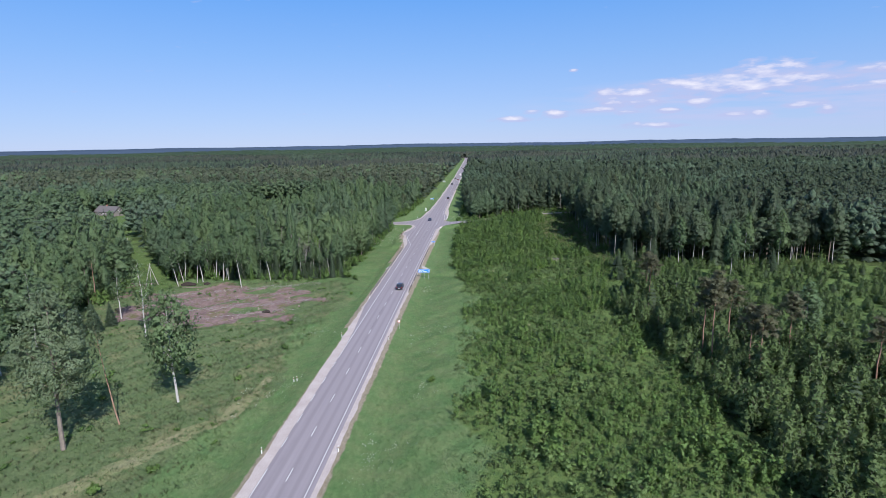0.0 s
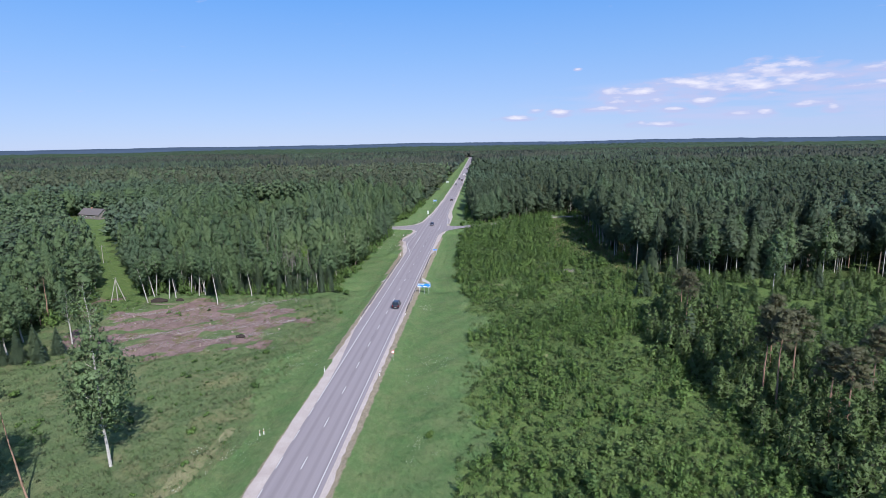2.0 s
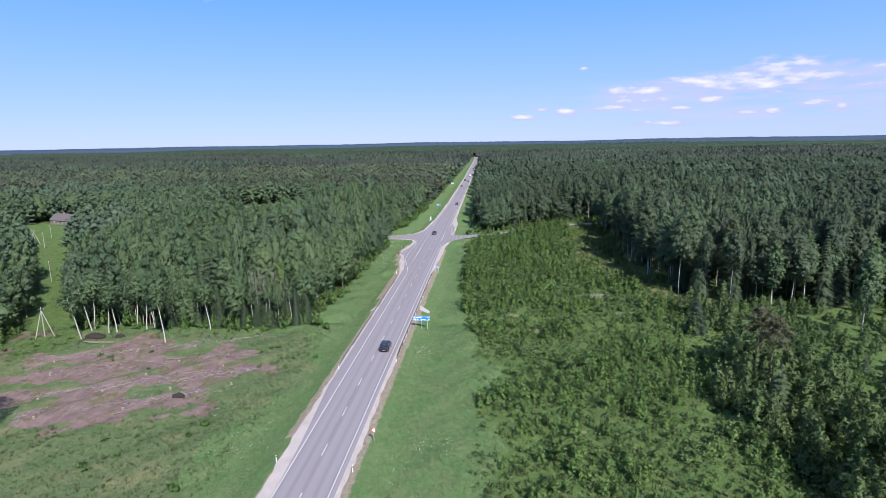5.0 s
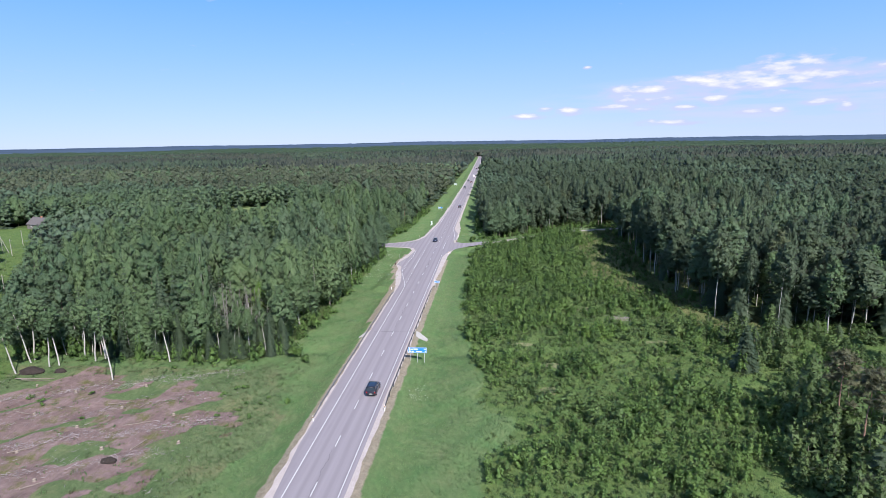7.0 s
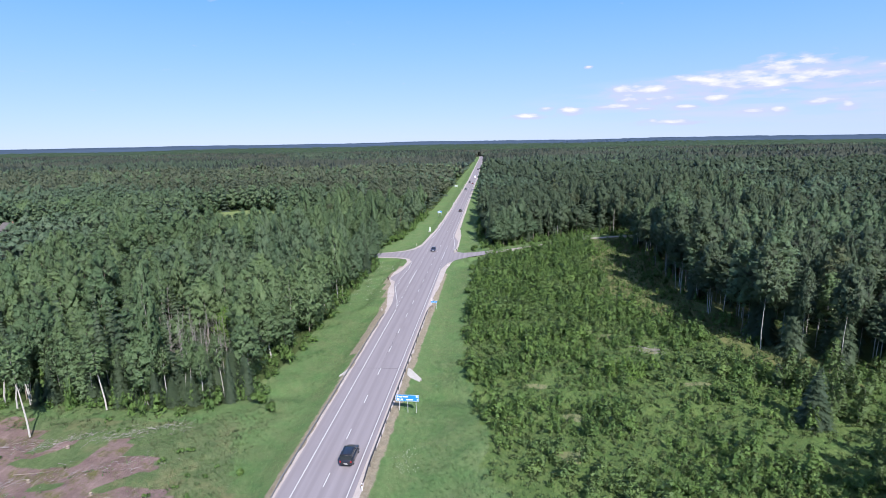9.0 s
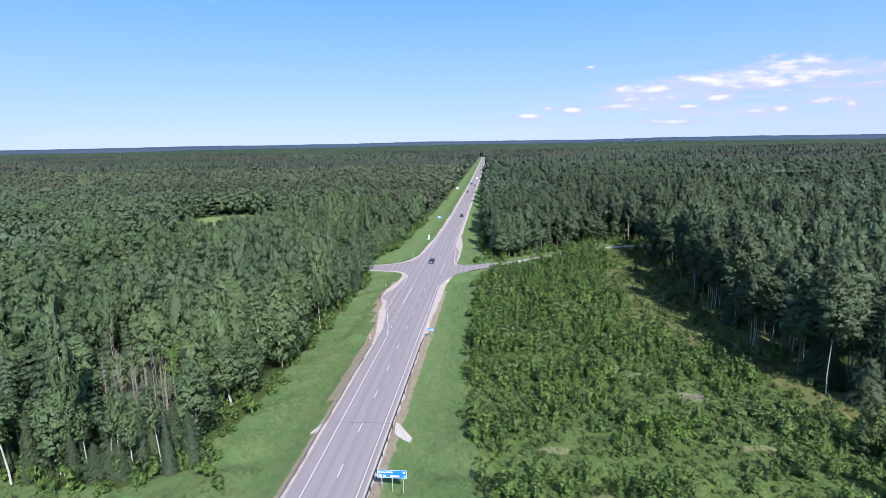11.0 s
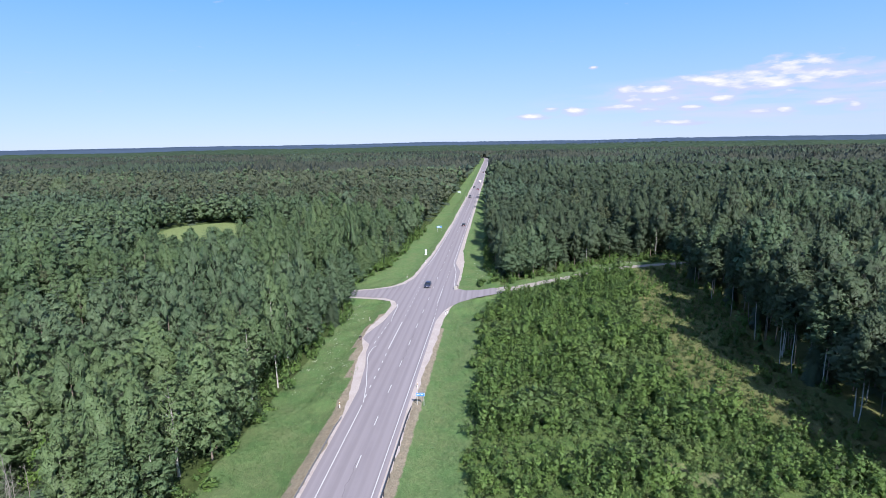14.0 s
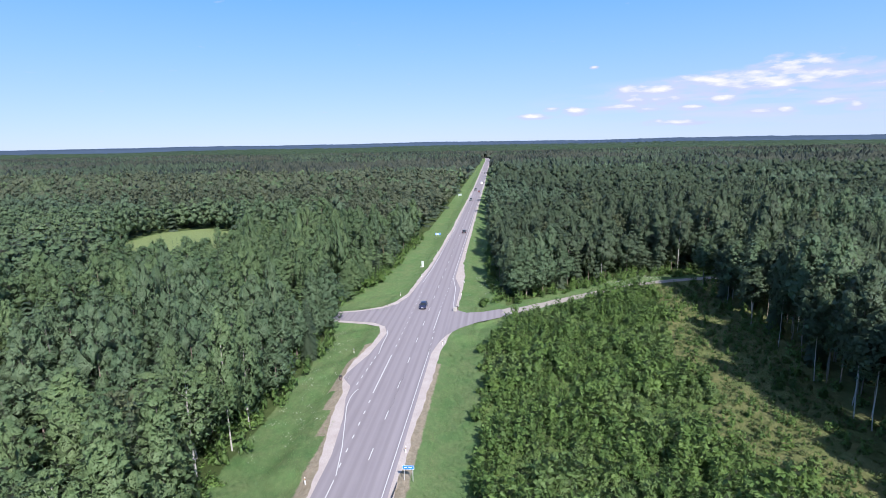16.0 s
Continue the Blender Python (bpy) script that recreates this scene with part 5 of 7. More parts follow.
# ---- single trees ----
def build_single_trees():
    r = np.random.default_rng(31)
    big = tree_maker("aspen_tree", [leafy(26, 8.0, 13.0, 4600, 0.62, r, 58, 0.3, stout=0.014, full=0.34)], M_BARK, M_SILVER, "tall aspen with a silvery green crown alone in the meadow", "tree", "")
    big(0, -64.1, 74.6, 40)
    birch = tree_maker("birch_tree", [leafy(21.5, 6.0, 9.4, 2600, 0.62, r, 52, 1.6, 1.1, stout=0.011, full=0.3), leafy(21, 8, 6.4, 1000, 0.62, r, 36, 0.8, full=0), leafy(17, 4.5, 7.0, 2200, 0.66, r, 40, 1.0, stout=0.014, full=0.5)],
                       M_BIRCH_BARK, M_BIRCH, "tall weeping birch alone in the rough meadow", "tree", "")
    birch(0, -55.1, 91.4, 20)
    birch(1, -81.9, 125.5, 70, 1.0, 0.95, own_label="sparse half-bare birch on the felled ground")
    birch(2, -98.3, 101.6, 10)
    birch(2, -92, 88, 130, 1.0, 1.15)
    birch(0, -104, 118, 200, 0.9, 0.9)
    birch(1, -97.0, 139.0, 250, 0.8, 0.7, own_label="sparse half-bare birch on the felled ground")
    for x, y, rz, h in ((*VERGE_BIRCHES[1], 0, 0.78), (-53.0, 243.5, 90, 0.86), (*VERGE_BIRCHES[0], 170, 0.74), (-51.8, 205.5, 60, 0.78), (-50.5, 257, 15, 0.85)):
        birch(0 if h < 0.78 or h == 0.78 and y > 230 else 2, x, y, rz, 0.95, h, own_label="white-stemmed birch at the edge of the wood", own_group="birches along the wood edge")
    yellow = tree_maker("alder_tree", [leafy(10, 2.5, 5.0, 900, 0.62, r, 30, 0.3, full=0.5)], M_BARK, M_LIME, "fresh yellow-green young tree among the birches", "tree", "")
    yellow(0, -63.5, 209.5, 0)
    for k in range(20):
        EDGE_SPRUCE(k, -86 + 1.9 * k + r.uniform(-0.8, 0.8), 184.0 + 0.10 * max(0, k - 12) ** 1.5 + r.uniform(-0.5, 2.5), k * 47, r.uniform(0.5, 0.75), r.uniform(0.34, 0.72),
                    own_label="young dark spruce at the front of the wood")
    pole_pine = tree_maker("dead_pine", [leafy(15, 11.5, 2.2, 130, 0.4, r, 12, 0.1, full=0)], M_PINE_BARK, M_PINE, "thin leaning pine with a nearly bare reddish stem", "tree", "")
    pole_pine(0, -60.9, 83.3, -80, 0.9, 1.2, 7)
    # slim stems left standing along the felled ground
    slim = tree_maker("birch_tree", [leafy(13.5, 7.0, 3.8, 420, 0.68, r, 20, 0.5, lean=l, stout=0.0095, full=0.4) for l in (-1.8, -0.8, 0.5)], M_BIRCH_BARK, M_BIRCH,
                      "slim leaning birch with a bare white stem", "tree", "slim birches beside the felled ground")
    for k, (x, y, h) in enumerate(((-100.6, 174.7, 0.95), (-101.3, 179.4, 1.0), (-101.2, 180.4, 1.05), (-93.8, 178.1, 1.0), (-95.5, 177.5, 0.9), (-78.2, 172.6, 1.2),
                                   (-88.4, 181.6, 0.95), (-87.2, 183.1, 0.95), (-91, 182, 1.0), (-72, 182, 0.9))):
        slim(0 if k in (0, 1) else (1 if k % 2 else 2), x, y, 0, 1.25, h)
    for k in range(22):
        slim(k % 3, -97 + 2.1 * k + r.uniform(-0.8, 0.8), 184.5 + r.uniform(-1.5, 3.0), k * 50, 0.75, r.uniform(0.75, 1.05), own_label="thin pale birch stem at the wood's edge")
    for k, (x, y, h) in enumerate(((46.1, 156.0, 0.9), (46.1, 114.6, 1.08), (46.6, 110.8, 1.12), (51.7, 117.5, 1.0), (50.3, 103.2, 0.92), (49.7, 98.6, 1.02), (71.2, 100.0, 0.85),
                                   (53.5, 127.0, 1.0), (44.0, 148.0, 0.95), (62.0, 112.0, 0.9))):
        TALL_PINE(k, x, y, k * 67, 1.0, h)
    bb = tree_maker("birch_tree", [leafy(21, 6, 5.8, 1300, 0.8, r, 34, 0.8, stout=0.008, full=0.5) for i in range(2)], M_BIRCH_BARK, M_BIRCH, "tall birch standing out from the wood", "tree", "birches before the tall wood")
    for k, (x, y, h) in enumerate(((79.6, 180.5, 1.0), (80.0, 205.0, 1.0), (63.0, 214.5, 0.85), (92, 199, 0.95), (104, 200, 1.0), (70.3, 121.9, 0.7), (71, 203, 0.9), (88, 208, 1.0))):
        bb(k, x, y, k * 50, 1.0, h)
    for k, (x, y, w, h) in enumerate(((44.6, 182.8, 1.1, 0.66), (49.9, 191.2, 0.8, 0.45), (98, 192, 0.8, 0.6), (64, 140, 0.7, 0.5))):
        EDGE_SPRUCE(k, x, y, k * 40, w, h, own_label="young dark green spruce in the clearing", own_group="spruces in the clearing")
    for k, (x, y, w, hh) in enumerate(((-101.2, 128.4, 0.75, 0.5), (-96.5, 128.8, 0.7, 0.42), (-96.0, 133.4, 0.7, 0.45), (-99.2, 131.0, 0.8, 0.55), (-104.0, 127.0, 0.7, 0.5))):
        EDGE_SPRUCE(k, x, y, k * 50, w, hh, own_label="young spruce on the rough meadow", own_group="spruces on the meadow")
    pole_pine(0, -113.5, 152.6, 30, 1.2, 0.9, 0, "thin bare pine stem beside the wood")
    birch(2, -107.1, 132.1, 45, 0.9, 0.85)
    birch(2, -111.0, 141.0, 95, 0.9, 0.9)
    round_tree = tree_maker("maple_tree", [leafy(16, 2.0, 13.5, 2200, 0.95, r, 46, 0.1, 1.1, stout=0.02) for i in range(2)], M_BARK, M_BIRCH, "large round-crowned maple beside the farmhouse", "tree", "maples round the farmhouse")
    for k, (x, y, w, hh) in enumerate(((-262, 384, 1.0, 1.0), (-276, 372, 1.1, 1.05), (-296, 356, 1.0, 0.95), (-287, 346, 0.8, 0.8), (-246, 392, 1.0, 1.0), (-300, 372, 1.2, 1.1), (-226, 388, 0.9, 1.0))):
        round_tree(k, x, y, k * 60, w, hh)
    pale = tree_maker("willow_tree", [leafy(20, 3.0, 17, 1800, 1.3, r, 44, 0.3, 1.1, stout=0.02)], M_DEAD, M_SILVER, "large pale willow standing above the forest", "tree", "")
    pale(0, -350, 560, 0, 1.1, 1.1)
    shrub = tree_maker("bush", [(tube([(0, 0, 0), (0, 0, 0.8)], [0.05, 0.02], 4), bush(1.7, 2.3, 190, 0.6, r)) for i in range(4)], M_BARK, M_BUSH, "single leafy green bush in the grass", "bush", "bushes on the verges")
    lime = tree_maker("willow_bush", [(tube([(0, 0, 0), (0, 0, 0.8)], [0.05, 0.02], 4), plume(2.6, 2.6, 260, 0.55, r)) for i in range(2)], M_BARK, M_LIME, "bright yellow-green willow bush among the saplings", "bush", "bright willow bushes")
    for k, (x, y, s) in enumerate(((19.9, 201.6, 1.2), (21.5, 199.4, 1.0), (18.3, 203.0, 0.9), (17.2, 200.2, 0.8), (12.0, 216.0, 0.9), (9.8, 221.5, 0.8), (15.2, 214.0, 0.7), (3.4, 238.0, 0.8), (33.0, 171.5, 0.7), (20.0, 201.9, 1.50), (20.8, 198.7, 1.40), (17.2, 199.7, 1.20), (23.4, 202.1, 1.10), (32.1, 81.2, 0.50), (31.7, 82.5, 0.45), (25.4, 203.1, 1.30), (22.3, 200.3, 1.20))):
        lime(k, x, y, k * 77, s, s)
    for k, (x, y, s) in enumerate(((-9.7, 101.3, 0.8), (-12.6, 288, 1.2), (-12.4, 279, 1.0), (-12.8, 258, 1.3), (-12.3, 268, 0.8), (-11.5, 224, 0.9), (-48, 101, 0.7), (-44.5, 118, 0.8),
                                   (-40, 165, 0.7), (-52, 64, 1.0), (-47, 70, 0.8), (-60, 104, 0.8), (-70, 92, 0.7), (-88, 112, 0.9), (-49, 135, 0.7), (-57, 333, 2.2), (-54, 326, 2.6),
                                   (-50, 340, 2.0), (-47.5, 348, 1.8), (-13, 322.5, 1.6), (-43, 183, 1.1), (-46, 186, 1.4))):
        shrub(k, x, y, k * 77, s, s)


build_single_trees()


# ---- felled ground: brash, logs, stumps ----
M_BRASH = plain("grey_brash", (0.245, 0.22, 0.215), 0.9, 0, 0.6, 0.7)
M_LOG = plain("log_bark", (0.19, 0.155, 0.13), 0.9, 0, 0.4, 4)
M_CUT = plain("cut_wood", (0.32, 0.265, 0.20), 0.8, 0, 0.2, 8)
M_HEAP = plain("dark_peat", (0.028, 0.021, 0.017), 0.95, 0, 0.4, 3)


def build_felled():
    rng = np.random.default_rng(41)
    vs, fs, ts, o = [], [], [], 0
    rowsets = ((-100, 160, -54, 177.6, 1.8, 850), (-98, 151, -52, 167, 2.4, 350), (-88, 143.5, -50, 158, 1.7, 850), (-84, 136, -52, 148, 1.8, 560), (-104, 165, -48, 140, 11, 380))
    for x0, y0, x1, y1, spread_, count in rowsets:
        for i in range(count):
            k = rng.random()
            px, py = x0 + (x1 - x0) * k + rng.normal(0, 1.2), y0 + (y1 - y0) * k + rng.normal(0, spread_ * 0.5)
            ln, a = rng.gamma(1.4, 0.26) + 0.15, rng.normal(0.3, 1.3)
            z = float(ground_z(px, py)) + rng.uniform(0.03, 0.3)
            r0 = rng.uniform(0.006, 0.024)
            dx, dy, dz = 0.5 * ln * math.cos(a), 0.5 * ln * math.sin(a), rng.normal(0, 0.10) * ln * 0.5
            sx, sy = -math.sin(a) * r0, math.cos(a) * r0
            e0, e1 = (px - dx, py - dy, z - dz), (px + dx, py + dy, z + dz)
            for e in (e0, e1):
                vs += [(e[0] - sx, e[1] - sy, e[2]), (e[0] + sx, e[1] + sy, e[2]), (e[0], e[1], e[2] + 1.6 * r0)]
            fs += [(o, o + 3, o + 5), (o, o + 5, o + 2), (o + 1, o + 2, o + 5), (o + 1, o + 5, o + 4)]
            ts += [rng.random()] * 4
            o += 6
    ob = mesh_object("brash", np.array(vs), np.array(fs), [M_BRASH], tint=ts)
    tagged(ob, "grey felled branches in rows on bare soil", "branches", kind="stuff")
    vs, fs, o = [], [], 0
    for i in range(60):
        px, py, a, ln = 28.0 + rng.normal(0, 1.6), 212.6 + rng.normal(0, 1.0), rng.normal(0.2, 0.6), rng.uniform(0.8, 2.6)
        v, f = tube([(0, 0, -ln / 2), (0, 0, ln / 2)], [rng.uniform(0.014, 0.03), 0.01], 4)
        c, w = math.cos(a), math.sin(a)
        v = np.stack([v[:, 2] * c - v[:, 1] * w, v[:, 2] * w + v[:, 1] * c, v[:, 0] + v[:, 2] * rng.normal(0, 0.1)], 1)
        vs.append(v + (px, py, float(ground_z(px, py)) + rng.uniform(0.1, 0.9)))
        fs.append(f + o)
        o += len(v)
    ob = mesh_object("branch_pile", np.concatenate(vs), np.concatenate(fs), [M_BRASH], tint=np.full(sum(len(q) for q in fs), 0.5))
    tagged(ob, "pile of grey cut branches among the saplings", "branches", kind="stuff")
    for x, y, rz, ln in ((-93.4, 171.3, 2, 8), (-92.5, 170.4, 0, 6), (-62, 156, 20, 4), (-58, 150, 75, 3), (-70, 163, 12, 4), (-66, 139, 40, 3),
                         (-84, 158, -15, 4), (-75, 147, 30, 3)):
        t = thing("log", x, y, float(ground_z(x, y)) + 0.05, "felled grey log lying on bare soil", "log", rz, "logs on the felled ground")
        v, f = tube([(0, 0, 0), (0, 0, ln * 0.5), (0.08, 0, ln)], [0.10, 0.08, 0.05], 8)
        v = v[:, [2, 1, 0]] + (-ln / 2, 0, 0.09)
        mesh_object("stem", v, f, [M_LOG], t)
        bm = bmesh.new()
        bmesh.ops.create_cone(bm, cap_ends=True, segments=8, radius1=0.098, radius2=0.098, depth=0.03)
        cap = part("cut_face", bm, M_CUT, t, "pale sawn end")
        cap.matrix_basis = pose(-ln / 2 - 0.012, 0, 0.10, 0, 90, 0)
    for k in range(16):
        x, y = -76 + 27 * math.cos(k * 2.4) * math.sqrt((k + 0.5) / 16), 154 + 19 * math.sin(k * 2.4) * math.sqrt((k + 0.5) / 16)
        t = thing("stump", x, y, float(ground_z(x, y)) - 0.03, "low sawn tree stump on felled ground", "stump", k * 31, "stumps on the felled ground")
        v, f = tube([(0, 0, 0), (0, 0, 0.12), (0, 0, 0.35)], [0.34, 0.25, 0.22], 9)
        mesh_object("bark", v, f, [M_LOG], t)
        bm = bmesh.new()
        bmesh.ops.create_cone(bm, cap_ends=True, segments=9, radius1=0.215, radius2=0.205, depth=0.03)
        part("cut_face", bm, M_CUT, t, "pale sawn top").matrix_basis = pose(0, 0, 0.35)
    for x, y, sx, sz in ((-97.2, 174.8, 2.6, 1.0), (-59, 144.7, 1.2, 0.7), (-90.5, 174.5, 1.2, 0.8)):
        bm = bmesh.new()
        bmesh.ops.create_icosphere(bm, subdivisions=3, radius=1.0)
        for v in bm.verts:
            q = 1 + 0.35 * noise.noise(v.co * 1.7 + Vector((x, y, 0)))
            v.co = Vector((v.co.x * sx * q, v.co.y * sx * 0.6 * q, max(-0.1, v.co.z * sz * q)))
        ob = part("root_mound", bm, M_HEAP)
        ob.matrix_basis = pose(x, y, float(ground_z(x, y)) - 0.05)
        tagged(ob, "dark heap of torn roots and peat", "mound", "mounds of roots")


build_felled()


# ---- power line, hut ----
M_POLE = plain("pole_concrete", (0.30, 0.29, 0.26), 0.85, 0, 0.2, 3)
M_STEEL = plain("galvanised_steel", (0.55, 0.55, 0.55), 0.55, 0.3, 0.15, 4)
M_WIRE = plain("wire", (0.12, 0.12, 0.12), 0.6, 0.3, 0.1)
M_PORC = plain("white_porcelain", (0.75, 0.74, 0.70), 0.3)


def slab(bm, x0, x1, y0, y1, z0, z1):
    m = Matrix.Translation(((x0 + x1) / 2, (y0 + y1) / 2, (z0 + z1) / 2)) @ Matrix.Diagonal((abs(x1 - x0), abs(y1 - y0), abs(z1 - z0), 1))
    return bmesh.ops.create_cube(bm, size=1.0, matrix=m)


def rod(bm, a, b, r0, r1=None, seg=8):
    a, b = Vector(a), Vector(b)
    q = (b - a).to_track_quat("Z", "Y").to_matrix().to_4x4()
    bmesh.ops.create_cone(bm, cap_ends=True, segments=seg, radius1=r0, radius2=r0 if r1 is None else r1, depth=(b - a).length, matrix=Matrix.Translation((a + b) / 2) @ q)


def power_pole(x, y, rz, brace=False):
    t = thing("power_pole", x, y, float(ground_z(x, y)) - 0.1, "pale concrete power pole" + (" with slanting brace legs in the cutting" if brace else " standing in the grassy cutting"), "pole", rz, "poles of the power line")
    bm = bmesh.new()
    rod(bm, (0, 0, 0), (0, 0, 8.6), 0.17, 0.1)
    part("post", bm, M_POLE, t)
    if brace:
        for s in (-2.2, 2.2):
            bm = bmesh.new()
            rod(bm, (s, -0.6 * abs(s) / 2.2, 0), (0.1 * s / 2.2, 0, 7.6), 0.15, 0.11)
            part("brace", bm, M_POLE, t)
    bm = bmesh.new()
    slab(bm, -0.7, 0.7, 0.11, 0.17, 8.02, 8.09)
    part("crossarm", bm, M_WIRE, t)
    for s in (-0.6, 0.6, 0.0):
        bm = bmesh.new()
        z = 8.1 if s else 8.6
        rod(bm, (s, 0.14 if s else 0, z), (s, 0.14 if s else 0, z + 0.18), 0.05, 0.03)
        part("insulator", bm, M_PORC, t)
    t.scale = (0.85, 0.85, 0.85)
    return t


LINE = [(-109.7, 174.5), (-151.3, 227.5), (-204.7, 288.9), (-214.0, 294.5)]
power_pole(*LINE[0], 40, True)
power_pole(*LINE[1], 40)
power_pole(*LINE[2], 40)
power_pole(*LINE[3], 60, True)
power_pole(-221.0, 313.0, 30)
for (xa, ya), (xb, yb) in zip(LINE[:2], LINE[1:3]):
    for s in (-0.6, 0.6):
        pts = []
        for k in range(13):
            u = k / 12
            pts.append((xa + (xb - xa) * u + s * 0.75, ya + (yb - ya) * u + s * 0.65, 7.6 - 3.2 * u * (1 - u)))
        cu = bpy.data.curves.new("power_cable", "CURVE")
        cu.dimensions, cu.bevel_depth = "3D", 0.012
        sp = cu.splines.new("POLY")
        sp.points.add(len(pts) - 1)
        for p_, q_ in zip(sp.points, pts):
            p_.co = (*q_, 1)
        cu.materials.append(M_WIRE)
        tagged(new("power_cable", cu), "thin dark cable hung between power poles", "cable", "cables of the power line")

M_HUT = plain("weathered_boards", (0.17, 0.155, 0.14), 0.9, 0, 0.3, 2)
M_ROOF = plain("grey_roof_sheets", (0.11, 0.10, 0.10), 0.85, 0, 0.2, 1.5)
M_GLASS = plain("dark_glass", (0.02, 0.025, 0.03), 0.08, 0, 0.1, 2, 0.6)
M_WHITE = plain("white_paint", (0.78, 0.78, 0.76), 0.5, 0, 0.08)


def farmhouse(x, y, rz):
    t = thing("farmhouse", x, y, -0.75, "old grey wooden farmhouse with a long gabled roof", "house", rz)
    L, W, H, R = 20.0, 8.0, 2.8, 3.4
    bm = bmesh.new()
    v = [bm.verts.new(p) for p in ((-L / 2, -W / 2, 0), (L / 2, -W / 2, 0), (L / 2, W / 2, 0), (-L / 2, W / 2, 0), (-L / 2, -W / 2, H), (L / 2, -W / 2, H), (L / 2, W / 2, H), (-L / 2, W / 2, H), (-L / 2, 0, H + R), (L / 2, 0, H + R))]
    for f in ((0, 1, 5, 4), (2, 3, 7, 6), (1, 2, 6, 9, 5), (3, 0, 4, 8, 7)):
        bm.faces.new([v[i] for i in f])
    part("wall", bm, M_HUT, t)
    for s in (-1, 1):
        bm = bmesh.new()
        ang = math.atan2(R, W / 2)
        ln = math.hypot(R, W / 2) + 0.6
        m = Matrix.Translation((0, s * (W / 4 + 0.12), H + R / 2 - 0.02)) @ Matrix.Rotation(-s * ang, 4, "X") @ Matrix.Diagonal((L + 1.0, ln, 0.12, 1))
        bmesh.ops.create_cube(bm, size=1.0, matrix=m)
        roof = part("roof", bm, M_ROOF, t)
    bm = bmesh.new()
    slab(bm, -2.4, -1.6, -0.4, 0.4, H + R - 0.6, H + R + 0.9)
    part("chimney", bm, plain("chimney_brick", (0.33, 0.16, 0.11), 0.9), t)
    for px in (-6, -2.5, 2, 6):
        bm = bmesh.new()
        slab(bm, px - 0.5, px + 0.5, -W / 2 - 0.04, -W / 2 - 0.005, 0.9, 2.0)
        win = part("window", bm, M_WHITE, t, "white-framed window")
        bm = bmesh.new()
        slab(bm, px - 0.4, px + 0.4, -W / 2 - 0.06, -W / 2 - 0.042, 1.0, 1.9)
        part("pane", bm, M_GLASS, win)
    bm = bmesh.new()
    slab(bm, L / 2 + 0.005, L / 2 + 0.04, -0.5, 0.5, 3.1, 4.0)
    win = part("window", bm, M_WHITE, t, "small white gable window")
    bm = bmesh.new()
    slab(bm, L / 2 + 0.042, L / 2 + 0.06, -0.4, 0.4, 3.2, 3.9)
    part("pane", bm, M_GLASS, win)
    bm = bmesh.new()
    slab(bm, L / 2 + 0.005, L / 2 + 0.05, -0.5, 0.5, 0, 2.0)
    part("door", bm, plain("dark_door", (0.10, 0.08, 0.07), 0.8), t)


farmhouse(-251.0, 362.0, -22)


# ---- road furniture ----
M_BLACK = plain("black_plastic", (0.02, 0.02, 0.022), 0.5)
M_BLUE = plain("sign_blue", (0.02, 0.20, 0.62), 0.35, 0, 0.08)
M_RED = plain("sign_red", (0.55, 0.03, 0.03), 0.4, 0, 0.08)
M_CONC = plain("pale_concrete", (0.34, 0.325, 0.30), 0.9, 0, 0.2, 1.5)
M_REFLECT = plain("reflector", (0.7, 0.35, 0.05), 0.3)
M_RUST = plain("rusty_steel", (0.16, 0.12, 0.10), 0.7, 0.4, 0.3, 5)


def marker_post(x, y):
    t = thing("marker_post", x, y, -0.12, "white plastic roadside marker post with black band", "post", 0, "marker posts along the road")
    bm = bmesh.new()
    slab(bm, -0.065, 0.065, -0.05, 0.05, 0, 1.05)
    bmesh.ops.bevel(bm, geom=bm.edges[:], offset=0.015, segments=1, affect="EDGES")
    part("post", bm, M_WHITE, t)
    bm = bmesh.new()
    slab(bm, -0.07, 0.07, -0.055, 0.055, 0.68, 0.92)
    band = part("band", bm, M_BLACK, t, "black band")
    for s in (-1, 1):
        bm = bmesh.new()
        slab(bm, -0.025, 0.025, s * 0.056, s * 0.062, 0.73, 0.88)
        part("reflector", bm, M_REFLECT, band)
    return t


first = marker_post(-32.6, 73.9)
for x, y in ((-21.3, 74.8), (-33.0, 124.4), (-21.5, 122.5), (-32.8, 157.0), (-21.9, 161.2), (-34.6, 238.0), (-22.4, 246.5), (-21.4, 290.3), (-21.0, 291.5), (-20.0, 331), (-20.0, 345), (-37.8, 329.5), (-34.6, 352), (-33.8, 392),
             (-22.3, 392), (-33.4, 432), (-22.2, 432), (-33.2, 482), (-22.4, 482), (-33.3, 532), (-22.6, 532), (-33.4, 582), (-22.8, 582), (-33.6, 640), (-23.0, 640), (-36.9, 101.2), (-36.4, 101.6), (-40, 284.5)):
    copy_thing(first, pose(x, y, -0.12 if abs(x - float(road_x(y))) < 8 else float(ground_z(x, y)) - 0.05, 0, 0, 4))


# near black: the right-hand rail's shade and shadow line are put into its colour
M_SHADED_STEEL = plain("shade_dark_steel", (0.045, 0.045, 0.05), 0.7, 0.2, 0.25, 4)


M_RAIL = plain("dull_galvanised_steel", (0.15, 0.15, 0.155), 0.6, 0.2, 0.2, 4)


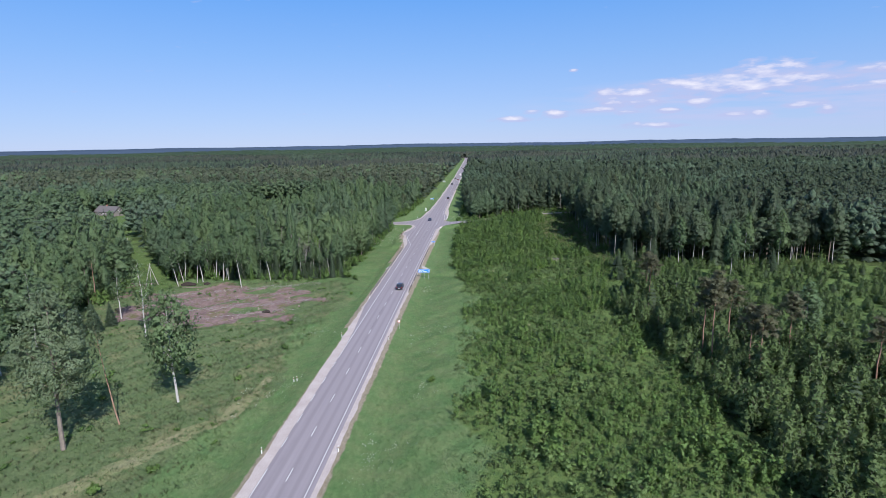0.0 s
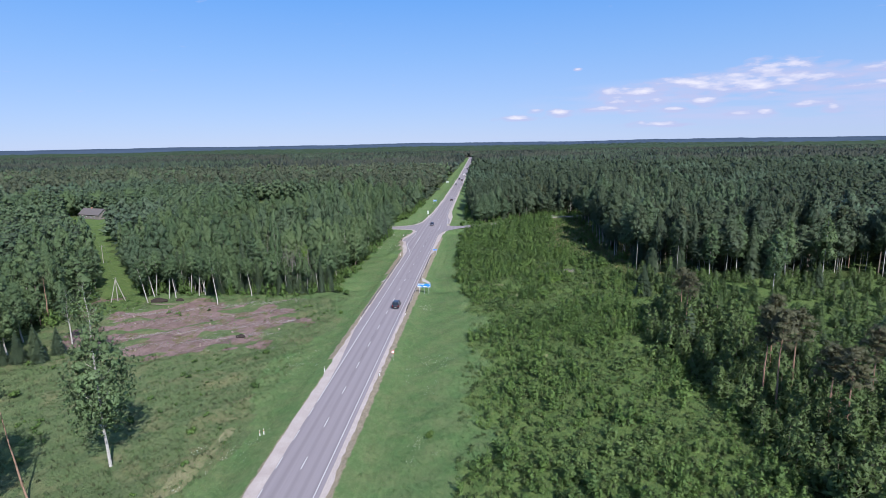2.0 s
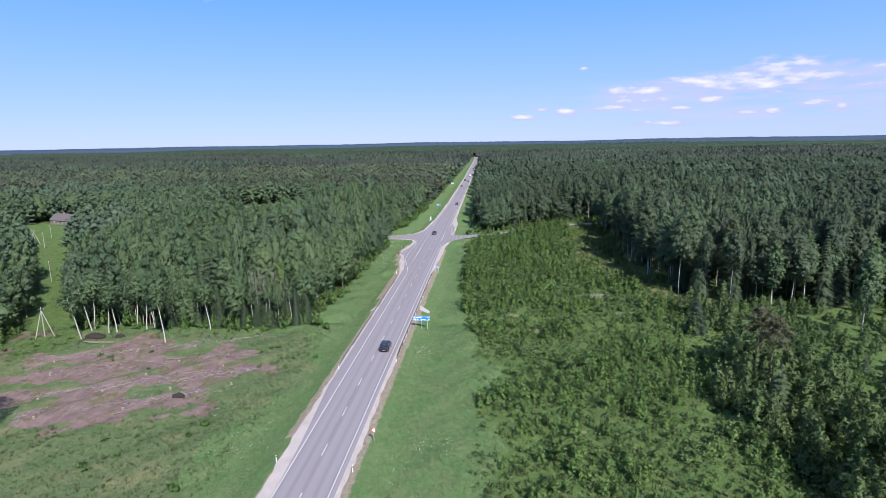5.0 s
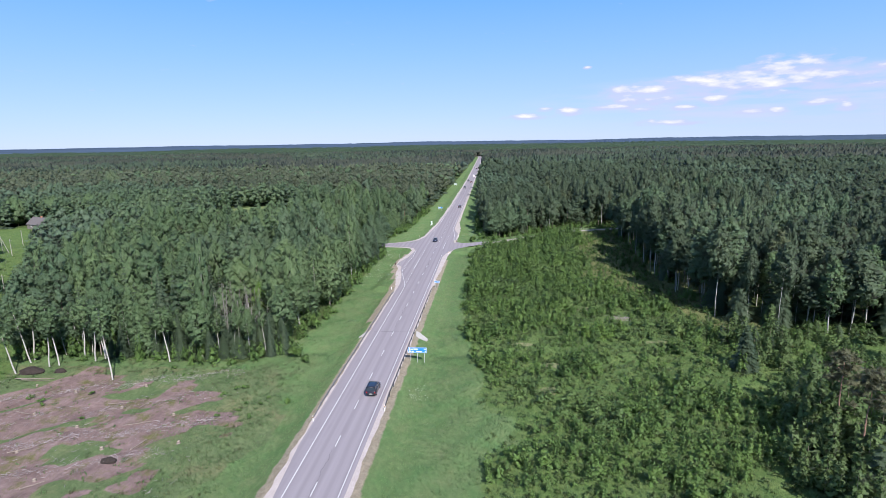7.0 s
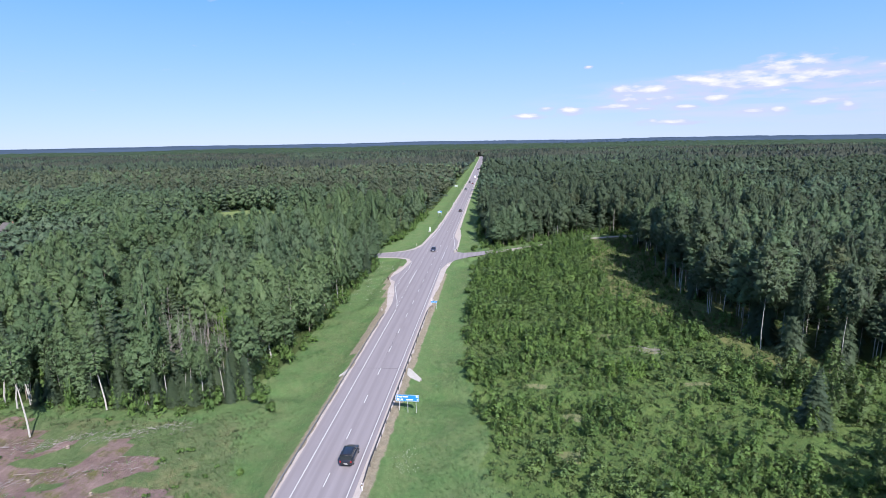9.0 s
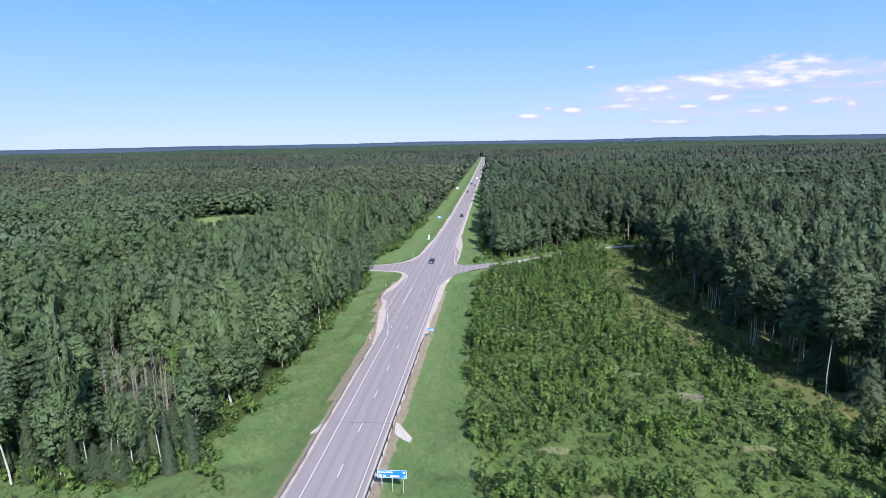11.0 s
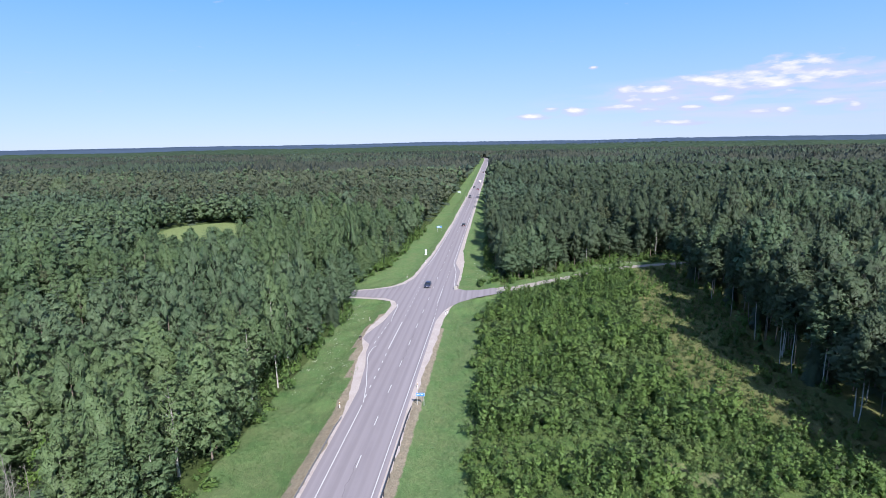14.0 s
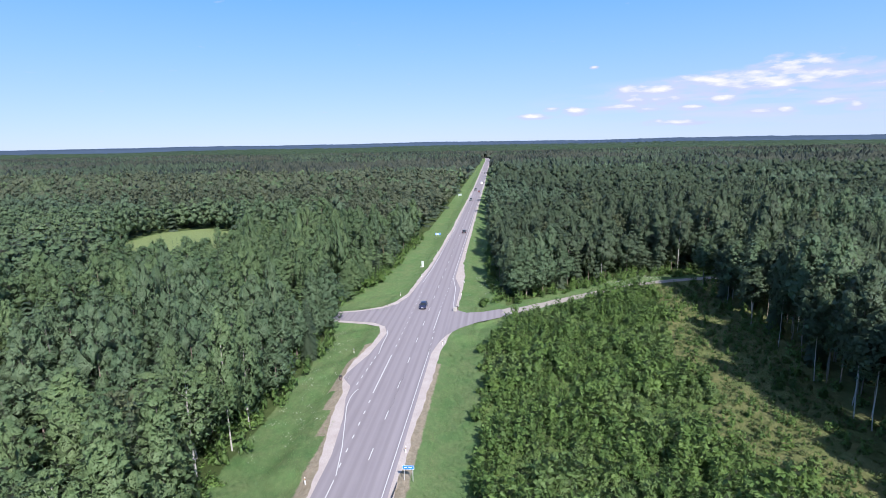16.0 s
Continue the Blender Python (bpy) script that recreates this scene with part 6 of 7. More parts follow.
def guard_rail(x0, y0, y1, face, label, steel):
    """A corrugated steel rail on posts; both ends bend down to the ground."""
    n = int((y1 - y0) / 4)
    t = thing("guard_rail", x0, y0, -0.12, label, "guard rail", 0, "guard rails at the culvert")
    prof = ((0.0, 0.44), (0.045, 0.49), (0.045, 0.545), (0.0, 0.595), (0.045, 0.645), (0.045, 0.70), (0.0, 0.75))
    ys = [0, 1.2, 4, *[8 + 4 * k for k in range(n - 3)], y1 - y0 - 4, y1 - y0 - 1.2, y1 - y0]
    v, f = [], []
    for yy in ys:
        drop = 0.42 * (1 - float(smooth(0, 4, np.float64(min(yy, y1 - y0 - yy)))))
        dx = float(road_x(y0 + yy)) - float(road_x(y0))
        for back in (0, 0.02):
            for px, pz in prof:
                v.append((dx + face * (px - back), yy, pz - drop))
    k = len(prof)
    for i in range(len(ys) - 1):
        for s in range(2):
            for j in range(k - 1):
                a = (i * 2 + s) * k + j
                f.append((a, a + 1, a + 2 * k + 1, a + 2 * k))
        for j in (0, k - 1):
            a = i * 2 * k + j
            f.append((a, a + k, a + 3 * k, a + 2 * k))
    mesh_object("rail", np.array(v), np.array(f), [steel], t)
    for i in range(1, n):
        bm = bmesh.new()
        dx = float(road_x(y0 + 4 * i)) - float(road_x(y0))
        slab(bm, dx - face * 0.14, dx - face * 0.04, 4 * i - 0.06, 4 * i + 0.06, 0, 0.72)
        part("post", bm, steel, t)


guard_rail(-33.1, 158.5, 234.5, 1, "dull grey steel guard rail beside the road", M_RAIL)
guard_rail(-22.1, 162.5, 239.0, -1, "steel guard rail beside the road, coloured dark for its shade", M_SHADED_STEEL)


def board_sign(x, y, rz, w, h, z0, legs, label, rows):
    """A blue board on posts; its lettering cannot be read and stands as bars."""
    base = float(ground_z(x, y)) - 0.05
    t = thing("direction_sign", x, y, base, label, "road sign", rz, "blue signs by the road")
    for i in range(legs):
        bm = bmesh.new()
        px = (-0.36 + 0.72 * i / max(1, legs - 1)) * w if legs > 1 else 0
        rod(bm, (px, 0.06, 0), (px, 0.06, z0 + h - 0.1), 0.045)
        part("post", bm, M_STEEL, t)
    bm = bmesh.new()
    slab(bm, -w / 2, w / 2, -0.02, 0.02, z0, z0 + h)
    bmesh.ops.bevel(bm, geom=[e for e in bm.edges if abs(e.verts[0].co.y - e.verts[1].co.y) > 0.01], offset=0.06, segments=3, affect="EDGES")
    board = part("board", bm, M_BLUE, t, "blue painted board")
    bm = bmesh.new()
    for (a, b, c, d) in ((-w / 2 + 0.03, w / 2 - 0.03, z0 + 0.03, z0 + 0.07), (-w / 2 + 0.03, w / 2 - 0.03, z0 + h - 0.07, z0 + h - 0.03), (-w / 2 + 0.03, -w / 2 + 0.07, z0 + 0.07, z0 + h - 0.07), (w / 2 - 0.07, w / 2 - 0.03, z0 + 0.07, z0 + h - 0.07)):
        slab(bm, a, b, -0.026, -0.021, c, d)
    part("border", bm, M_WHITE, board, "white border line")
    for (px, pz, pw, ph) in rows:
        bm = bmesh.new()
        slab(bm, px * w, (px + pw) * w, -0.026, -0.021, z0 + pz * h, z0 + (pz + ph) * h)
        part("bar", bm, M_WHITE, board, "white lettering bar")
    return t


board_sign(-19.3, 183.2, 0, 3.9, 1.15, 2.1, 3, "wide blue direction sign with white lettering on steel posts",
           [(-0.45, 0.58, 0.06, 0.28), (-0.36, 0.60, 0.13, 0.17), (-0.20, 0.62, 0.22, 0.18), (0.36, 0.62, 0.08, 0.18), (-0.45, 0.14, 0.10, 0.28), (-0.30, 0.18, 0.10, 0.2), (-0.06, 0.16, 0.30, 0.18), (0.40, 0.16, 0.05, 0.18)])
board_sign(-20.9, 239.8, 0, 1.6, 0.6, 1.75, 2, "small blue direction sign with white lettering", [(-0.36, 0.42, 0.26, 0.14), (0.02, 0.42, 0.3, 0.14)])
board_sign(-37.6, 429.6, 0, 2.6, 1.0, 2.0, 2, "blue direction sign beside the far road", [(-0.38, 0.56, 0.5, 0.2), (-0.38, 0.2, 0.62, 0.2)])


def triangle_sign(x, y, rz):
    t = thing("warning_sign", x, y, -0.15, "small triangular warning sign with red edge on a post", "road sign", rz, "")
    bm = bmesh.new()
    rod(bm, (0, 0.05, 0), (0, 0.05, 2.3), 0.035)
    part("post", bm, M_STEEL, t)
    for nm, r, yy, mat in (("border", 0.52, 0.0, M_RED), ("face", 0.38, -0.012, M_WHITE)):
        bm = bmesh.new()
        bmesh.ops.create_cone(bm, cap_ends=True, segments=3, radius1=r, radius2=r, depth=0.02, matrix=Matrix.Translation((0, yy, 1.85)) @ Matrix.Rotation(radians(90), 4, "X") @ Matrix.Rotation(radians(90), 4, "Z"))
        part(nm, bm, mat, t)


triangle_sign(-20.2, 130.6, 0)


def white_board(x, y, w, h, z0, label):
    t = thing("sign_board", x, y, float(ground_z(x, y)) - 0.05, label, "road sign", 3)
    for s in (-0.35, 0.35):
        bm = bmesh.new()
        rod(bm, (s * w, 0.06, 0), (s * w, 0.06, z0 + h), 0.04)
        part("post", bm, M_STEEL, t)
    bm = bmesh.new()
    slab(bm, -w / 2, w / 2, -0.02, 0.02, z0, z0 + h)
    part("board", bm, plain("faded_board", (0.40, 0.48, 0.46), 0.6), t)


white_board(-40.6, 619.0, 2.8, 1.5, 1.6, "pale greenish board on posts beside the far road")


def roadside_box(x, y):
    """The white cabinet on a concrete foot on the verge."""
    t = thing("roadside_cabinet", x, y, float(ground_z(x, y)) - 0.1, "white upright cabinet on a concrete slab beside the road", "cabinet", 4)
    bm = bmesh.new()
    slab(bm, -0.9, 1.3, -0.6, 0.6, 0, 0.2)
    part("slab", bm, M_CONC, t)
    bm = bmesh.new()
    slab(bm, -0.4, 0.4, -0.3, 0.3, 0.2, 2.1)
    bmesh.ops.bevel(bm, geom=bm.edges[:], offset=0.04, segments=2, affect="EDGES")
    part("body", bm, M_WHITE, t)
    bm = bmesh.new()
    slab(bm, -0.45, 0.45, -0.36, 0.36, 2.1, 2.2)
    part("cap", bm, M_STEEL, t, "grey metal cap")
    bm = bmesh.new()
    slab(bm, -0.32, 0.32, -0.325, -0.305, 0.4, 1.9)
    part("door", bm, plain("greenish_panel", (0.45, 0.55, 0.48), 0.5), t, "pale green door")


roadside_box(-36.9, 371.4)


def bench_bin(x, y, rz):
    t = thing("litter_bin", x, y, -0.06, "dark litter bin beside the lay-by", "litter bin", rz)
    bm = bmesh.new()
    rod(bm, (0, 0, 0.1), (0, 0, 0.85), 0.26, 0.3, 12)
    part("body", bm, M_RUST, t)
    bm = bmesh.new()
    rod(bm, (0, 0, 0.86), (0, 0, 0.93), 0.33, 0.3, 12)
    part("lid", bm, M_BLACK, t)
    bm = bmesh.new()
    rod(bm, (0, 0, 0), (0, 0, 0.12), 0.06)
    part("foot", bm, M_STEEL, t)


bench_bin(-39.0, 270.6, 0)
bench_bin(-20.2, 316.5, 0)
for x, y in ((-20.6, 315.2),):
    t = thing("concrete_block", x, y, -0.08, "pale concrete block at the end of the lay-by", "block", 10)
    bm = bmesh.new()
    slab(bm, -0.5, 0.5, -0.4, 0.4, 0, 1.1)
    bmesh.ops.bevel(bm, geom=bm.edges[:], offset=0.05, segments=2, affect="EDGES")
    part("body", bm, M_CONC, t)


def culvert_wall(name_label, pts, z_top, z_low):
    """A sloping concrete wing beside the culvert's mouth."""
    bm = bmesh.new()
    top = [bm.verts.new((x, y, z)) for (x, y), z in zip(pts, z_top)]
    low = [bm.verts.new((x, y, z_low)) for (x, y) in pts]
    n = len(pts)
    bm.faces.new(top)
    bm.faces.new(low[::-1])
    for i in range(n):
        j = (i + 1) % n
        bm.faces.new((top[j], top[i], low[i], low[j]))
    bmesh.ops.recalc_face_normals(bm, faces=bm.faces[:])
    ob = part("culvert_wall", bm, M_CONC)
    tagged(ob, name_label, "wall", "concrete culvert wings")


culvert_wall("pale concrete culvert wing sloping into the ditch", [(-21.9, 200.2), (-21.4, 200.0), (-18.7, 196.4), (-19.0, 195.5), (-20.5, 195.9), (-21.6, 197.2)], (0.12, 0.1, -0.35, -0.45, -0.3, 0.05), -2.2)
culvert_wall("pale concrete culvert wing sloping into the ditch", [(-33.2, 199.4), (-33.6, 199.4), (-34.9, 197.0), (-34.5, 196.2), (-33.8, 196.6), (-33.3, 197.4)], (0.12, 0.1, -0.35, -0.45, -0.3, 0.05), -2.2)


# ---- vehicles ----
M_TYRE = plain("tyre_rubber", (0.02, 0.02, 0.02), 0.9)
M_RIM = plain("alloy_rim", (0.45, 0.45, 0.47), 0.35, 0.8, 0.1)
M_LAMP = plain("lamp_glass", (0.75, 0.76, 0.78), 0.15, 0, 0.05)
M_TAIL = plain("tail_lamp", (0.35, 0.02, 0.02), 0.25, 0, 0.1)


def paint(name, c):
    m = Mat(name, 0.28, 0.0, 0.5)
    m.p.inputs["Coat Weight"].default_value = 0.6
    m.color(m.mix(m.ramp(m.noise(2.0, 3), 0.4, 0.7), c, tuple(v * 0.85 for v in c)))
    return m.m


PAINTS = {"black": paint("black_paint", (0.012, 0.012, 0.018)), "blue": paint("dark_blue_paint", (0.012, 0.014, 0.045)), "white": paint("white_car_paint", (0.75, 0.75, 0.75)),
          "grey": paint("grey_paint", (0.10, 0.10, 0.11)), "red": paint("dark_red_paint", (0.16, 0.015, 0.015))}


def loft(stations, seg_caps=True):
    """A closed skin through cross-sections: (y, half width, z low, z high, roundness)."""
    bm = bmesh.new()
    rings = []
    for y, hw, z0, z1, rd in stations:
        ring = []
        for sx, sz in ((-1, 0), (-1, 1), (1, 1), (1, 0)):
            cx, cz = sx * (hw - rd), (z1 - rd if sz else z0 + rd * 0.5)
            a0 = {(-1, 0): 180, (-1, 1): 90, (1, 1): 0, (1, 0): 270}[(sx, sz)]
            order = (90, 45, 0) if (sx, sz) in ((-1, 0), (-1, 1), (1, 1), (1, 0)) else ()
            for da in order:
                a = radians(a0 + da)
                ring.append(bm.verts.new((cx + rd * math.cos(a), y, cz + (rd if sz else rd * 0.5) * math.sin(a))))
        rings.append(ring)
    k = len(rings[0])
    for a, b in zip(rings, rings[1:]):
        for i in range(k):
            bm.faces.new((a[i], a[(i + 1) % k], b[(i + 1) % k], b[i]))
    bm.faces.new(rings[0])
    bm.faces.new(rings[-1][::-1])
    bmesh.ops.recalc_face_normals(bm, faces=bm.faces[:])
    for f in bm.faces:
        f.smooth = True
    return bm


def car(x, y, rz, colour, label, shape="sedan"):
    """rz 0: it drives along +y."""
    t = thing("car", x, y, 0.01, label, "car", rz, "cars on the road")
    pt = PAINTS[colour]
    if shape == "suv":
        L, hw, belt, roof, cab = 4.7, 0.93, 1.12, 1.78, ((-2.22, 0.80), (-2.05, 0.78), (0.25, 0.78), (1.05, 0.84))
    elif shape == "van":
        L, hw, belt, roof, cab = 5.6, 1.0, 1.45, 2.5, ((-2.75, 0.96), (-2.7, 0.95), (1.4, 0.93), (2.2, 0.95))
    else:
        L, hw, belt, roof, cab = 4.5, 0.90, 0.95, 1.46, ((-1.95, 0.74), (-1.25, 0.68), (0.35, 0.68), (1.15, 0.78))
    h = L / 2
    bm = loft([(-h, hw * 0.86, 0.38, belt - 0.12, 0.12), (-h + 0.12, hw * 0.96, 0.26, belt - 0.02, 0.14), (-h * 0.5, hw, 0.22, belt, 0.14), (h * 0.3, hw, 0.22, belt, 0.14),
               (h * 0.55, hw * 0.98, 0.22, belt - 0.06, 0.16), (h - 0.25, hw * 0.93, 0.26, belt - 0.22, 0.16), (h, hw * 0.80, 0.36, belt - 0.36, 0.12)])
    body = part("body", bm, pt, t)
    (ya, wa), (yb, wb), (yc, wc), (yd, wd) = cab
    bm = bmesh.new()
    lo = [bm.verts.new(p) for p in ((-wa, ya, belt - 0.03), (wa, ya, belt - 0.03), (wd, yd, belt - 0.06), (-wd, yd, belt - 0.06))]
    hi = [bm.verts.new(p) for p in ((-wb, yb, roof - 0.05), (wb, yb, roof - 0.05), (wc, yc, roof - 0.05), (-wc, yc, roof - 0.05))]
    for f in ((0, 1), (1, 2), (2, 3), (3, 0)):
        bm.faces.new((lo[f[0]], lo[f[1]], hi[f[1]], hi[f[0]]))
    bm.faces.new(hi)
    part("windows", bm, pt if shape == "van" else M_GLASS, t, "" if shape == "van" else "dark glass")
    bm = loft([(yb - 0.06, wb * 0.96, roof - 0.09, roof - 0.02, 0.03), (yb + 0.25, wb + 0.01, roof - 0.09, roof, 0.04), (yc - 0.3, wc + 0.01, roof - 0.09, roof, 0.04), (yc + 0.06, wc * 0.96, roof - 0.09, roof - 0.02, 0.03)])
    part("roof", bm, pt, t)
    for s in (-1, 1):
        for (xa, yy, wide) in ((wa, ya, 1), (wd, yd, 1)):
            bm = bmesh.new()
            top = (s * wb, yb, roof - 0.05) if yy == ya else (s * wc, yc, roof - 0.05)
            rod(bm, (s * xa, yy, belt - 0.04), top, 0.05, 0.04, 6)
            part("pillar", bm, pt, t)
        bm = bmesh.new()
        rod(bm, (s * (wb + wa) / 2 * 1.0, (yb + yc) / 2, belt), (s * wb, (yb + yc) / 2, roof - 0.05), 0.04, 0.04, 6)
        part("pillar", bm, pt, t)
        for yy in (-h * 0.62, h * 0.62):
            r = 0.36 if shape != "sedan" else 0.32
            bm = bmesh.new()
            rod(bm, (s * (hw - 0.22), yy, r), (s * (hw + 0.01), yy, r), r, r, 16)
            wh = part("wheel", bm, M_TYRE, t, "black tyre")
            bm = bmesh.new()
            rod(bm, (s * (hw + 0.005), yy, r), (s * (hw + 0.025), yy, r), r * 0.62, r * 0.55, 12)
            part("rim", bm, M_RIM, wh)
        bm = bmesh.new()
        slab(bm, s * hw * 0.45, s * hw * 0.84, h - 0.14, h - 0.03, belt - 0.52, belt - 0.36)
        part("headlight", bm, M_LAMP, t)
        bm = bmesh.new()
        slab(bm, s * hw * 0.68, s * hw * 0.90, -h - 0.005, -h + 0.08, belt - 0.38, belt - 0.12)
        part("tail_light", bm, M_TAIL, t)
        bm = bmesh.new()
        slab(bm, s * (hw + 0.0), s * (hw + 0.17), yd - 0.55, yd - 0.40, belt - 0.02, belt + 0.13)
        bmesh.ops.bevel(bm, geom=bm.edges[:], offset=0.02, segments=1, affect="EDGES")
        part("mirror", bm, pt, t)
    for yy in (-h - 0.012, h - 0.005):
        bm = bmesh.new()
        slab(bm, -0.26, 0.26, yy - 0.01, yy + 0.012, 0.50, 0.61)
        part("plate", bm, M_WHITE, t, "pale plate with plain bar")
    bm = bmesh.new()
    slab(bm, -hw * 0.8, hw * 0.8, -h - 0.04, -h + 0.1, 0.36, 0.52)
    part("bumper", bm, M_BLACK, t, "dark plastic bumper")
    if shape == "suv":
        for s in (-0.6, 0.6):
            bm = bmesh.new()
            rod(bm, (s, yb + 0.1, roof + 0.03), (s, yc - 0.1, roof + 0.03), 0.025, None, 6)
            part("roof_rail", bm, M_BLACK, t)
    if shape == "van":
        bm = bmesh.new()
        slab(bm, -0.82, 0.82, 2.02, 2.12, 1.5, 2.2)
        part("windscreen", bm, M_GLASS, t, "dark windscreen")
    return t


def lane(y, side):
    return float(road_x(y)) + 1.85 * side


car(lane(168.3, 1), 168.3, 0, "black", "black off-road car driving along the road", "suv")
car(lane(318, -1), 318, 180, "blue", "dark blue saloon car on the junction")
car(lane(441, 1), 441, 0, "black", "black saloon car on the far road")
car(lane(585, -1), 585, 180, "grey", "dark grey car on the far road", "suv")
car(lane(650, 1), 650, 0, "red", "dark red car on the far road")
car(lane(668, -1), 668, 180, "black", "black car on the far road", "suv")
car(lane(735, 1), 735, 0, "white", "white delivery van on the far road", "van")
car(lane(755, 1), 755, 0, "grey", "dark grey car on the far road")
car(lane(900, 1), 900, 0, "black", "black car on the far road", "suv")
car(lane(930, -1), 930, 180, "white", "white car on the far road")

# ---- road, last: surfaces, then their markings ----
ASPHALT_L = ([-300, 118, 130, 150, 236, 245, 256, 263, 268, 271.5, 274, 284, 297, 325, 336, 368, 440, 560], [-3.75, -3.75, -4.2, -5.6, -5.6, -5.7, -7.0, -8.5, -8.9, -11.2, -11.2, -9.0, -7.9, -7.8, -7.1, -5.4, -4.2, -3.9])
ASPHALT_R = ([-300, 230, 285, 293, 300, 318, 338, 351, 372, 440, 560], [4.3, 4.4, 4.2, 5.4, 7.6, 6.9, 6.9, 4.4, 4.3, 4.3, 4.0])
GRAVEL_L = ([-300, 60, 150, 236, 248, 258, 266, 272, 280, 290, 300, 330, 345, 372, 450, 600], [-5.4, -5.5, -6.0, -6.0, -7.6, -9.3, -9.7, -11.5, -11.5, -9.9, -9.4, -8.6, -7.8, -6.4, -5.3, -4.9])
GRAVEL_R = ([-300, 90, 160, 240, 270, 288, 297, 302, 318, 338, 352, 375, 450, 600], [5.0, 5.2, 5.1, 5.1, 5.8, 6.2, 7.2, 8.2, 7.6, 7.6, 7.4, 5.6, 5.4, 5.0])
FINE = np.concatenate([np.arange(-300, 50, 5.0), np.arange(50, 380, 0.8), np.arange(380, 600, 5.0), np.arange(600, 1700, 20.0)])
_w = np.random.default_rng(81).normal(0, 1, (2, len(FINE)))
WORN = 0.06 * (_w + np.roll(_w, 1, 1) + np.roll(_w, 2, 1)) + 0.05 * np.sin(FINE * 0.37)
strip("shoulder", FINE, np.interp(FINE, *GRAVEL_L) + WORN[0], np.interp(FINE, *GRAVEL_R) + WORN[1], -0.045, M_GRAVEL, "pale gravel shoulder beside the asphalt", "shoulder")
ROAD = strip("road", FINE, np.interp(FINE, *ASPHALT_L), np.interp(FINE, *ASPHALT_R), 0.0, M_ASPHALT, "worn grey asphalt country road with white markings", "road")


def flat_piece(name, outline, z, mat, label, category):
    bm = bmesh.new()
    bm.faces.new([bm.verts.new((x, y, z)) for x, y in outline])
    bmesh.ops.triangulate(bm, faces=bm.faces[:])
    bmesh.ops.recalc_face_normals(bm, faces=bm.faces[:])
    return tagged(part(name, bm, mat), label, category, kind="structure")


flat_piece("side_road", [(-34.0, 294), (-35.6, 298), (-36.8, 302), (-40, 304.7), (-52, 306.5), (-80, 306.0), (-80, 311.2), (-53.5, 311.8), (-46.6, 313.7), (-40.5, 317), (-37.2, 321), (-35.2, 329), (-33.5, 333)], -0.012, M_ASPHALT, "asphalt mouth of a narrow side road", "road")
flat_piece("side_road_mouth", [(-22.5, 291), (-21.4, 296), (-18.4, 301.5), (-14.4, 306), (-9.5, 309.5), (-6.2, 312.2), (-8.8, 317.4), (-13, 314.8), (-17.5, 313.8), (-20.6, 316.5), (-22.5, 319)], -0.012, M_ASPHALT, "asphalt mouth of a gravel track", "road")
flat_piece("verge_gravel", [(-34, 292), (-36.6, 296), (-38.2, 302), (-42, 303.6), (-52, 305.3), (-80, 304.8), (-80, 312.4), (-53, 313), (-46, 315.2), (-41, 318.4), (-38.2, 323), (-36.2, 331), (-34, 336)], -0.055, M_GRAVEL, "gravel edge of the side road", "shoulder")


def track():
    xs = np.arange(-8.5, 78, 1.0)
    yc = track_y(xs)
    w = np.interp(xs, [-8, 3, 30, 80], [2.6, 1.6, 1.5, 1.5]) + 0.15 * np.sin(xs * 1.1)
    z = ground_z(xs, yc) + np.interp(xs, [-8.5, -5], [0.04, 0.06])
    dx, dy = np.gradient(xs), np.gradient(yc)
    ln = np.hypot(dx, dy)
    nx, ny = -dy / ln, dx / ln
    v = np.concatenate([np.stack([xs + nx * w * s, yc + ny * w * s, z + (0.03 if s == 0 else 0)], 1) for s in (-1, 0, 1)])
    m = len(xs)
    f = [(k * m + i, k * m + i + 1, (k + 1) * m + i + 1, (k + 1) * m + i) for k in range(2) for i in range(m - 1)]
    tagged(mesh_object("gravel_track", v, f, [M_TRACK]), "pale gravel track leading into the wood", "track", kind="structure")


track()


def ribbon(name, ys, off, width, z=0.012):
    ys = np.asarray(ys, float)
    ob = strip(name, ys, np.asarray(off, float) - width / 2, np.asarray(off, float) + width / 2, z, M_PAINT, "", "", parent=ROAD)
    return ob


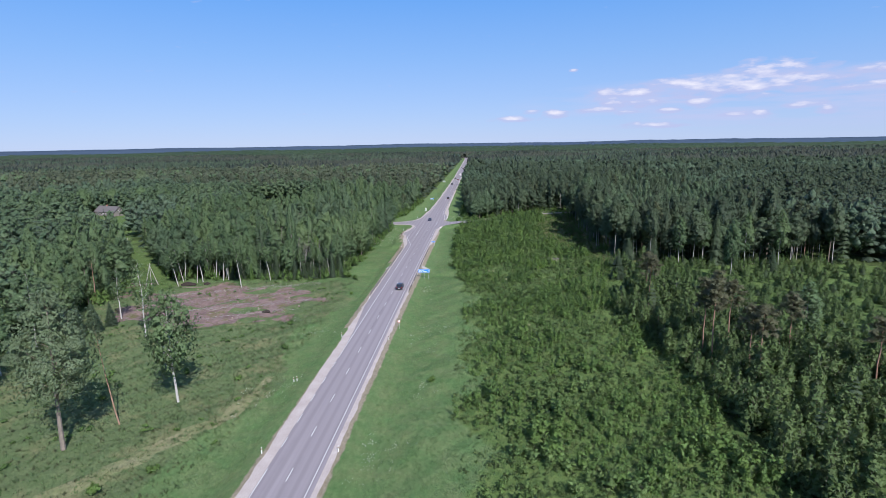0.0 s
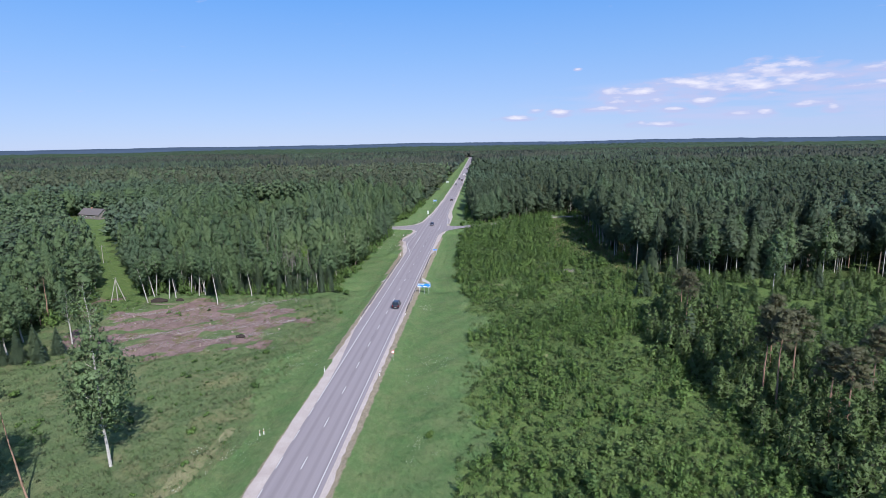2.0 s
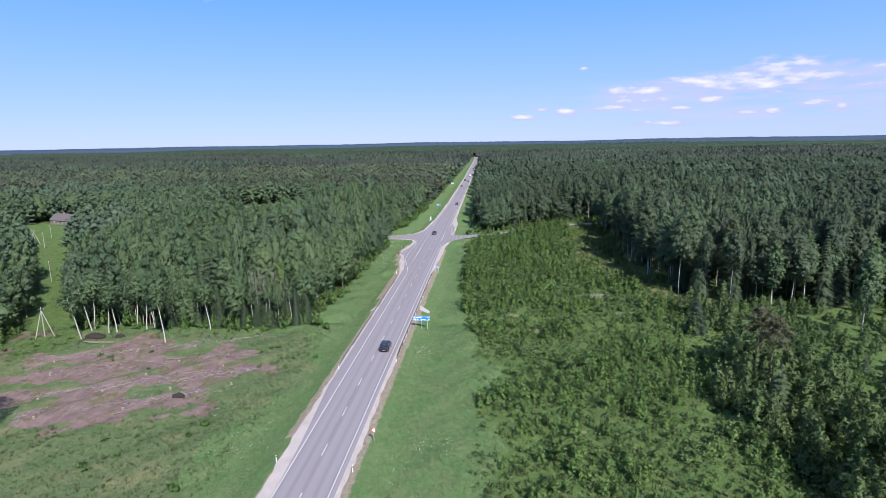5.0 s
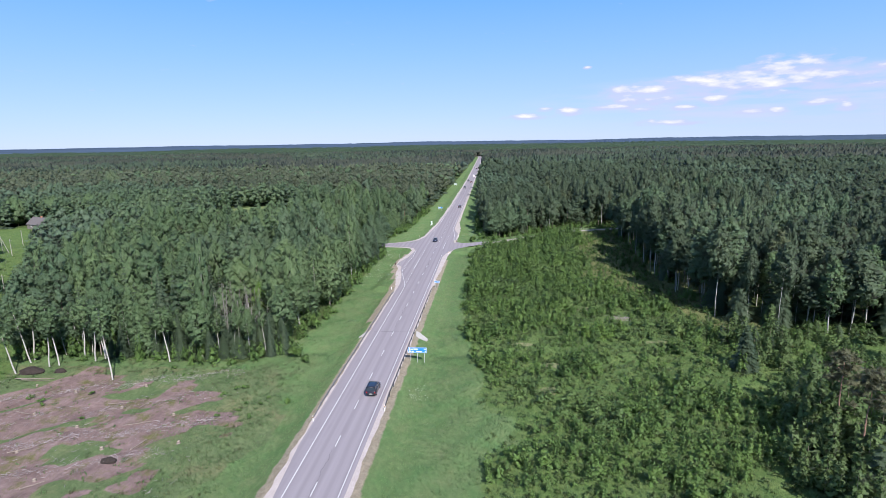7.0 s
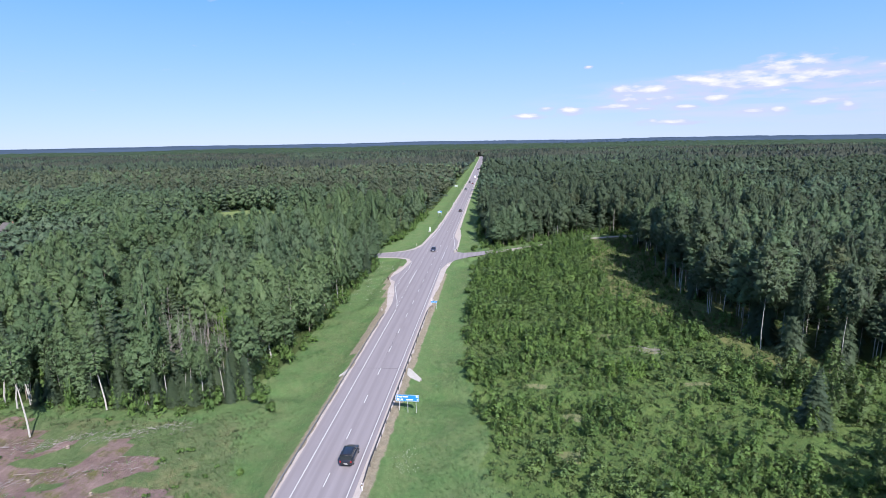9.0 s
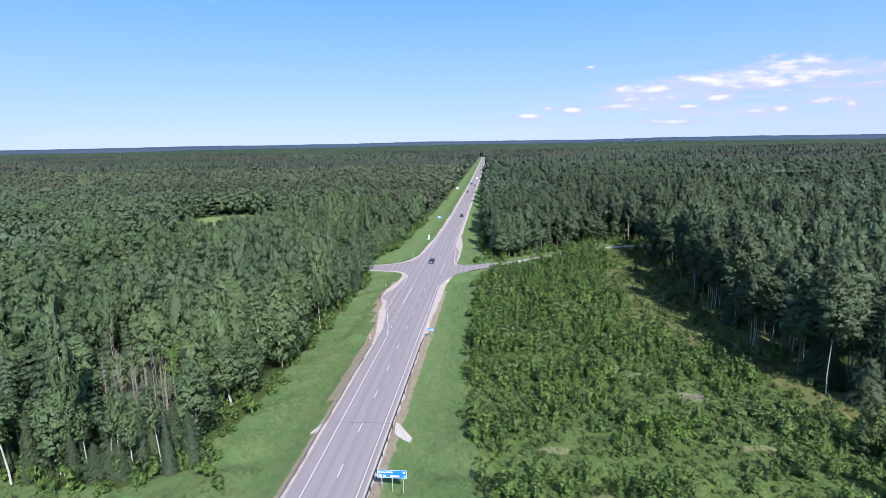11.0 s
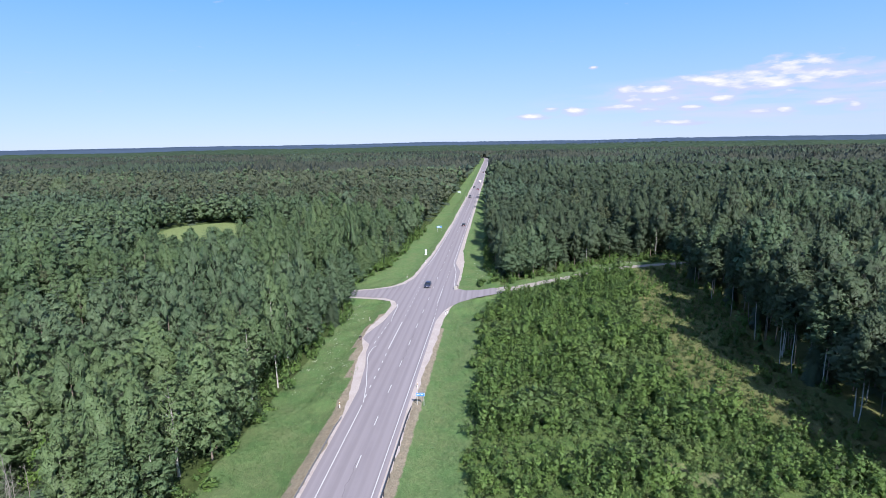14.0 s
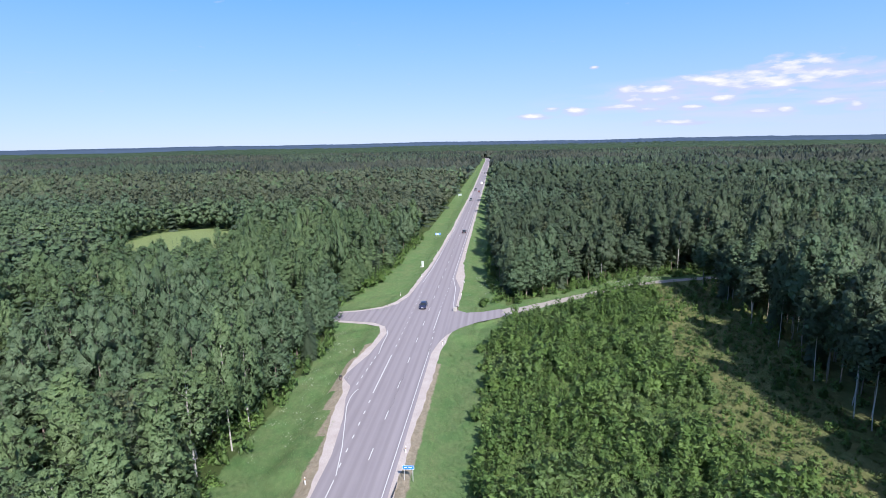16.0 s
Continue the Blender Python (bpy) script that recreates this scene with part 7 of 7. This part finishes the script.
LONG = FINE
a = LONG[(LONG >= -300) & (LONG < 288)]
ribbon("edge_line", a, 3.62, 0.12)
a = LONG[(LONG > 352)]
ribbon("edge_line", a, 3.55, 0.12)
a = LONG[(LONG > 345)]
ribbon("edge_line", a, np.interp(a, [345, 372, 450, 600], [-5.6, -4.6, -3.7, -3.6]), 0.12)
ribbon("edge_line", np.arange(111, 241, 2.0), -3.6, 0.13)
ribbon("edge_line", np.arange(-120, 73, 5.0), -3.6, 0.13)
a = np.arange(240, 267.5, 1.0)
ribbon("edge_line", a, np.interp(a, [240, 247, 254, 260, 263, 265.5, 267], [-3.6, -4.7, -6.2, -7.5, -7.75, -7.6, -7.1]), 0.13)
a = np.arange(284, 299.5, 1.0)
ribbon("edge_line", a, np.interp(a, [284, 290, 296, 299], [-7.0, -7.4, -7.5, -8.0]), 0.12)
ribbon("lane_line", np.arange(265.5, 285.5, 2.0), -4.1, 0.17)
ribbon("lane_line", np.arange(300, 316.5, 2.0), 3.0, 0.14)


def dashes(name, y0, y1, period, length, off0, off1, width):
    y = y0
    while y < y1:
        o0 = off0 + (off1 - off0) * (y - y0) / (y1 - y0)
        ribbon(name, [y, y + length], o0, width)
        y += period


dashes("centre_dash", -27.3, 700, 11.8, 3.1, 0, 0, 0.13)
dashes("edge_dash", 75.6, 110, 7.6, 2.9, -3.6, -3.6, 0.13)
dashes("lane_dash", 242.0, 263, 3.9, 1.1, -3.75, -4.0, 0.16)
dashes("lane_dash", 288.5, 336, 4.0, 1.1, -4.1, -4.4, 0.13)
dashes("lane_dash", 286, 300, 3.9, 1.1, 3.6, 3.2, 0.13)
dashes("lane_dash", 318, 350, 3.9, 1.1, 2.9, 3.5, 0.13)
dashes("lay_by_dash", 268.5, 284, 3.2, 1.5, -7.9, -7.2, 0.14)
a = np.arange(316, 352, 1.0)
ribbon("edge_line", a, np.interp(a, [316, 322, 338, 351], [6.6, 6.1, 5.4, 3.7]), 0.15)


# seams and cracks in the asphalt
M_CRACK = plain("tar_seam", (0.10, 0.092, 0.096), 0.9)
for y0, y1, off in ((203, 223, -0.25), (130, 149, -0.15), (258, 276, 0.2)):
    ys = np.arange(y0, y1, 0.7)
    wob = off + 0.12 * np.sin(ys * 1.3) + 0.07 * np.sin(ys * 3.1)
    strip("crack", ys, wob - 0.022, wob + 0.022, 0.008, M_CRACK, "", "", parent=ROAD)
# the joint over the culvert, straight across
bm = bmesh.new()
slab(bm, -32.0, -22.7, 199.95, 200.05, 0.004, 0.01)
part("joint", bm, M_CRACK, ROAD)
